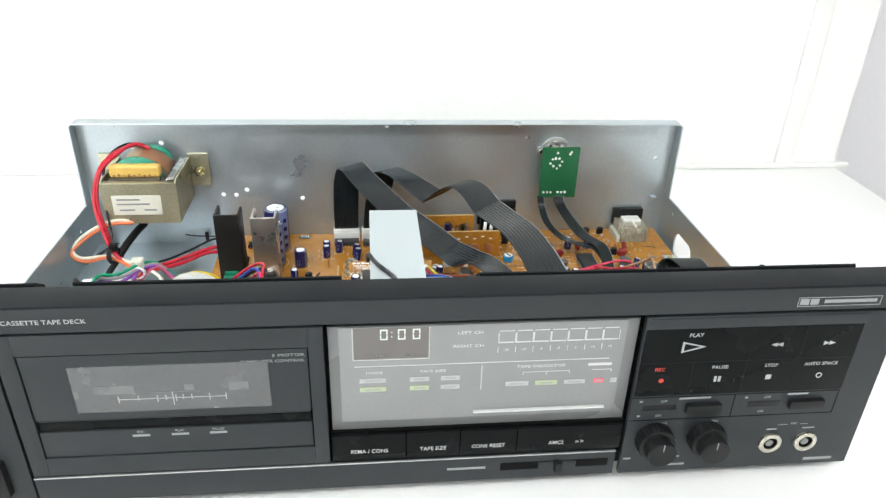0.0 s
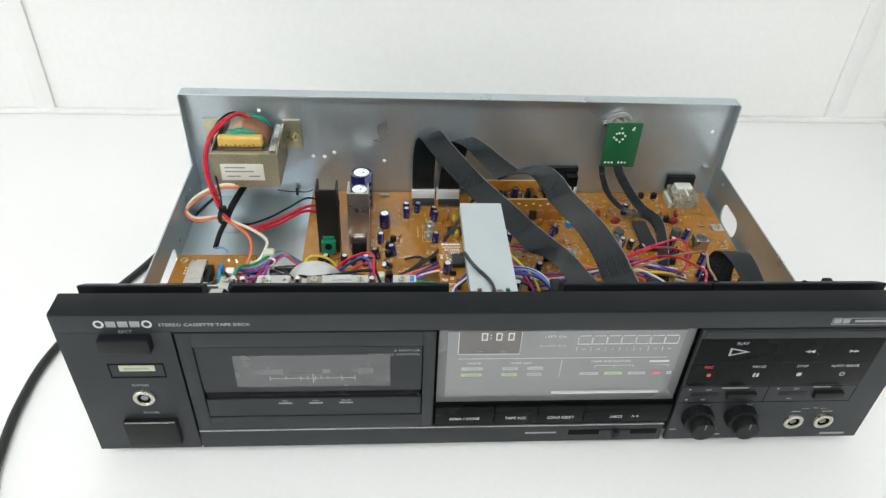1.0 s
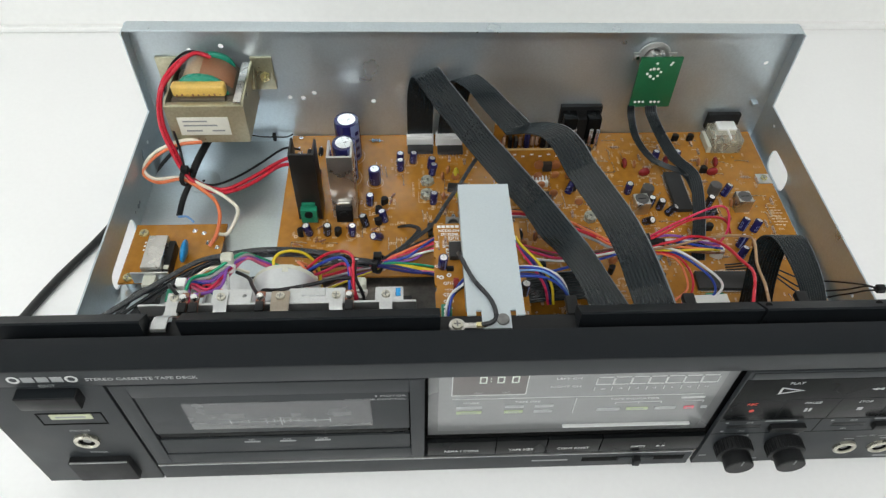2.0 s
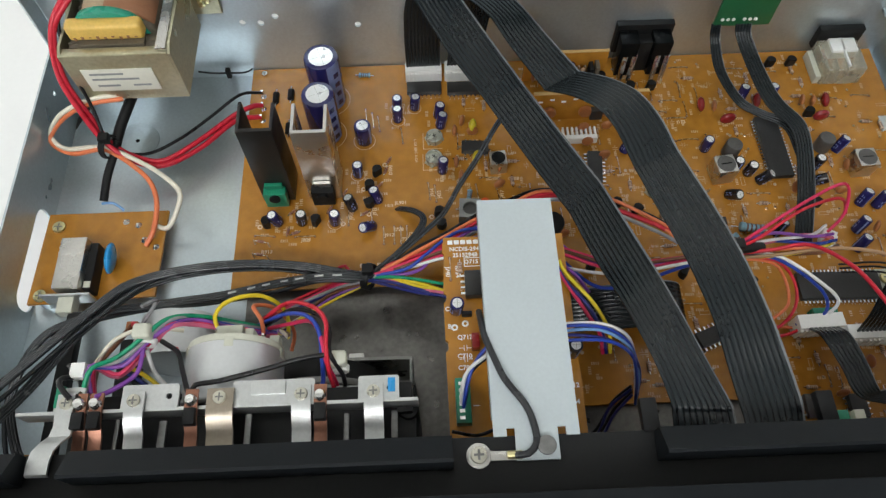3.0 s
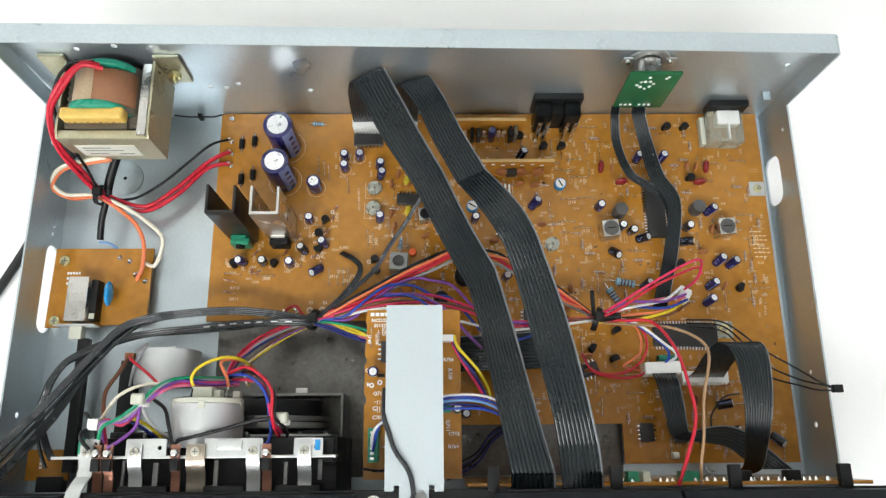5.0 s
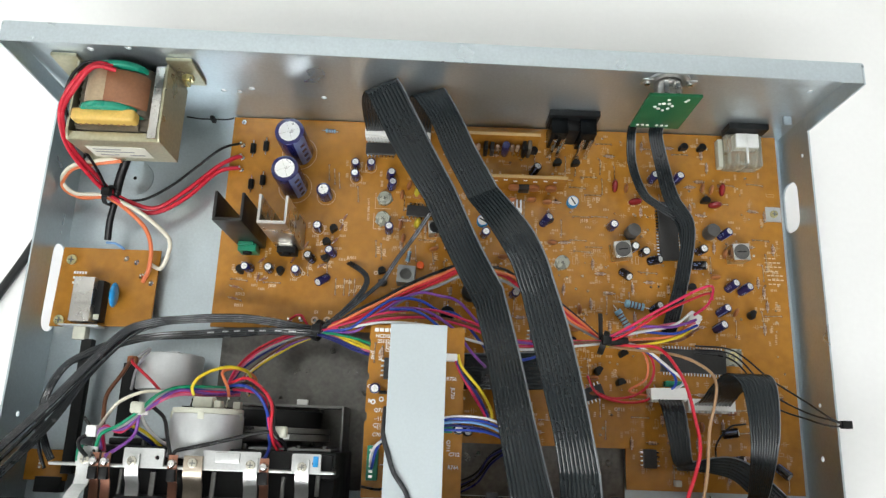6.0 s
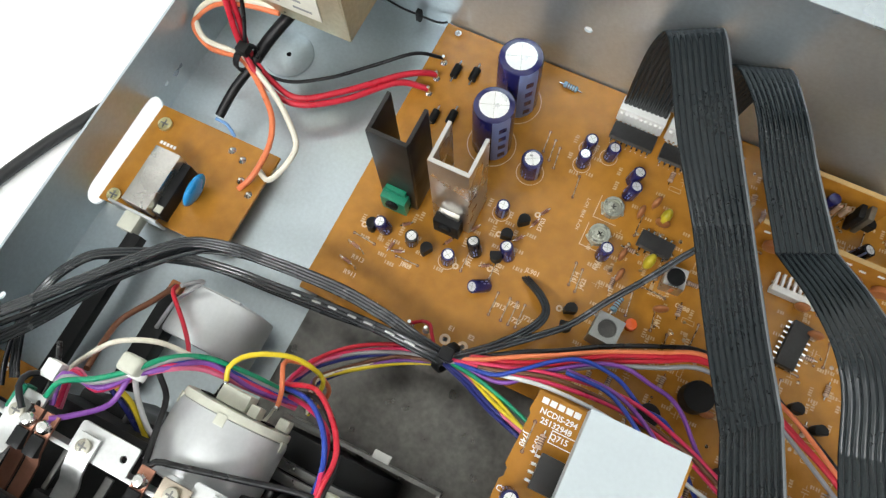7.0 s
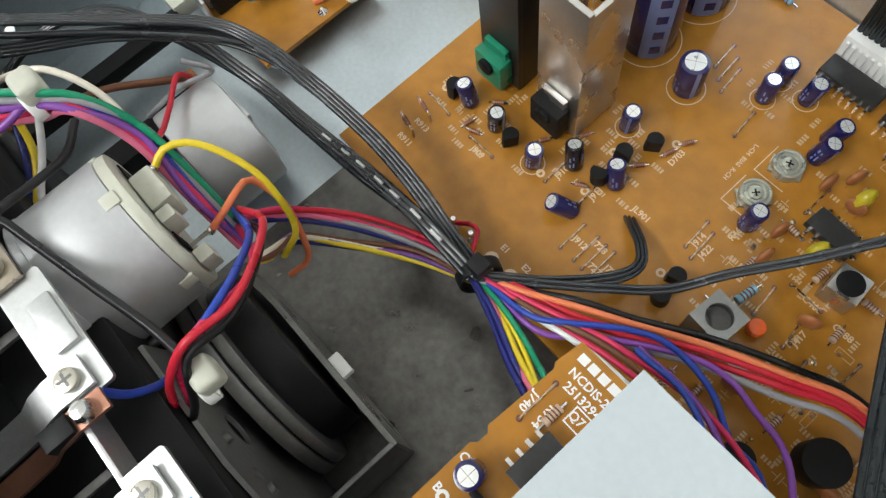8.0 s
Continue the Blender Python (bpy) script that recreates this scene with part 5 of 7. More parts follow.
for x, y in ((-23.6, 81.6), (-19.6, 83)):
    part("ring_pad", ring((x, y, DZ), 1.3, 0.6, 0.1, seg=12), "print_white", dboard)
for y in (73.4, 69.2):
    marks("print_symbol", [(-22.4, -20.6, y, y + 0.2, DZ, DZ + 0.05), (-19.4, -17.6, y, y + 0.2, DZ, DZ + 0.05), (-20.6, -20.4, y - 1, y + 1.2, DZ, DZ + 0.05), (-19.6, -19.4, y - 1, y + 1.2, DZ, DZ + 0.05)], "print_white", dboard)
marks("maker_print", [(-24.8 + 2.5 * k, -22.8 + 2.5 * k, 116.2, 118.0, DZ, DZ + 0.06) for k in range(5)], "print_white", dboard, "white maker's mark")
for txt, x, y, d in (("NCDIS-294", -18.4, 114.0, 0), ("25132948", -18.2, 111.4, 0), ("Q715", -16.0, 108.4, 0), ("J740", -25.2, 104.4, -90), ("R754", -21.4, 104.4, -90), ("C710", -20.4, 70.4, 0), ("C709", -20.4, 66, 0), ("R755", -21.6, 60.2, 0), ("Q717", -20, 77.6, 0), ("C7", -25.4, 89, 0), ("B", -25.4, 82, 0), ("R764", 16.6, 52, 0), ("C712", 17, 58, 0), ("Q711", 14, 62, -90), ("JL720", 15.4, 87, -90), ("R756", 14.6, 94, 0)):
    lettering(txt, x, y, DZ + 0.04, 1.8, "print_white", dboard, Matrix.Rotation(radians(d), 4, "Z"), bold=0.03)
marks("print_frame", [(-18.8, -9, 110.0, 110.3, DZ, DZ + 0.06), (-18.8, -9, 106.4, 106.7, DZ, DZ + 0.06), (-18.8, -18.5, 106.7, 110, DZ, DZ + 0.06), (-20.4, -18.6, 61.8, 62.1, DZ, DZ + 0.06), (-18.4, -16.2, 52, 52.3, DZ, DZ + 0.06)], "print_white", dboard)
for x, y in ((-22, 42), (17, 42), (-20, 112), (17, 112)):
    part("post", box(x - 2, x + 2, y - 2, y + 2, FLOOR_Z, DZ - 1.6, 0.3), "black", dboard)

cover = thing("cover_plate", (-0.002, 0.075, 0.096), "pale grey steel plate screwed over the display board", "plate")
tongue = [(-14.6, 33.6), (-10.6, 33.6), (-10.6, 36), (-8.2, 36), (-8.2, 26.4), (4.7, 26.4), (4.7, 36), (7.2, 36), (7.2, 33.4), (11.2, 33.4), (11.2, 115.4), (-14.6, 115.4)]
part("sheet", plate_with_holes(tongue, [circle(0.9, 30.4, 1.4)], 1.0, Matrix.Translation((0, 0, 0.0936))), "plate", cover)
part("fold", box(-14.6, -13.7, 40, 115.4, 88, 93.7, 0.2), "plate", cover)
part("fold", box(10.3, 11.2, 40, 115.4, 88, 93.7, 0.2), "plate", cover)
part("leg", box(-8, 4, 108, 109, DZ, 93.7, 0.2), "plate", cover)
screw(0.9, 30.4, 94.6, cover, 2.9, "steel_dark")
lug = thing("ring_terminal", (-0.019, 0.028, 0.096), "silver ring terminal screwed to the panel rail", "terminal")
part("ring", ring((-19.3, 28.3, 93.6), 3.7, 1.6, 1.0), "aluminium", lug)
part("tongue", box(-16, -7.5, 26.6, 29.4, 93.8, 94.8, 0.3), "aluminium", lug)
screw(-19.3, 28.3, 94.4, lug, 2.5, "chrome")
part("crimp", rod((-11, 28, 95.0), 1.3, 4.5, "x", 10, 0.3), "brass", lug)

# ---- the mains transformer ----
mains = thing("transformer", (-0.166, 0.235, 0.044), "mains transformer in an olive plated bracket on the rear panel", "transformer")
core = part("core", box(-187, -145, 215, 249, 47, 71, 0.6), "core", mains, "dark laminated iron core")
for k in range(9):
    part("lamination", box(-187.3, -144.7, 217 + 3.6 * k, 218.2 + 3.6 * k, 46.7, 71.3), "core", core)
part("bracket_front", plate_with_holes([(-189, 44), (-141.6, 44), (-141.6, 47), (-143, 72), (-189, 72)], [], 1.2, Matrix.Translation((0, 0.2088, 0)) @ XZ), "bracket", mains, "front bracket plate")
part("bracket_top", box(-189, -143, 209, 213.5, 71.2, 72.4, 0.3), "bracket", mains)
part("bracket_side", plate_with_holes([(209, 44), (253, 44), (253, 74), (213, 74), (209, 72)], [], 1.2, Matrix.Translation((-0.1428, 0, 0)) @ YZ), "bracket", mains)
part("bracket_side", plate_with_holes([(209, 44), (253, 44), (253, 74), (213, 74), (209, 72)], [], 1.2, Matrix.Translation((-0.1902, 0, 0)) @ YZ), "bracket", mains)
part("bracket_rim", box(-147.6, -143, 210, 251, 73.4, 74.6, 0.3), "aluminium", mains)
part("bracket_base", box(-189.5, -142, 209, 253, 43.2, 44.2, 0.2), "bracket", mains)
for x0, x1 in ((-203, -189), (-142, -128)):
    ear = part("ear", lean_back(box(x0, x1, 251.4, 253.4, 52, 76, 0.5)), "bracket", mains)
    xm = (x0 + x1) / 2 + (1.5 if x1 < -150 else 0.8)
    part("bolt", rod((xm, 251.4, 64), 3.4, 3.0, "-y", 6, 0.4), "brass", ear)
    part("bolt_end", rod((xm, 248.6, 64), 1.6, 3.0, "-y", 10, 0.2), "brass", ear)


def coil_wrap(x0, x1, y0, y1, z0, z1, lean=0.0, power=0.7):
    """A half-round wrap with its axis along y: arched over x, its crown drawn aside by lean."""
    bm = bmesh.new()
    n = 20
    rows = []
    for y in (y0, y0 + 0.6, y1 - 0.6, y1):
        inset = 0.5 if y in (y0, y1) else 0.0
        row = []
        for k in range(n + 1):
            a = math.pi * k / n
            up = math.sin(a) ** power
            row.append(bm.verts.new(Vector(((x0 + x1) / 2 - ((x1 - x0) / 2 - inset) * math.cos(a) + lean * up, y, z0 + (z1 - z0 - inset) * up)) * MM))
        rows.append(row)
    for a, b in zip(rows, rows[1:]):
        for k in range(n):
            bm.faces.new((a[k], a[k + 1], b[k + 1], b[k]))
        bm.faces.new((a[n], a[0], b[0], b[n]))
    bm.faces.new(rows[0][::-1])
    bm.faces.new(rows[-1])
    bmesh.ops.recalc_face_normals(bm, faces=bm.faces)
    return bm


part("winding", coil_wrap(-185, -147.6, 222, 249, 62, 80.5), "core", mains, "dark winding", 60)
part("winding_wrap", coil_wrap(-184, -165, 224.2, 246, 66, 84.4, 3.0, 0.5), "paper_pale", mains, "pale paper wrap with an oily patch", 60)
part("winding_wrap", coil_wrap(-181, -148.4, 225.0, 244, 64, 84.0, -2.0, 0.6), "paper", mains, "brown paper wrap", 60)
part("winding_tape", coil_wrap(-182.6, -150.6, 221.6, 225.4, 66, 85.2, -3.0, 0.6), "tape_green", mains, "green tape", 60)
part("winding_tape", coil_wrap(-182, -151, 245.4, 248.6, 66, 85.2, 1.0, 0.6), "tape_green", mains, "green tape", 60)
coil_end = part("terminal_block", box(-185.4, -152.6, 216.4, 223, 73.2, 81.6, 2.2, seg=4), "tape_yellow", mains, "yellow insulated winding end")
for k in range(9):
    part("crease", box(-183 + 3.3 * k, -181.8 + 3.3 * k, 216.2, 216.5, 73.8 + 0.7 * (k % 3), 75.6 + 0.5 * (k % 2), 0.1), "paper", coil_end)
part("slot_shade", box(-181, -153, 214, 218, 71.6, 73.6), "core", mains)
plabel = part("rating_label", box(-184, -152.5, 208.3, 208.7, 50, 64, 0.1), "label", mains, "worn off-white label")
for z, x0, x1 in ((60.5, -181, -166), (57.2, -181, -160), (53, -180, -170), (53, -164, -156)):
    marks("label_text", [(x0, x1, 208.15, 208.35, z, z + 1.1)], "print_dim", plabel)

# ---- the switch board by the left wall ----
sboard = thing("switch_circuit_board", (-0.185, 0.142, 0.011), "small orange circuit board with the mains switch", "circuit board")
LZ = 12.6
part("board_sheet", plate_with_holes([(-214, 119), (-157, 121), (-156.5, 165.5), (-213, 165.5)], [], 1.6, Matrix.Translation((0, 0, (LZ - 1.6) * MM))), "pcb", sboard)
for x, y in ((-207, 158), (-208.4, 122.6)):
    screw(x, y, LZ, sboard, 3.0)
    part("pillar", rod((x, y, FLOOR_Z), 3, LZ - 1.6 - FLOOR_Z, seg=12), "steel", sboard)
part("pillar", rod((-162, 126, FLOOR_Z), 3, LZ - 1.6 - FLOOR_Z, seg=12), "steel", sboard)
sw = part("mains_switch", box(-198, -186.5, 121, 146, LZ, 24.6, 0.5), "aluminium", sboard, "metal cased mains switch")
part("switch_body", box(-186.6, -182.8, 122, 145, LZ, 20.5, 0.4), "black", sw)
part("switch_foot", box(-186, -183, 122.6, 125.6, 20.4, 21.0, 0.2), "cream_plastic", sw)
part("switch_frame", box(-204, -182, 118.6, 119.6, LZ, 22, 0.2), "bright_steel", sw)
part("actuator", box(-196.4, -189.4, 111.4, 119, 14, 20, 0.5), "cream_plastic", sw, "cream switch actuator")
part("push_rod", box(-191.5, -185.5, 40, 112, 13.4, 18.6, 0.5), "black", sw, "black push rod to the front")
bd = bmesh.new()
bmesh.ops.create_uvsphere(bd, u_segments=20, v_segments=12, radius=1)
for v in bd.verts:
    v.co = Vector((-176.6 + 2.4 * v.co.x + 1.6 * v.co.z, 137 + 7.2 * v.co.y, 20 + 7 * v.co.z)) * MM
part("disc_capacitor", bd, "blue_disc", sboard, "bright blue disc capacitor", 80)
for x, y in ((-176, 160), (-170, 158), (-163, 152), (-160, 146), (-166, 150)):
    part("solder_joint", rod((x, y, LZ), 1.7, 1.4, seg=10, r2=0.5), "solder", sboard)
for txt, y in (("", 150), ("", 147), ("", 144)):
    marks("board_print", [(-205 + 1.6 * k, -203.9 + 1.6 * k, y, y + 1.4, LZ, LZ + 0.06) for k in range(5)], "print_white", sboard)
hboard = thing("headphone_circuit_board", (-0.195, 0.047, 0.028), "small orange circuit board behind the headphone socket", "circuit board")
part("board_sheet", box(-213, -190, 36, 52, 12, 13.6, 0.2), "pcb", hboard)
marks("board_print", [(-206, -204.6, 42 + 2 * k, 43.4 + 2 * k, 13.6, 13.66) for k in range(4)], "print_white", hboard)
part("bracket", box(-206, -192, 30, 38, 9, 15, 0.4), "black", hboard)
part("post", box(-205, -197, 40, 48, FLOOR_Z, 12, 0.4), "black", hboard)

# ---- the tape mechanism ----
mech = thing("tape_mechanism", (-0.1, 0.06, 0.01), "cassette mechanism with motors, flywheel and steel straps", "tape mechanism")
part("base_block", box(-152, -38, 27, 57, 8, 74, 1.0), "black", mech, "black moulded base")
part("rear_frame", box(-150, -84, 57, 60, 8, 60, 0.5), "black", mech)
for x0, x1 in ((-134, -112), (-96, -78), (-64, -44)):
    part("block", box(x0, x1, 24, 36, 60, 84, 0.6), "black", mech)
bar = part("bracket_bar", box(-164, -37, 47.9, 49.1, 78, 86, 0.3), "bright_steel", mech, "bright steel bracket bar")
for x0, x1 in ((-152, -143), (-131, -113), (-96, -70), (-56, -43)):
    pl = plate_with_holes(slot(x0, x1, 48.5, 56.5, 0.8), [circle(x1 - 3, 52.5, 1.0)] if x1 - x0 > 10 else [], 1.0, Matrix.Translation((0, 0, 0.0852)))
    part("bar_tab", pl, "bright_steel", bar)
part("bar_raise", box(-90, -79, 51.5, 55.9, 86, 87.4, 0.5), "bright_steel", bar)
part("bar_end", box(-152, -149.4, 50, 57, 82, 87, 0.3), "green_part", bar)
part("label_mark", box(-46.5, -44.2, 51, 55.6, 86.3, 86.5), "blue_disc", bar)


def strap(x, w, mat, front_y, name="strap", prof=None):
    """A steel or copper strap: over the bar, then down to the front in a soft bend."""
    bm = bmesh.new()
    prof = prof or [(56.5, 87.6), (50, 87.6), (46.5, 86.6), (43.5, 84.4), (36, 83.8), (front_y, 83.4), (front_y - 1.5, 82)]
    tops = [[bm.verts.new(Vector((x + s * w / 2, y - (2.5 if y > 40 else 0), z + h)) * MM) for y, z in prof] for s in (-1, 1) for h in (0, -0.9)]
    a, al, b, bl = tops
    for k in range(len(prof) - 1):
        bm.faces.new((a[k], a[k + 1], b[k + 1], b[k]))
        bm.faces.new((al[k + 1], al[k], bl[k], bl[k + 1]))
        bm.faces.new((a[k + 1], a[k], al[k], al[k + 1]))
        bm.faces.new((b[k], b[k + 1], bl[k + 1], bl[k]))
    bm.faces.new((a[0], b[0], bl[0], al[0]))
    bm.faces.new((b[-1], a[-1], al[-1], bl[-1]))
    st = part(name, bm, mat, mech, {"bright_steel": "bright steel strap", "copper": "copper contact strap", "bronze": "bronze strap"}[mat])
    if mat != "copper":
        part("screw_head", rod((x, 50.9, 87.6), 2.1, 1.2, seg=14, bevel=0.4), "chrome", st)
        cr = box(x - 1.3, x + 1.3, 50.65, 51.15, 88.78, 88.86)
        box(x - 0.25, x + 0.25, 49.6, 52.2, 88.78, 88.87, bm=cr)
        part("screw_slot", cr, "steel_dark", st)
    else:
        part("strap_sleeve", box(x - 1.9, x + 1.9, 42.6, 48.0, 85.2, 88.6, 0.5), "black", st)
        part("solder_blob", rod((x, 50.4, 87.2), 2.3, 2.8, seg=10, bevel=0.9, r2=1.6), "solder", st)
    return st


for x, w, mat, fy in ((-126.3, 6, "bright_steel", 27), (-99.4, 8.4, "bronze", 27), (-73.8, 6, "bright_steel", 27), (-51, 6, "bright_steel", 27), (-143.2, 4, "copper", 27), (-138.2, 4, "copper", 27), (-108.4, 4, "copper", 27), (-67.8, 4, "copper", 27)):
    strap(x, w, mat, fy)
strap(-147.4, 6.4, "bright_steel", 0, prof=[(56.5, 87.6), (50, 87.6), (46.5, 87.0), (43, 88.4), (38, 92.4), (34.5, 96.2), (31, 97.4), (27.5, 97.4), (27.0, 96.6)])

motor = part("motor", rod((-102, 53, 65.0), 17.0, 19.8, "y", 44, 1.4), "motor_can", mech, "satin silver motor can")
part("motor_collar", ring((-102, 54.4, 65.0), 17.3, 15, 2.0, "-y", 40), "motor_can", motor)
cap = part("end_cap", rod((-102, 72.6, 65.0), 16.6, 2.6, "y", 44, 0.7), "cream_plastic", motor, "cream plastic end cap")
for a in (-60, 8, 84, 150, 215):
    tab = box(-1.5, 1.5, -2.8, 0.4, -1.2, 0.2, 0.2)
    bmesh.ops.transform(tab, matrix=Matrix.Translation((-0.102, 0.0729, 0.065)) @ Matrix.Rotation(radians(90 - a), 4, "Y") @ Matrix.Translation((0, 0, 0.0169)), verts=tab.verts)
    part("cap_tooth", tab, "cream_plastic", motor)
part("brush_holder", box(-107.0, -97.8, 75.5, 80.4, 67.0, 75.0, 0.7), "cream_plastic", motor)
part("brush_holder", box(-96.8, -93.8, 75.5, 78.8, 69, 75.4, 0.4), "cream_plastic", motor)
part("brush_holder", box(-90.0, -86.6, 75.5, 78.8, 62, 67.6, 0.4), "cream_plastic", motor)
for b in ((-112.2, -108, 75.5, 75.9, 67.6, 73.6), (-93, -90, 75.5, 75.9, 66, 72.6)):
    part("brush_slot", box(*b), "gap", motor)
for x, z in ((-107.8, 71.2), (-93.4, 63.4)):
    part("terminal", tube([(x - 2.2, 75.4, z - 3.2), (x - 1.0, 78.6, z - 1.2), (x, 81.2, z + 0.2)], 0.5, 6, 1.0), "solder", motor)
    part("solder_blob", rod((x, 80.6, z - 0.6), 1.0, 1.6, seg=10, bevel=0.4, r2=0.6), "solder", motor)
motor2 = part("capstan_motor", rod((-139, 85, 20.4), 17.2, 19.4, "y", 44, 1.6), "motor_can", mech, "wide satin capstan motor")
part("motor_lip", ring((-139, 104.2, 20.4), 13, 5, 1.0, "y", 36), "motor_can", motor2)
part("motor_notch", box(-135, -131, 103.6, 105.2, 31, 34.4, 0.3), "motor_can", motor2)
fly = part("flywheel_bracket", plate_with_holes([(-97, 8), (-40.6, 8), (-40.6, 35), (-46, 36), (-84, 37), (-97, 39)], [circle(-48, 31, 0.9)], 1.3, Matrix.Translation((0, 0.0785, 0)) @ XZ), "flywheel", mech, "dark steel flywheel bracket")
part("bracket_side", box(-41.6, -40.4, 56, 79, 8, 35.4, 0.3), "steel_dark", fly)
part("nub", box(-66, -60, 79.4, 82.6, 31, 33.6, 0.4), "white_plastic", fly)
part("flywheel", rod((-77, 61.5, 24.5), 28.2, 3.2, "y", 64, 0.5), "flywheel", mech, "dark steel flywheel")
part("flywheel", rod((-77, 65.2, 24.5), 28.0, 2.6, "y", 64, 0.5), "flywheel", mech, "dark steel flywheel")
part("flywheel", rod((-77, 64.6, 24.5), 27.2, 0.8, "y", 64), "black", mech)
part("pulley", rod((-77, 67.8, 24.5), 23.5, 8.6, "y", 56, 0.8), "black", mech, "black belt pulley")
part("frame_plate", plate_with_holes([(-97, 8), (-42, 8), (-42, 66), (-52, 70), (-80, 70), (-84, 46), (-97, 40)], [circle(-62, 50, 4), circle(-50, 58, 1.6)], 1.0, Matrix.Translation((0, 0.0574, 0)) @ XZ), "frame_steel", mech, "dull steel frame plate")
for x, z in ((-58, 62), (-84, 60), (-120, 66), (-46, 58), (-132, 62)):
    part("pin", rod((x, 57, z), 1.1, 2.6, "y", 10, 0.3), "steel_dark", mech)
for x0, x1, z in ((-118, -108, 70), (-90, -82, 66), (-62, -55, 70), (-142, -134, 68)):
    part("spring_strip", box(x0, x1, 44, 48.5, z, z + 1, 0.2), "bright_steel", mech)
for x0, x1, y0, y1, z in ((-134, -132.6, 36, 47, 80), (-120, -117.6, 28, 46, 80), (-92.6, -90.6, 34, 47, 80), (-61, -59.4, 28, 46, 80), (-46, -44, 38, 47, 78)):
    part("lever", box(x0, x1, y0, y1, z, z + 1.2, 0.3), "steel_dark", mech, "small dark steel lever")
part("side_lever", box(-44, -39, 46, 56, 70, 80, 0.6), "black", mech)
part("pulley_post", rod((-40.5, 48, 60), 3.4, 17, seg=20, bevel=0.6), "black", mech)
for x, y, z, d in ((-127, 74, 86.6, 20), (-64, 65.6, 76, -15)):
    tie = thing("cable_tie", (x * MM, y * MM, z * MM), "white nylon cable tie round a wire bundle", "cable tie", "cable ties")
    part("tie_head", box(x - 3, x + 3, y - 2.6, y + 2.6, z - 1.5, z + 3.6, 1.5, seg=4), "cream_plastic", tie)
    part("tie_band", ring((x, y - 1, z - 3), 3.4, 2.6, 2.2, "-y", 18), "white_plastic", tie)
for x, y, z, tail in ((-59, 120.5, 25, 0), (95, 117.5, 41, 1), (-183.4, 193.2, 27.5, 0)):
    tie = thing("cable_tie", (x * MM, y * MM, z * MM), "black nylon cable tie round the wire loom", "cable tie", "cable ties")
    own = ring((0, 0, -1.6), 6.0 if tail == 0 else 6.6, 5.0, 3.2, "z", 22)
    bmesh.ops.transform(own, matrix=Matrix.Translation(Vector((x, y, z)) * MM) @ Matrix.Rotation(radians(80), 4, "Y") @ Matrix.Rotation(radians(20), 4, "X"), verts=own.verts)
    part("tie_band", own, "black", tie)
    part("tie_head", box(x - 2.4, x + 2.4, y - 2, y + 2.4, z + 4.4, z + 8.6, 0.6), "black", tie)
    if tail:
        part("tie_tail", box(x - 3.4, x - 1.2, y + 1, y + 15, z + 3, z + 4.4, 0.3), "black", tie)

# ---- sockets on the rear panel ----
gb = thing("green_circuit_board", (0.125, 0.242, 0.044), "small green circuit board standing off the rear panel", "circuit board")
part("board_sheet", box(111.6, 139.4, 240.6, 242.2, 44, 83.6, 0.2), "pcb_green", gb)
part("standoff_ring", ring((124, 253.2, 76), 11.4, 7.2, 1.6, "-y", 28), "bright_steel", gb)
part("socket_body", rod((124, 242.2, 75), 7.2, 11, "y", 28, 0.6), "aluminium", gb, "bright metal socket shell")
for x, z in ((112.6, 77), (135.4, 77)):
    part("flange_ear", box(x - 3, x + 3, 251.2, 252.4, z - 3, z + 3, 0.3), "bright_steel", gb)
    part("rivet", rod((x, 251.2, z), 1.6, 1.2, "-y", 12, 0.4), "solder", gb)
for x in (121, 127):
    part("spring_finger", box(x - 1.2, x + 1.2, 243, 250, 81.8, 83.0, 0.3), "solder", gb)
for k in range(8):
    a = radians(45 * k + 10)
    part("solder_pad", rod((122.4 + (4.4 - 0.9 * (k % 2)) * math.cos(a), 240.6, 72 + (4.6 - 0.7 * (k % 3)) * math.sin(a)), 0.85 + 0.12 * (k % 3), 0.5, "-y", 8, 0.15), "print_white", gb)
for k in range(7):
    if k != 3:
        part("solder_pad", rod((115 + 2.7 * k, 240.6, 48.4), 0.95, 0.5, "-y", 8, 0.15), "print_white", gb)
for x, z in ((123, 79.4), (133, 80), (132.2, 78.4)):
    part("solder_pad", rod((x, 240.6, z), 0.9, 0.4, "-y", 8, 0.15), "print_white", gb)

din = thing("socket_block", (0.082, 0.246, BOARD_Z * MM), "black twin socket block on the rear panel", "socket")
part("face", box(67.6, 97, 249.6, 253.4, 18, 37.2, 0.5), "black", din)
for x0 in (69, 86):
    part("housing", box(x0, x0 + 9.4, 240, 250, BOARD_Z, 34, 0.6), "gloss_black", din)
    for dx in (1.4, 6.2):
        pr = bmesh.new()
        box(-1.3, 1.3, -0.3, 0.3, 0, 17, 0.15, bm=pr)
        bmesh.ops.transform(pr, matrix=Matrix.Translation(Vector((x0 + dx, 234, BOARD_Z)) * MM) @ Matrix.Rotation(radians(-24), 4, "X") @ Matrix.Rotation(radians(8), 4, "Y"), verts=pr.verts)
        part("contact", pr, "solder", din)
part("inner_gap", box(79, 86, 243, 249.8, BOARD_Z, 31, 0.4), "resin", din)
rca = thing("clear_socket", (0.186, 0.238, BOARD_Z * MM), "clear plastic socket housing with a white insert", "socket")
shell = part("shell", box(175.6, 197, 229, 249, BOARD_Z, 22.5, 1.0), "clear_plastic", rca, "clear plastic shell")
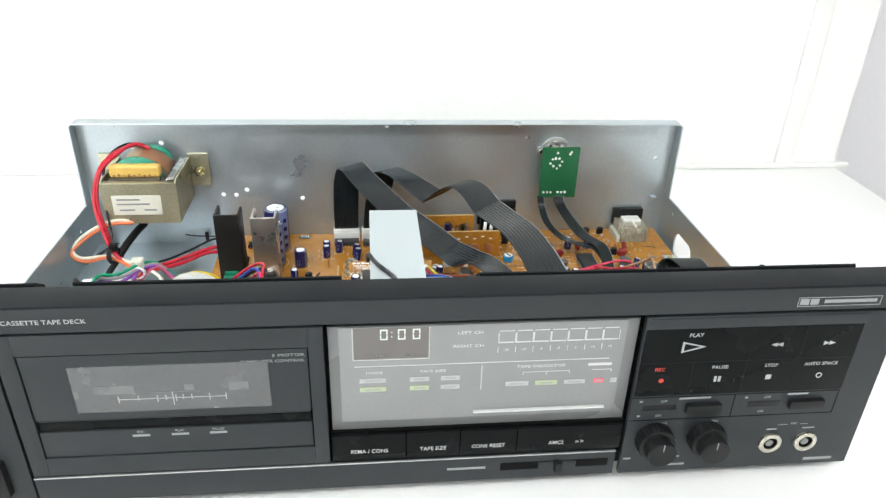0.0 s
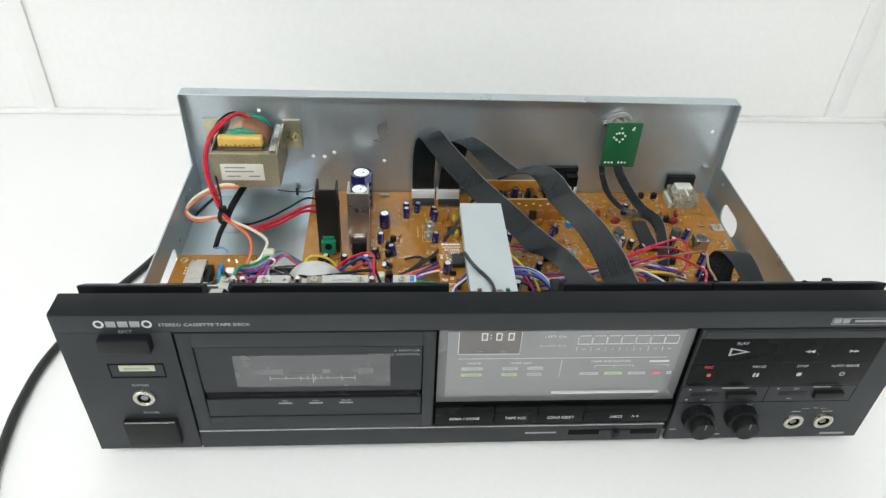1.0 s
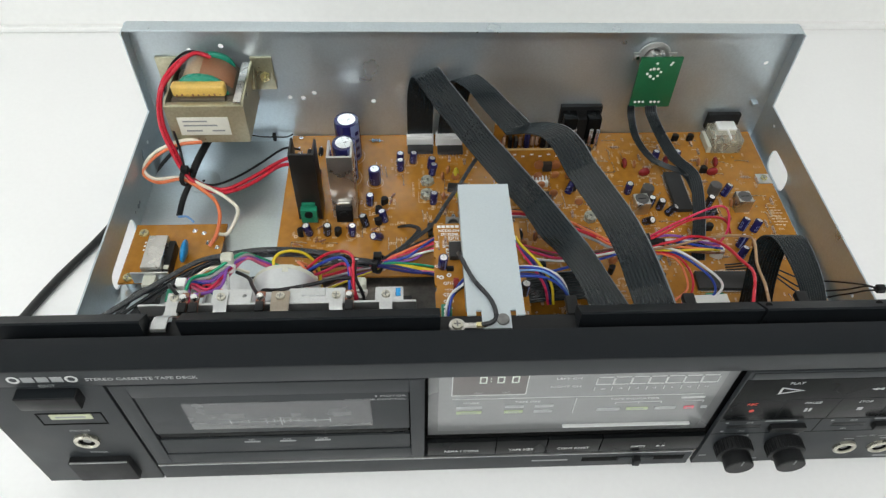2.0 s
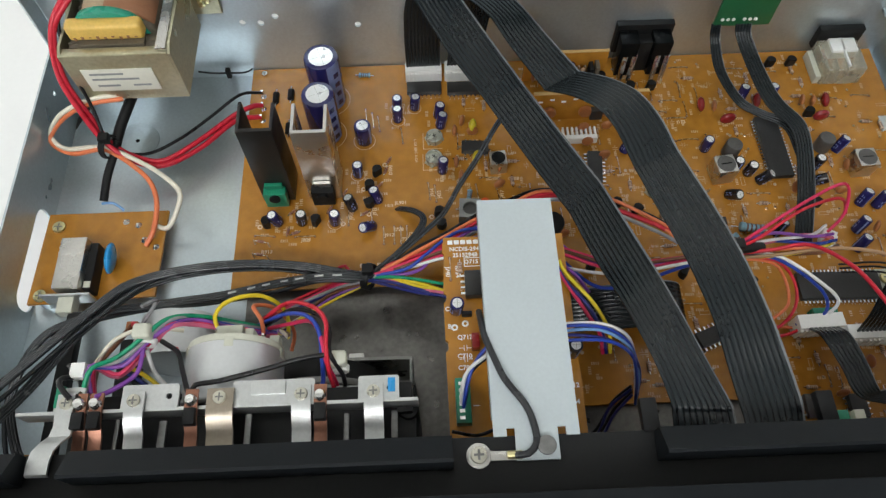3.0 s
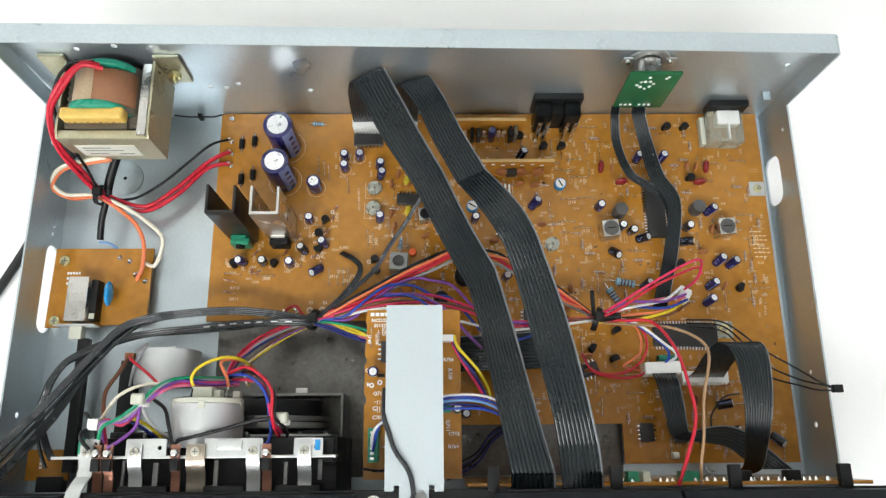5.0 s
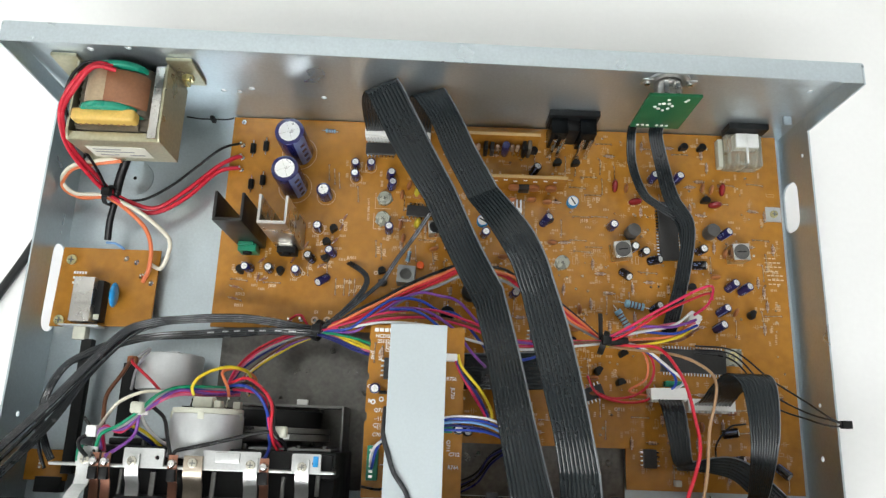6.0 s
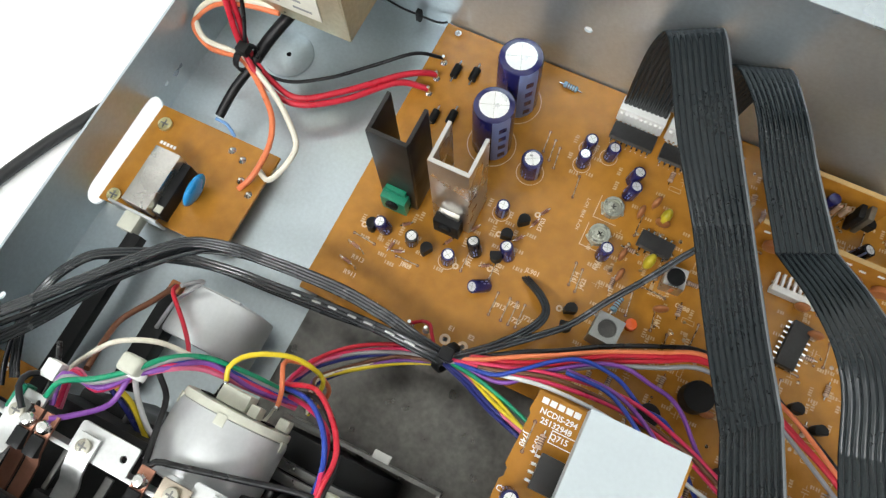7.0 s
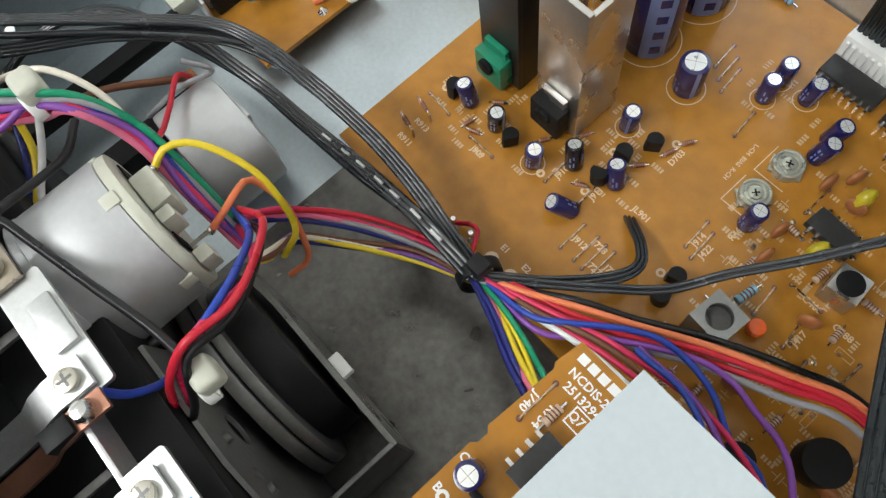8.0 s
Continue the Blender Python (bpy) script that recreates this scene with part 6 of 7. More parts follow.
part("insert", box(181, 194.6, 240, 248.8, 14, 24, 0.5), "white_plastic", rca, "white insert")
for x in (178.4, 183.4, 188.4, 193.4):
    part("rib", box(x, x + 0.5, 229.6, 238, BOARD_Z + 1, 19, 0.1), "clear_plastic", rca)
part("rib", box(187, 188, 230, 249, 22.4, 24, 0.2), "white_plastic", rca)
part("face", box(175.4, 199, 249.4, 253.4, 16, 29, 0.5), "black", rca, "black face plate")
part("side_flange", box(173, 176, 230, 248, BOARD_Z, 16, 0.4), "cream_plastic", rca)

# ---- boards and parts behind the right half of the front panel ----
ctrl = thing("control_circuit_board", (0.12, 0.038, 0.05), "circuit board standing behind the front controls", "circuit board")
part("board_sheet", box(22, 206, 34.4, 36.0, 12, 84, 0.2), ["pcb"], ctrl)
for k in range(34):
    x = 94 + 3.2 * k + rng.uniform(-0.6, 0.6)
    part("solder_joint", rod((x, 36.0, 80 + rng.uniform(-4, 3)), 0.9, 1.6, "y", 6, r2=0.3), "solder", ctrl)
for x, w, mt in ((104, 3.4, "cream_plastic"), (124, 8, "green_part"), (150, 5, "resin"), (98, 5, "green_part"), (172, 6, "resin")):
    part("component", box(x - w / 2, x + w / 2, 36.0, 40.5, 74, 81, 0.4), mt, ctrl)

# ---- flat cables ----
def creased(rows, folds, d=3.0):
    """Rows of a flat cable with a tight bend at each row of folds: a row d mm before and after it."""
    out = []
    for k, row in enumerate(rows):
        if k not in folds:
            out.append(row)
            continue
        for near in (rows[k - 1], None, rows[k + 1]):
            if near is None:
                out.append(row)
            else:
                out.append(tuple(tuple(Vector(p) + (Vector(q) - Vector(p)).normalized() * d) for p, q in zip(row, near)))
    return out


RIBBON_A = creased([((-41, 243.4, 17), (-23, 243.6, 17)),
                    ((-41, 244, 40), (-22.6, 246, 40)),
                    ((-40, 244.8, 58), (-21.4, 250, 60)),
                    ((-36.7, 244.1, 67.0), (-19.3, 252.1, 69.0)),
                    ((-29.2, 230.2, 65.0), (-10.4, 237.0, 66.0)),
                    ((-20, 213.5, 61.0), (-0.4, 218.5, 63.5)),
                    ((-3.6, 189.6, 53.5), (12.9, 196, 59.0)),
                    ((11.0, 158.6, 55.5), (27.0, 164.5, 62.0)),
                    ((25.6, 130.8, 56.0), (39.8, 141.6, 60.5)),
                    ((31.2, 106, 63.0), (47.2, 107, 72.5)),
                    ((34.4, 80.4, 80.0), (52.2, 79.6, 82.0)),
                    ((38, 58, 90.0), (57.4, 56, 86.0)),
                    ((40.6, 43.5, 91.4), (60.6, 42.5, 88.6)),
                    ((41, 39.4, 90), (61.2, 39.2, 88)),
                    ((41, 34.6, 88.4), (61.4, 34.6, 87.2)),
                    ((41, 29, 87), (61.4, 29, 86.6))], (6, 8))
RIBBON_B = creased([((-20, 243.4, 17), (-2, 243.6, 17)),
                    ((-18, 244.4, 38), (0, 246.6, 38)),
                    ((-14.6, 246, 56), (4, 250.6, 56)),
                    ((-10.9, 243.7, 64), (6.4, 248.8, 65.5)),
                    ((-1.5, 229, 68), (15.0, 232.0, 69)),
                    ((7, 209.6, 68.4), (23.4, 213.4, 71)),
                    ((19.8, 186.2, 66.4), (35.4, 191.6, 71.4)),
                    ((28.2, 170, 81.5), (43.8, 176, 84.5)),
                    ((34.8, 156.6, 90), (51.2, 163, 91.5)),
                    ((40.4, 147.4, 88.6), (57.2, 150.6, 92)),
                    ((46, 133.4, 84), (62.2, 136.8, 89.4)),
                    ((50.2, 113.5, 87.6), (68.2, 115, 91.6)),
                    ((54.8, 90.7, 92), (73.2, 90, 95.4)),
                    ((59.8, 70, 90.6), (77.6, 68, 94.6)),
                    ((63.2, 52, 86), (81, 53, 91)),
                    ((63.8, 42, 86.4), (82.2, 42, 90)),
                    ((64, 38.6, 86.6), (82.6, 38.6, 88.6)),
                    ((64, 34.6, 86.8), (82.6, 34.6, 87.4)),
                    ((64, 29, 86.6), (82.6, 29, 86.6))], (6, 10, 14))
RIBBON_C = [((149.3, 88.4, 19), (169.7, 88.4, 19)), ((147, 90, 36), (167, 92.5, 36)), ((146.4, 96.6, 55), (167, 98.6, 55)), ((149.6, 101, 66), (170.4, 101, 66)), ((154.5, 94.2, 70.5), (172.4, 93.5, 70)), ((158, 72, 68), (173.4, 71.8, 66)), ((159.4, 50.5, 60), (171.6, 50.4, 58)), ((160, 41.6, 54), (170.4, 41, 52)), ((160, 38.0, 44), (170.4, 38.0, 42))]
for nm, rows, cores, lab in (("ribbon_cable", RIBBON_A, 10, "wide black ribbon cable arching from rear connector to front"), ("ribbon_cable", RIBBON_B, 10, "wide black ribbon cable with a second hump"), ("ribbon_cable", RIBBON_C, 11, "black ribbon cable folded over behind the front panel"),
                             ("ribbon_cable", [((129, 90.8, 19), (143, 90.6, 19)), ((128.6, 83.7, 28), (141.7, 83.5, 28)), ((129.9, 69.5, 33), (141.3, 70.8, 33)), ((131.4, 57, 35), (141.3, 59.8, 35)), ((140, 54, 33), (144, 59, 33)), ((153.4, 52.4, 31), (153.6, 61, 31)), ((161.1, 50, 36), (162.6, 61.5, 36)), ((166.4, 44, 42), (171.3, 56.7, 42)), ((170.1, 40, 49), (187, 40, 49))], 7, "black ribbon cable twisting to the front"),
                             ("ribbon_cable", [((110.7, 241, 45), (115.9, 241, 45)), ((111.4, 237, 38), (116.8, 237, 38)), ((113.4, 223.2, 31), (119, 223.1, 31)), ((120.6, 205.3, 28), (125.1, 208.6, 28)), ((131, 197.6, 26.5), (133.6, 202, 26.5)), ((141, 189.5, 27), (145.8, 193.5, 27)), ((144, 175, 25), (149, 176, 25))], 4, "narrow dark ribbon cable from the green board"),
                             ("ribbon_cable", [((122.6, 241, 45), (131, 241, 45)), ((123.6, 236.6, 40), (132, 236.6, 40)), ((128.8, 220.8, 33), (137.4, 222.5, 33)), ((133.9, 202.5, 30), (143, 205.3, 30)), ((143, 186.4, 29), (151.6, 188.9, 29)), ((140, 160, 26), (149, 161.6, 26)), ((134.5, 135.3, 20), (143.4, 135.2, 20)), ((134, 128, 14), (143, 128, 14))], 6, "narrow dark ribbon cable from the green board"),
                             ("ribbon_cable", [((20, 92, 13), (20, 111, 13)), ((23.6, 92, 20), (23.6, 112, 20)), ((36, 92, 23), (36, 112, 23)), ((50, 92, 24), (50, 113, 24)), ((66, 93, 24), (66, 114, 24)), ((76, 94, 21), (76, 114, 21)), ((79, 95, 13), (79, 113, 13))], 11, "black ribbon cable lying low beside the display board")):
    cable = thing(nm, tuple(Vector(rows[0][0]) * MM), lab, "ribbon cable", "ribbon cables")
    ribbon_cable("flat_wire", rows, cores, cable, "")

# ---- wires ----
wire_loom = None


def loom(name, at, label):
    global wire_loom
    wire_loom = thing(name, tuple(v * MM for v in at), label, "wires")


def wire(colour, r, pts, sag=0.45):
    me_label = {"blackgloss": "glossy black"}.get(colour, colour)
    pts = [pts[0], *[tuple(c + rng.gauss(0, sag) for c in q) for q in pts[1:-1]], pts[-1]]
    return part("wire", tube(pts, r, 8, 2.0), "wire_" + colour, wire_loom, me_label + " insulated wire", 80)


def flat_cable(pts, width, cores, lift=0.0):
    """A flat black cable along pts, lying level but for a tilt of lift mm."""
    rows = []
    for k, q in enumerate(pts):
        a, b = Vector(pts[max(k - 1, 0)]), Vector(pts[min(k + 1, len(pts) - 1)])
        side = Vector((a.y - b.y, b.x - a.x, 0)).normalized() * width / 2
        rows.append((tuple(Vector(q) + side + Vector((0, 0, lift))), tuple(Vector(q) - side - Vector((0, 0, lift)))))
    return ribbon_cable("flat_cable", rows, cores, wire_loom, "flat glossy black cable", 1.5, False)


loom('transformer_leads', (-184, 193, 29), 'red, black, white and orange transformer leads tied together')
wire('red', 1.3, [(-165.9, 244.9, 84.0), (-174.7, 244.8, 87.0), (-185.8, 233.8, 84.0), (-193.8, 221.5, 76.0), (-195.5, 209.3, 60.0), (-189.7, 200.2, 42.0), (-183.8, 193.0, 30.0), (-173.2, 187.6, 24.0), (-160.0, 187.0, 20.0), (-143.9, 197.7, 18.0), (-127.8, 214.0, 17.0), (-116.0, 218.5, 14.0)])
wire('red', 1.3, [(-164.1, 243.0, 84.0), (-173.4, 242.3, 87.0), (-183.6, 232.3, 84.0), (-193.0, 220.9, 74.0), (-194.1, 209.6, 58.0), (-188.1, 200.4, 40.0), (-183.6, 194.7, 28.0), (-172.5, 190.4, 22.0), (-159.4, 189.2, 20.6), (-144.5, 199.9, 19.6), (-128.6, 215.6, 18.6), (-120.6, 223.4, 17), (-116.1, 225.8, 14.0)])
wire('black', 0.80, [(-168.5, 246.2, 85.0), (-179.0, 244.6, 87.0), (-187.8, 233.7, 84.0), (-190.3, 221.7, 76.0), (-190.7, 212.8, 60.0), (-186.5, 203.7, 42.0), (-182.3, 193.4, 29.0), (-169.3, 194.6, 20.0), (-154.7, 203.6, 18.0), (-139.2, 216.3, 19.0), (-125.1, 227.3, 20.0), (-116.6, 234.2, 14.0)])
wire('cream', 1.2, [(-170.0, 211.0, 44.0), (-185.9, 207.9, 46.0), (-204.7, 207.0, 36.0), (-213.0, 200.4, 28.0), (-205.9, 194.6, 26.0), (-192.3, 193.7, 27.0), (-183.0, 192.4, 27.0), (-169.3, 186.1, 25.0), (-157.4, 179.0, 24.0), (-149.4, 169.5, 23.0), (-148.9, 160.3, 20.0), (-154.5, 155.4, 16.0), (-160.7, 156.6, 13.0)])
wire('orange', 1.2, [(-172.8, 208.5, 44.0), (-188.2, 206.2, 44.0), (-205.4, 205.4, 34.0), (-212.4, 198.4, 26.0), (-203.3, 192.6, 24.0), (-189.2, 191.8, 26.0), (-182.6, 191.0, 26.0), (-172.1, 184.2, 24.0), (-163.2, 176.0, 22.0), (-159.2, 164.9, 20.0), (-160.5, 152.3, 17.0), (-164.5, 146.4, 13.0)])
wire('black', 2.00, [(-182.4, 190.7, 24.0), (-184.6, 180.9, 20.0), (-187.0, 170.0, 16.0)])
wire('black', 2.60, [(-171.5, 226, 35), (-174.5, 216, 33), (-178.4, 204, 29), (-182, 193, 25)])
wire('lightblue', 0.70, [(-186.9, 168.1, 17.0), (-180.8, 167.3, 18.0), (-176.8, 164.9, 15.0)])
wire('black', 0.5, [(-152, 250.6, 13.2), (-144, 250.4, 11.8), (-136, 250.2, 11.6), (-128, 250.4, 12.0), (-123, 250.6, 14)])
part('clip', box(-137.4, -135, 248.8, 251.4, 8.8, 15, 0.4), 'resin', wire_loom, 'small dark wire clip')
loom('black_cable_bundle', (-59, 120, 25), 'bundle of flat glossy black cables')
flat_cable([(-60.1, 120.6, 25.0), (-70, 121.6, 27), (-84, 123.6, 30), (-100, 124.4, 33), (-115, 123.4, 36), (-130, 122, 37), (-146, 120.2, 35.5), (-160, 114.4, 37), (-171.4, 98, 44), (-185.5, 75.1, 53.0), (-202.5, 54.4, 57.0), (-215.6, 38.3, 58.0)], 4.6, 4, 1.0)
wire('blackgloss', 1.0, [(-60.4, 120.2, 23.6), (-84.0, 124.4, 27.6), (-104, 125.2, 30.6), (-130, 122.8, 34), (-150, 118.0, 33.4), (-170.2, 94.2, 42.0), (-184.2, 71.7, 50.0), (-200.9, 51.2, 54.0), (-214.8, 35.1, 54.0)])
flat_cable([(-60.0, 120.2, 23.4), (-84, 124, 26), (-100, 125.4, 28.4), (-115, 124.6, 31), (-130, 123, 32), (-146, 120.4, 31), (-160, 112.6, 33), (-173.3, 91.6, 42.0), (-184.1, 68.5, 48.0), (-198.1, 47.9, 52.0), (-212.7, 31.7, 52.0)], 4.2, 4, -0.6)
flat_cable([(-59.0, 118.6, 28.0), (-70, 118.4, 31), (-80, 118.6, 30.6), (-92, 118.6, 27.6), (-104, 118.6, 23.6), (-118, 118.0, 19), (-131, 117.0, 17), (-145, 116.0, 16), (-157, 114.0, 17), (-170, 110.4, 22), (-182, 103.0, 29), (-190, 95.4, 34), (-195.8, 82.9, 35.0), (-200.2, 68.5, 30.0), (-198.4, 54.2, 24.0), (-195.2, 47.0, 22.0)], 4.2, 3, 0.5)
wire('blackgloss', 1.0, [(-59.9, 118.8, 23.0), (-80, 118.0, 26.0), (-104, 117.8, 19.6), (-131, 115.8, 14), (-157, 112.6, 15), (-180, 101.6, 27.0), (-193.6, 92.1, 33.0), (-200.0, 78.0, 31.0), (-203.7, 65.5, 27.0), (-201.9, 51.1, 22.0), (-199.1, 42.5, 20.0)])
flat_cable([(-59.4, 119.6, 26.4), (-53.6, 124.4, 25.4), (-46, 131.4, 24.6), (-38.8, 140.2, 23.4), (-34.8, 147.6, 22), (-35.0, 153.0, 19.6), (-38.8, 157.4, 17), (-43.6, 160.8, 13.4), (-47.2, 163.4, 9.8)], 3.2, 3, 0.6)
flat_cable([(-59.1, 118.8, 27.6), (-46.4, 129.8, 26.4), (-34.4, 140.3, 27.0), (-25.1, 149.2, 28.4), (-17.4, 160.4, 33.6), (-8.6, 171.8, 38.6), (-0.8, 183.0, 44.0), (5, 190, 48)], 2.3, 2, 0.5)
loom('main_wire_loom', (20, 140, 26), 'multicoloured wire loom running under the ribbon cables')
wire('red', 0.85, [(-61.6, 119.8, 24.0), (-48.3, 124.4, 26.4), (-36.6, 129.4, 26.9), (-24.6, 136.0, 26.9), (-9.9, 144.4, 26.9), (7.3, 152.4, 26.9), (20.4, 157.9, 26.9), (41.0, 155.8, 26.9), (51.8, 150.6, 26.9), (70.4, 140.4, 26.9), (82.4, 131.4, 26.9), (95.0, 119.4, 38.0)])
wire('orange', 0.85, [(-61.1, 119.4, 25.0), (-48.0, 125.2, 27.2), (-37.0, 131.0, 27.7), (-25.0, 137.6, 27.7), (-10.3, 146.0, 27.7), (6.9, 154.0, 27.7), (20.0, 159.5, 27.7), (40.6, 157.4, 27.7), (51.4, 152.2, 27.7), (70.0, 142.0, 27.7), (82.0, 133.0, 27.7), (95.0, 119.6, 38.0)])
wire('red', 0.85, [(-60.6, 119.0, 26.0), (-48.6, 123.8, 26.0), (-36.3, 128.2, 26.5), (-24.3, 134.8, 26.5), (-9.6, 143.2, 26.5), (7.6, 151.2, 26.5), (20.7, 156.7, 26.5), (41.3, 154.6, 26.5), (52.1, 149.4, 26.5), (70.7, 139.2, 26.5), (82.7, 130.2, 26.5), (95.0, 119.2, 38.0)])
wire('grey', 0.85, [(-61.0, 118.5, 27.0), (-49.0, 122.7, 26.2), (-35.8, 126.0, 26.7), (-23.8, 132.6, 26.7), (-9.1, 141.0, 26.7), (8.2, 149.0, 26.7), (21.2, 154.5, 26.7), (41.9, 152.4, 26.7), (52.6, 147.2, 26.7), (71.2, 137.0, 26.7), (83.2, 128.0, 26.7), (95.0, 118.8, 38.0)])
wire('white', 0.75, [(-59, 120, 24), (-42, 121.7, 28), (-22, 125.6, 31), (2, 124.1, 32), (24, 118.3, 33), (48, 113.6, 34), (74, 115.1, 37), (95, 117.1, 41)])
wire('purple', 0.80, [(-59.0, 120.0, 26.0), (-39.3, 120.5, 29.0), (-27.6, 129.1, 29.0), (-12.8, 139.4, 29.0), (-2.6, 142.8, 29.0), (6.4, 141.6, 29.0), (17.6, 138.4, 29.0), (33.4, 124.0, 29.0), (50.0, 117.0, 35.0), (74.0, 117.0, 35.0), (95.0, 117.5, 41.0)])
wire('blue', 0.80, [(-59.0, 120.0, 26.0), (-43.0, 120.4, 29.6), (-35.8, 126.3, 29.6), (-25.0, 133.9, 29.6), (-15.4, 138.5, 29.6), (-3.4, 138.2, 29.6), (6.4, 134.4, 29.6), (18.0, 129.9, 29.6), (37.0, 110.4, 29.6), (52.0, 107.0, 35.6), (74.0, 114.0, 35.6), (95.0, 117.5, 41.0)])
wire('crimson', 0.75, [(-59, 120, 27), (-42, 123.0, 28), (-22, 128.3, 31), (2, 128.4, 33), (24, 123.1, 33), (48, 116.3, 34), (74, 116.7, 37), (95, 117.7, 41)])
wire('brown', 0.75, [(-59, 120, 24), (-42, 123.5, 29), (-22, 129.2, 32), (2, 129.9, 32), (24, 124.7, 33), (48, 117.2, 34), (74, 117.3, 37), (95, 117.9, 41)])
wire('black', 0.85, [(-61.5, 119.9, 25.0), (-47.5, 126.4, 26.0), (-37.6, 133.4, 26.5), (-25.6, 140.0, 26.5), (-10.9, 148.4, 26.5), (6.3, 156.4, 26.5), (19.4, 161.9, 26.5), (40.0, 159.8, 26.5), (50.8, 154.6, 26.5), (69.4, 144.4, 26.5), (81.4, 135.4, 26.5), (95.0, 120.0, 38.0)])
wire('crimson', 0.75, [(-59, 120, 26), (-42, 124.4, 28), (-22, 131.0, 31), (2, 132.8, 32), (24, 128.0, 33), (48, 119.0, 34), (74, 118.4, 37), (95, 118.2, 41)])
wire('yellow', 0.75, [(-60, 119.4, 24), (-49, 118.0, 27), (-38, 114.6, 29), (-26, 110.4, 31), (-10, 105.0, 31), (6, 101.0, 28)])
wire('yellow', 0.75, [(-60, 119.1, 25), (-49, 117.2, 27), (-38, 113.3, 29), (-26, 109.0, 31), (-10, 103.6, 31), (6, 99.6, 28)])
wire('navy', 0.75, [(-60, 118.7, 26), (-49, 116.0, 27), (-38, 111.5, 29), (-26, 107.0, 31), (-10, 101.6, 31), (6, 97.6, 28)])
wire('pink', 0.75, [(-60, 118.9, 24), (-49, 116.6, 27), (-38, 112.4, 29), (-26, 108.0, 31), (-10, 102.6, 31), (6, 98.6, 28)])
wire('green', 0.75, [(-60, 119.7, 25), (-49, 119.0, 27), (-38, 116.0, 29), (-26, 112.0, 31), (-10, 106.6, 31), (6, 102.6, 28)])
wire('navy', 0.75, [(-60, 118.5, 26), (-49, 115.4, 27), (-38, 110.6, 29), (-26, 106.0, 31), (-10, 100.6, 31), (6, 96.6, 28)])
loom('connector_harness', (95, 117, 41), 'coloured wires fanning out from a black tie to connectors')
wire('pink', 0.75, [(93.9, 118.1, 42.0), (111.3, 123.5, 38.0), (132.4, 131.1, 30.0), (151.7, 133.3, 20.0)])
wire('purple', 0.75, [(93.6, 119.2, 43.0), (113.9, 127.0, 40.0), (135.4, 128.7, 30.0), (152.4, 135.3, 20.0)])
wire('white', 0.75, [(93.4, 118.4, 44.0), (114.4, 124.3, 38.0), (135.5, 130.2, 30.0), (150.4, 139.8, 20.0)])
wire('yellow', 0.75, [(94.3, 116.0, 40.0), (114.7, 117.2, 36.0), (136.7, 122.5, 30.0), (150.9, 130.7, 20.0)])
wire('blue', 0.75, [(94.3, 119.0, 40.0), (114.9, 125.2, 36.0), (136.8, 125.0, 30.0), (152.9, 132.1, 20.0)])
wire('orange', 0.75, [(94.1, 117.7, 41.0), (114.8, 120.9, 36.0), (135.1, 123.1, 30.0), (150.4, 133.3, 20.0)])
wire('brown', 0.75, [(94.5, 117.3, 39.0), (118.4, 120.1, 34.0), (138.9, 122.2, 28.0), (154.1, 130.5, 18.0)])
wire('crimson', 0.75, [(93.4, 117.8, 44.0), (106.2, 123.7, 46.0), (128.3, 138.4, 44.0), (148.5, 148.6, 40.0), (158.4, 151.3, 32.0), (159.5, 143.6, 22.0), (152.4, 138.2, 14.0)])
wire('red', 0.75, [(93.4, 117.2, 44.0), (104.6, 121.6, 46.0), (125.1, 133.8, 44.0), (145.0, 144.3, 36.0), (158.4, 149.3, 26.0), (164.3, 148.2, 16.0)])
wire('red', 0.85, [(94.9, 117.2, 40.0), (108.9, 116.4, 46.0), (121.1, 112.9, 54.0), (128.5, 98.1, 64.0), (130.0, 78.9, 74.0), (128.4, 63.6, 82.0), (120.7, 45.4, 88.0), (116.5, 34.5, 86.0)])
wire('tan', 0.75, [(95.3, 116.3, 38.0), (109.3, 113.7, 44.0), (128.9, 109.5, 56.0), (140.6, 102.5, 66.0), (141.8, 92.6, 72.0), (135.2, 73.9, 78.0), (130.3, 56.3, 84.0), (127.1, 44.5, 88.0), (126.8, 34.9, 86.0)])
wire('blue', 0.75, [(95.4, 118.1, 38.0), (114.6, 116.0, 36.0), (131.3, 107.0, 30.0), (139.2, 101.1, 24.0), (135.9, 95.8, 19.0), (125.4, 93.1, 17.0)])
wire('white', 0.75, [(94.9, 118.4, 40.0), (115.6, 116.4, 38.0), (133.7, 106.3, 32.0), (141.3, 100.5, 25.0), (137.4, 94.6, 19.0), (126.0, 92.5, 17.0)])
wire('red', 0.70, [(95.8, 117.8, 36.0), (115.8, 117.2, 32.0), (125.0, 110.2, 26.0), (124.8, 99.9, 20.0), (117.8, 91.6, 16.0), (103.8, 90.0, 15.0), (94.5, 94.6, 15.0)])
wire('orange', 0.70, [(95.8, 117.2, 36.0), (114.5, 116.6, 31.0), (122.8, 110.3, 24.0), (122.6, 101.5, 19.0), (114.7, 94.6, 16.0), (124.4, 92.6, 15.0)])
wire('red', 0.70, [(90.4, 101.8, 20.0), (97.2, 93.0, 17.0), (109.8, 88.3, 16.0), (122.4, 90.0, 16.0), (128.8, 92.7, 16.0)])
wire('orange', 0.75, [(72.4, 139.6, 26.0), (79.8, 131.6, 28.0), (88.3, 125.1, 32.0), (95.3, 120.2, 36.0)])
part('sleeve', tube([(96, 117.6, 43.4), (101, 118.2, 43.6), (107, 118.4, 42.8)], 2.3, 12, 1.5), 'black', wire_loom, 'short black sleeve')
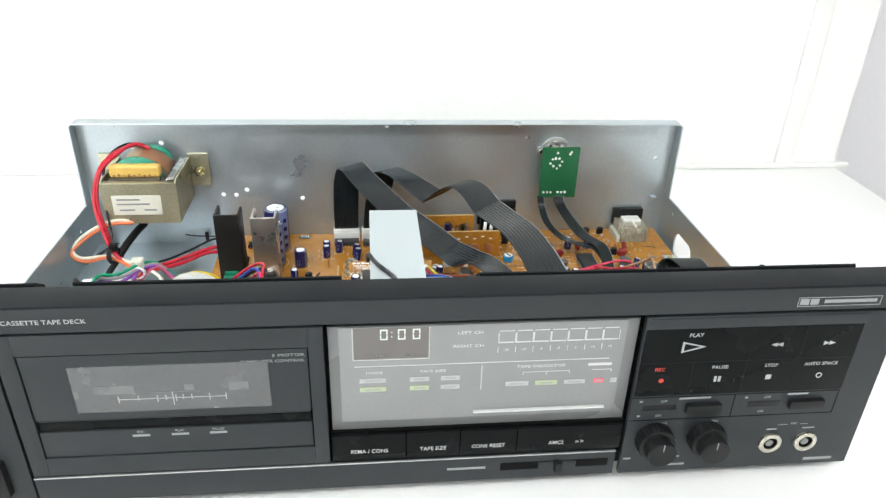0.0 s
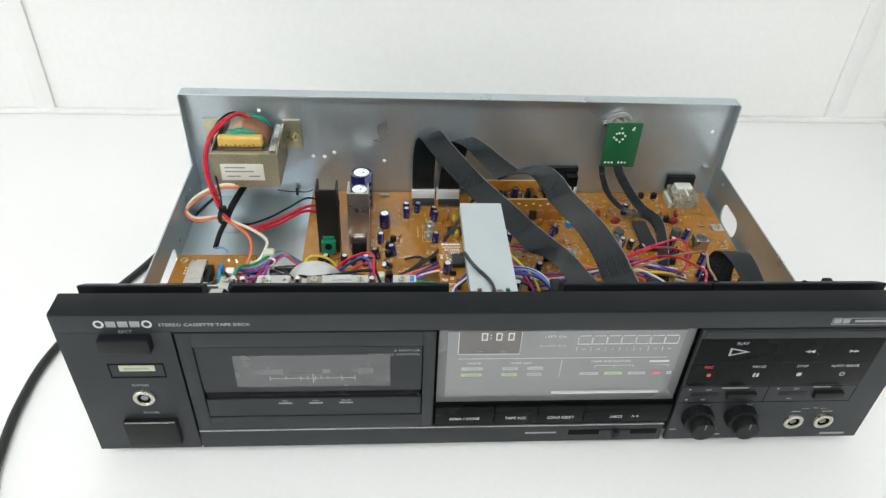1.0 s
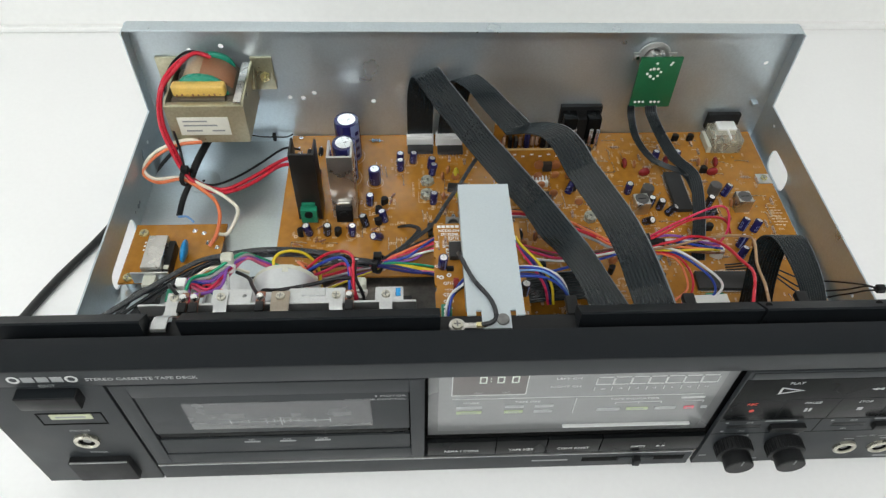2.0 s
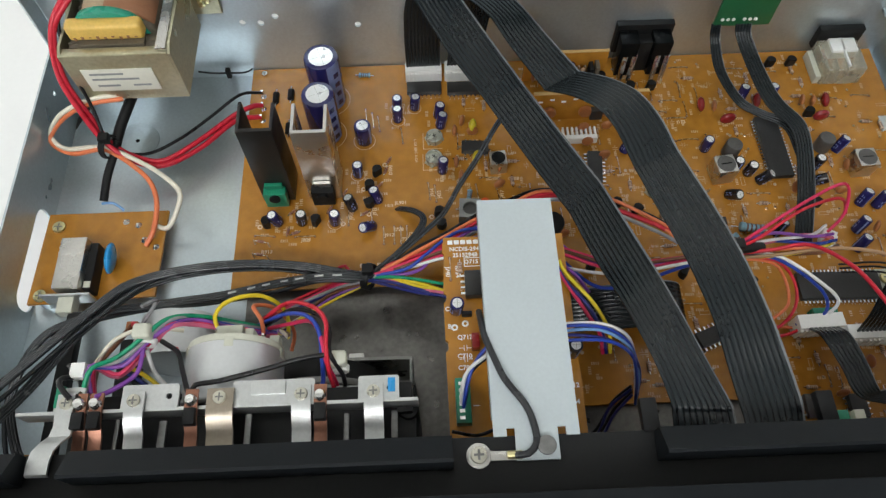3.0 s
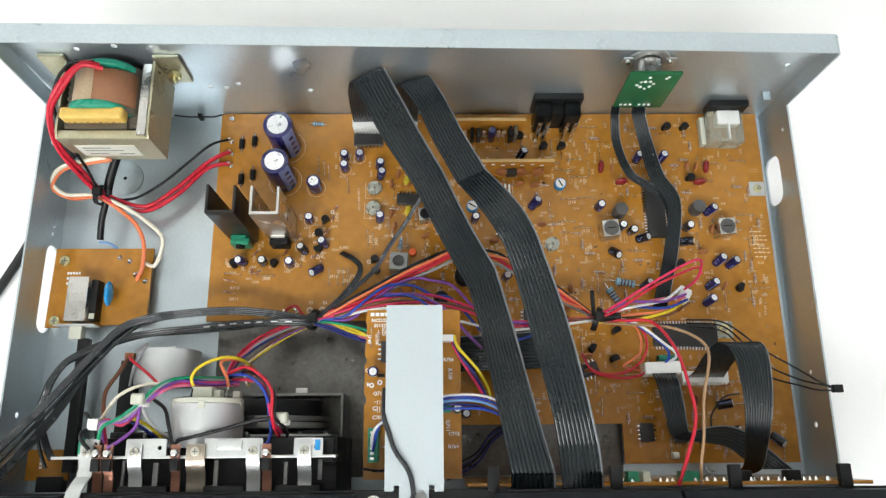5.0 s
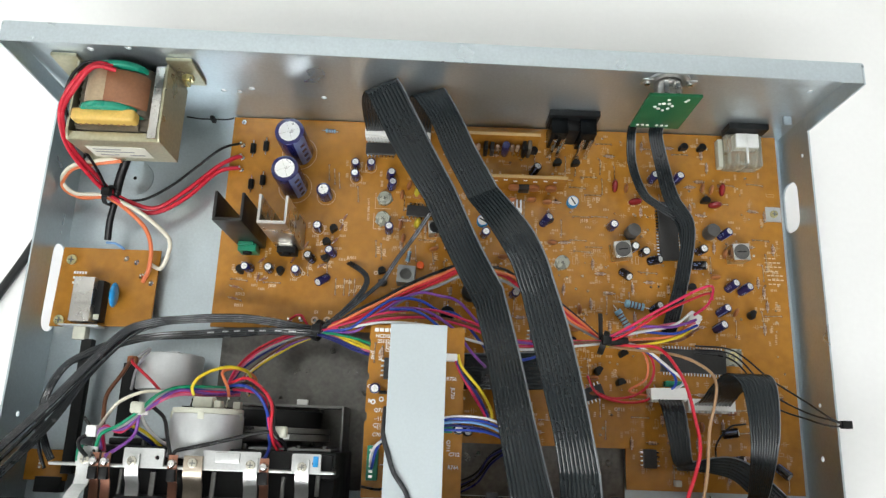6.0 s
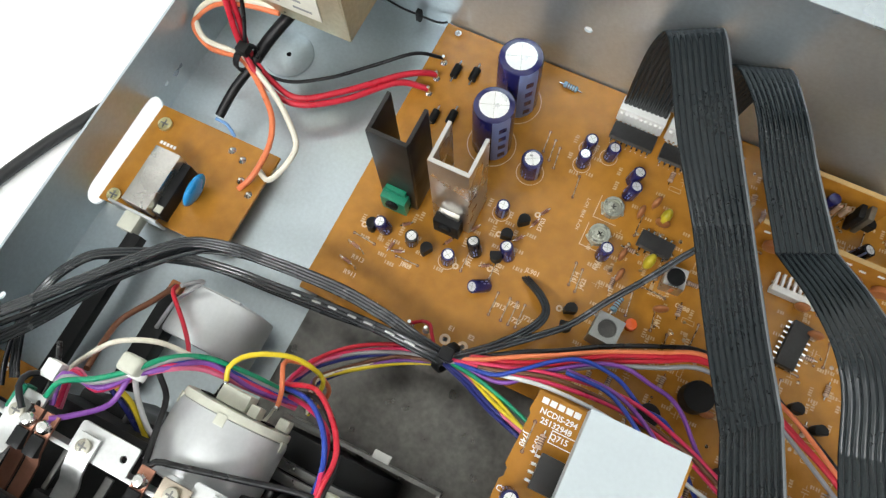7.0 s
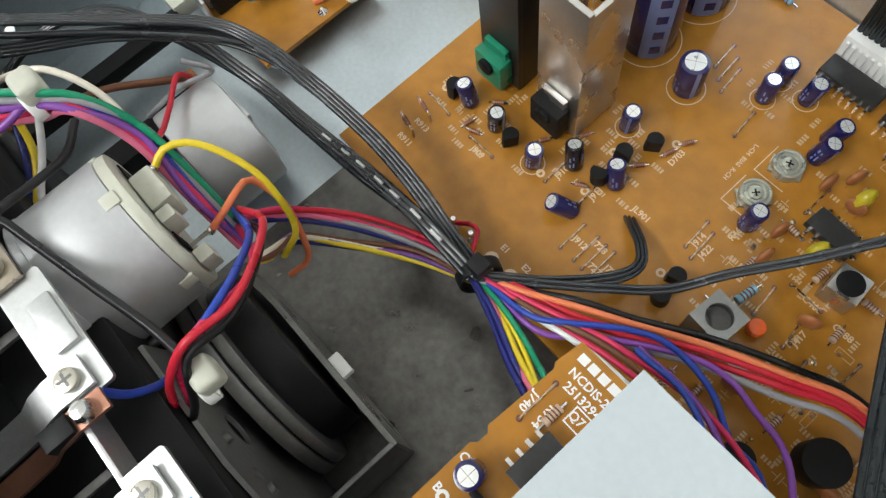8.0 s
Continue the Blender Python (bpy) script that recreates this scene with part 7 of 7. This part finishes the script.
loom('thin_dark_wires', (170, 115, 18), 'thin dark wires reaching over the side wall')
wire('black', 0.50, [(151.7, 120.8, 18.0), (172.2, 117.9, 22.0), (189.6, 102.7, 26.0), (202.4, 89.7, 38.0), (209.2, 82.5, 46.0), (216.2, 79.9, 46.0)])
wire('black', 0.50, [(151.6, 118.9, 18.0), (172.0, 115.4, 22.0), (189.0, 96.0, 26.0), (202.0, 85.6, 38.0), (209.0, 80.8, 46.0), (216.1, 79.3, 46.0)])
wire('black', 0.50, [(151.5, 117.0, 18.0), (171.8, 112.9, 22.0), (188.5, 89.4, 26.0), (201.6, 81.5, 38.0), (208.9, 79.1, 46.0), (216.1, 78.8, 46.0)])
wire('black', 0.50, [(176.5, 79.0, 20.0), (165.5, 77.0, 24.0), (159.6, 68.0, 22.0), (161.5, 59.1, 14.0)])
part('plug', box(214.5, 219.5, 77.5, 81.5, 44.5, 48, 0.5), 'resin', wire_loom, 'small dark plug')
loom('motor_leads', (-102, 80, 60), 'tangle of coloured motor leads and head wires')
wire('red', 0.75, [(-58.4, 119.3, 24.0), (-72.7, 118.1, 24.0), (-86.9, 111.0, 27.0), (-95.9, 101.2, 36.0), (-97.6, 92.0, 46.0), (-97.5, 85.2, 54.0)])
wire('crimson', 0.75, [(-58.4, 119.3, 24.0), (-72.6, 117.4, 24.0), (-86.8, 110.1, 27.0), (-95.8, 100.3, 36.0), (-97.5, 91.6, 46.0), (-97.5, 85.0, 54.0)])
wire('pink', 0.75, [(-58.4, 119.3, 24.0), (-72.6, 116.6, 24.0), (-86.7, 109.2, 27.0), (-95.7, 99.4, 36.0), (-97.5, 91.2, 46.0), (-97.5, 84.7, 54.0)])
wire('grey', 0.75, [(-58.4, 119.3, 24.0), (-72.5, 115.9, 24.0), (-86.6, 108.2, 27.0), (-95.6, 98.5, 36.0), (-97.5, 90.7, 46.0), (-97.4, 84.5, 54.0)])
wire('navy', 0.75, [(-58.4, 119.3, 24.0), (-72.4, 115.1, 24.0), (-86.6, 107.3, 27.0), (-95.5, 97.6, 36.0), (-97.4, 90.3, 46.0), (-97.4, 84.2, 54.0)])
wire('brown', 0.75, [(-58.5, 118.8, 23.0), (-74.0, 113.4, 23.0), (-87.9, 102.6, 26.0), (-93.6, 93.5, 36.0), (-88.4, 86.5, 48.0), (-86.5, 82.8, 54.0)])
wire('cream', 0.75, [(-58.5, 118.8, 23.0), (-74.0, 112.9, 23.0), (-87.8, 102.2, 26.0), (-93.6, 93.2, 36.0), (-88.4, 86.5, 48.0), (-86.5, 82.8, 54.0)])
wire('purple', 0.75, [(-58.5, 118.8, 23.0), (-73.9, 112.4, 23.0), (-87.8, 101.7, 26.0), (-93.5, 92.8, 36.0), (-88.4, 86.5, 48.0), (-86.5, 82.8, 54.0)])
wire('yellow', 0.75, [(-58.5, 118.8, 23.0), (-73.9, 112.0, 23.0), (-87.7, 101.3, 26.0), (-93.5, 92.5, 36.0), (-88.4, 86.5, 48.0), (-86.5, 82.8, 54.0)])
wire('navy', 0.75, [(-58.5, 118.8, 23.0), (-73.9, 111.5, 23.0), (-87.7, 100.8, 26.0), (-93.5, 92.1, 36.0), (-88.4, 86.5, 48.0), (-86.5, 82.8, 54.0)])
wire('yellow', 0.80, [(-107.8, 81.0, 71.6), (-108.8, 84.4, 73.0), (-106.6, 88.6, 73.0), (-101.6, 92.6, 70.8), (-95.4, 95.2, 65.6), (-90.6, 95.4, 58.4), (-88.2, 93.6, 49.0), (-89, 88, 42)], 0.08)
wire('orange', 0.80, [(-93.3, 81.2, 63.8), (-94.0, 85.8, 65.0), (-97.4, 90.6, 63.0), (-98.6, 93.8, 60.0), (-93.8, 95.6, 54.0), (-89.6, 94.2, 44.0), (-88.2, 91.6, 34.0), (-90, 86, 30)], 0.08)
wire('red', 0.80, [(-95.3, 87.7, 60.0), (-83.3, 89.5, 70.0), (-72.4, 84.4, 80.0), (-67.7, 76.7, 84.0), (-67.3, 68.0, 84.0), (-67.4, 60.5, 78.0), (-66.1, 56.7, 70.0), (-69.8, 52.6, 66.0)])
wire('blue', 0.80, [(-97.1, 86.6, 58.0), (-84.6, 86.9, 68.0), (-74.7, 81.9, 78.0), (-69.9, 74.2, 82.0), (-69.0, 65.5, 80.0), (-68.7, 59.2, 74.0), (-69.9, 54.7, 78.0), (-69.8, 53.2, 86.0)])
wire('black', 0.80, [(-95.6, 85.6, 58.0), (-82.2, 87.0, 68.0), (-72.1, 82.0, 78.0), (-66.8, 74.3, 82.0), (-66.0, 65.6, 82.0), (-63.0, 60.6, 74.0), (-62.3, 56.8, 68.0), (-67.1, 52.7, 66.0)])
wire('crimson', 0.80, [(-97.0, 85.1, 56.0), (-84.3, 85.0, 64.0), (-74.4, 80.6, 74.0), (-68.6, 71.7, 82.0), (-67.8, 64.3, 80.0), (-65.3, 59.2, 70.0), (-65.1, 55.0, 64.0), (-71.0, 52.1, 60.0)])
wire('green', 0.80, [(-90.5, 85.3, 56.0), (-101.8, 85.6, 64.0), (-114.4, 85.0, 74.5), (-120.7, 79.8, 84.0), (-125.8, 72.5, 88.0), (-134.1, 66.4, 86.0), (-141.5, 62.6, 88.0), (-143.9, 56.7, 86.0)])
wire('grey', 0.80, [(-90.5, 84.8, 56.0), (-101.7, 84.8, 64.0), (-114.3, 84.2, 74.5), (-120.6, 79.1, 84.0), (-126.5, 72.1, 86.0), (-134.8, 65.6, 84.0), (-142.4, 63.1, 86.0), (-144.0, 56.2, 84.0)])
wire('blue', 0.80, [(-90.4, 84.2, 56.0), (-101.6, 84.0, 64.0), (-114.2, 83.5, 74.5), (-120.5, 78.3, 84.0), (-127.2, 71.6, 84.0), (-135.5, 64.9, 82.0), (-143.4, 63.6, 84.0), (-144.1, 55.7, 82.0)])
wire('purple', 0.80, [(-90.3, 83.7, 56.0), (-101.5, 83.3, 64.0), (-114.1, 82.7, 74.5), (-120.4, 77.6, 84.0), (-126.8, 71.1, 85.0), (-135.0, 64.1, 83.0), (-143.0, 64.1, 85.0), (-142.8, 55.2, 83.0)])
wire('crimson', 0.80, [(-90.3, 83.1, 56.0), (-101.4, 82.5, 64.0), (-114.0, 81.9, 74.5), (-120.3, 76.8, 84.0), (-128.7, 70.7, 80.0), (-137.0, 63.4, 78.0), (-145.3, 64.6, 80.0), (-144.1, 54.6, 78.0)])
wire('pink', 0.80, [(-90.2, 82.6, 56.0), (-101.3, 81.7, 64.0), (-113.9, 81.2, 74.5), (-120.2, 76.1, 84.0), (-129.4, 70.2, 78.0), (-137.7, 62.6, 76.0), (-146.3, 65.1, 78.0), (-144.2, 54.1, 76.0)])
wire('cream', 0.80, [(-121.7, 82.5, 66.0), (-131.4, 81.3, 72.0), (-141.1, 76.5, 76.0), (-147.2, 67.9, 74.0), (-150.7, 62.7, 72.0)])
wire('white', 0.80, [(-128.2, 71.0, 80.0), (-127.8, 64.8, 72.0), (-122.0, 59.8, 68.0), (-118.4, 57.4, 66.0)])
wire('yellow', 0.80, [(-135.6, 66.5, 76.0), (-129.7, 63.4, 70.0), (-122.4, 57.2, 66.0), (-120.9, 54.7, 64.0)])
wire('navy', 0.80, [(-137.1, 65.4, 74.0), (-130.8, 61.6, 70.0), (-124.3, 55.8, 64.0)])
wire('black', 0.90, [(-125.1, 75.0, 76.0), (-117.9, 70.1, 78.0), (-114.6, 62.6, 80.0), (-111.9, 56.6, 84.0), (-109.8, 52.1, 86.0)])
wire('black', 0.90, [(-109.4, 52.6, 86.0), (-108.2, 56.7, 86.0), (-100.7, 58.2, 84.0), (-87.6, 61.1, 82.0), (-75.1, 64.5, 82.0), (-68.0, 65.5, 82.0)])
wire('black', 0.80, [(-157.5, 68.9, 72.0), (-151.6, 62.6, 78.0), (-145.8, 56.6, 84.0), (-143.5, 51.4, 88.0)])
wire('purple', 0.80, [(-127.6, 70.9, 84.0), (-129.2, 62.1, 82.0), (-134.6, 55.8, 84.0), (-138.6, 52.6, 88.0)])
wire('red', 0.80, [(-157.5, 100.8, 28.4), (-152, 98, 37), (-143, 91, 41), (-135, 85, 45), (-128, 80, 54)])
wire('brown', 1.10, [(-157.8, 101, 28), (-161, 93, 32), (-164, 82, 36), (-163, 72, 42), (-158, 64, 50)])
wire('grey', 0.80, [(-146.4, 100.4, 48.0), (-144.3, 104.7, 42.0), (-152.8, 96.3, 34.0), (-156.0, 84.8, 28.0)])
part('plug', box(-150.4, -145.6, 60.4, 65.6, 80.4, 84.6, 0.6), 'white_plastic', wire_loom, 'small white plug')
wire('black', 0.90, [(-148, 62, 80.6), (-151, 60, 86), (-149.6, 56, 90), (-146, 52, 89)])
part('terminal_block', box(-160.4, -155.6, 98.4, 102.6, 24, 28.6, 0.8), 'ceramic', wire_loom, 'small brown terminal block')
loom('display_board_leads', (0, 80, 64), 'coloured wires to the display board connectors')
wire('blue', 0.70, [(-23.0, 46.4, 62.0), (-22.2, 54.3, 68.0), (-19.6, 60.9, 72.0), (-13.9, 66.7, 76.0), (-8.2, 70.9, 80.0)])
wire('white', 0.70, [(-22.7, 47.9, 62.0), (-22.0, 55.3, 68.0), (-19.3, 61.4, 72.0), (-13.1, 66.4, 76.0), (-8.2, 70.9, 80.0)])
wire('lightblue', 0.70, [(-22.4, 49.5, 62.0), (-21.8, 56.4, 68.0), (-18.9, 61.9, 72.0), (-12.3, 66.2, 76.0), (-8.2, 70.9, 80.0)])
wire('black', 0.70, [(-22.1, 51.0, 62.0), (-21.6, 57.4, 68.0), (-18.5, 62.4, 72.0), (-11.5, 66.0, 76.0), (-8.2, 70.9, 80.0)])
wire('white', 0.62, [(6.9, 73.3, 74.0), (14.7, 75.3, 76.0), (28.0, 75.9, 74.0), (38.1, 72.7, 66.0), (43.9, 66.9, 50.0), (45.7, 57.1, 34.0)])
wire('blue', 0.62, [(6.9, 72.3, 74.0), (14.7, 74.1, 76.0), (28.1, 74.3, 74.0), (38.2, 71.4, 66.0), (43.9, 66.1, 50.0), (45.7, 57.1, 34.0)])
wire('lightblue', 0.62, [(6.9, 71.2, 74.0), (14.8, 72.8, 76.0), (28.1, 72.8, 74.0), (38.2, 70.1, 66.0), (43.9, 65.3, 50.0), (45.7, 57.1, 34.0)])
wire('navy', 0.62, [(7.0, 70.2, 74.0), (14.8, 71.5, 76.0), (28.1, 71.2, 74.0), (38.2, 68.8, 66.0), (44.0, 64.5, 50.0), (45.7, 57.1, 34.0)])
wire('blue', 0.62, [(7.0, 69.2, 74.0), (14.9, 70.2, 76.0), (28.2, 69.7, 74.0), (38.2, 67.5, 66.0), (44.0, 63.6, 50.0), (45.7, 57.1, 34.0)])
wire('yellow', 0.75, [(17.4, 105.7, 64.0), (19.8, 99.7, 64.0), (28.1, 89.3, 60.0), (34.3, 80.2, 54.0), (36.4, 75.0, 44.0)])
wire('navy', 0.75, [(16.6, 105.1, 64.0), (18.7, 98.8, 64.0), (26.4, 88.4, 60.0), (32.4, 79.3, 54.0), (34.9, 75.0, 44.0)])
wire('crimson', 0.75, [(15.8, 104.6, 64.0), (17.7, 98.0, 64.0), (24.8, 87.6, 60.0), (30.4, 78.4, 54.0), (33.5, 74.9, 44.0)])
wire('black', 0.60, [(43.6, 62.7, 40.0), (36.9, 58.2, 34.0), (30.1, 49.3, 28.0), (21.6, 44.4, 22.0), (14.3, 41.7, 18.0)])
wire('navy', 0.60, [(43.6, 61.6, 40.0), (36.9, 56.5, 34.0), (30.2, 47.6, 28.0), (21.7, 42.2, 22.0), (14.4, 39.4, 18.0)])
wire('black', 0.60, [(43.6, 60.5, 40.0), (36.9, 54.8, 34.0), (30.2, 45.9, 28.0), (21.7, 39.9, 22.0), (14.4, 37.1, 18.0)])
wire('navy', 0.60, [(43.6, 59.4, 40.0), (37.0, 53.1, 34.0), (30.2, 44.2, 28.0), (21.8, 37.6, 22.0), (14.5, 34.8, 18.0)])
wire('purple', 0.75, [(-20.1, 133.9, 30.0), (-1.4, 132.3, 34.0), (14.2, 122.7, 40.0), (25.6, 108.9, 46.0), (32.7, 102.5, 40.0)])
wire('blue', 0.75, [(-20.0, 132.6, 32.0), (-4.3, 130.9, 38.0), (11.2, 118.4, 48.0), (18.5, 107.5, 56.0), (17.7, 102.8, 60.0)])
wire('darkgrey', 1.10, [(-15.8, 78, 84), (-16.2, 72, 89), (-15.4, 65.2, 94.6), (-13.1, 57.9, 95.9), (-9.3, 50.7, 95.9), (-4.4, 42.8, 95.9), (-1.3, 35.7, 95.9), (-2.1, 31.1, 96.1), (-5.2, 28.2, 95.9), (-8.6, 27.9, 95.3)])
wire('black', 0.60, [(-26.4, 42.2, 66.0), (-18.5, 40.8, 64.0), (-10.8, 43.5, 62.0)])
wire('red', 0.70, [(-78.1, 128.0, 12.0), (-74.8, 130.3, 15.0), (-70.7, 129.9, 18.0), (-68.5, 127.6, 17.0), (-65.7, 123.4, 20.0)])

dash = bmesh.new()
for k in range(7):
    q = spline([(-70, 118.5, 32.0), (-80, 118.7, 31.6), (-92, 118.7, 28.6), (-104, 118.7, 24.6), (-118, 118.1, 20.0), (-131, 117.1, 18.0)], 1.7)
    i0 = int(k / 7 * (len(q) - 3))
    tube([q[i0], q[i0 + 1], q[i0 + 2]], 0.42, 6, 1.0, bm=dash)
part("dashed_print", dash, "print", bpy.data.objects["black_cable_bundle"], "white dashed print")
cord = thing("power_cord", (-0.24, 0.165, 0.003), "black mains cord trailing over the white table", "cable")
part("cord", tube([(-175, 300, 3.2), (-205, 250, 3.2), (-226, 195, 3.2), (-239, 163, 3.2), (-256, 129, 3.2), (-268, 98, 3.2), (-275.5, 70, 3.2), (-277.5, 45, 3.2), (-276, 15, 3.2), (-268, -30, 3.2), (-250, -90, 3.2), (-235, -160, 3.2)], 2.7, 12, 4.0), "cord", cord)
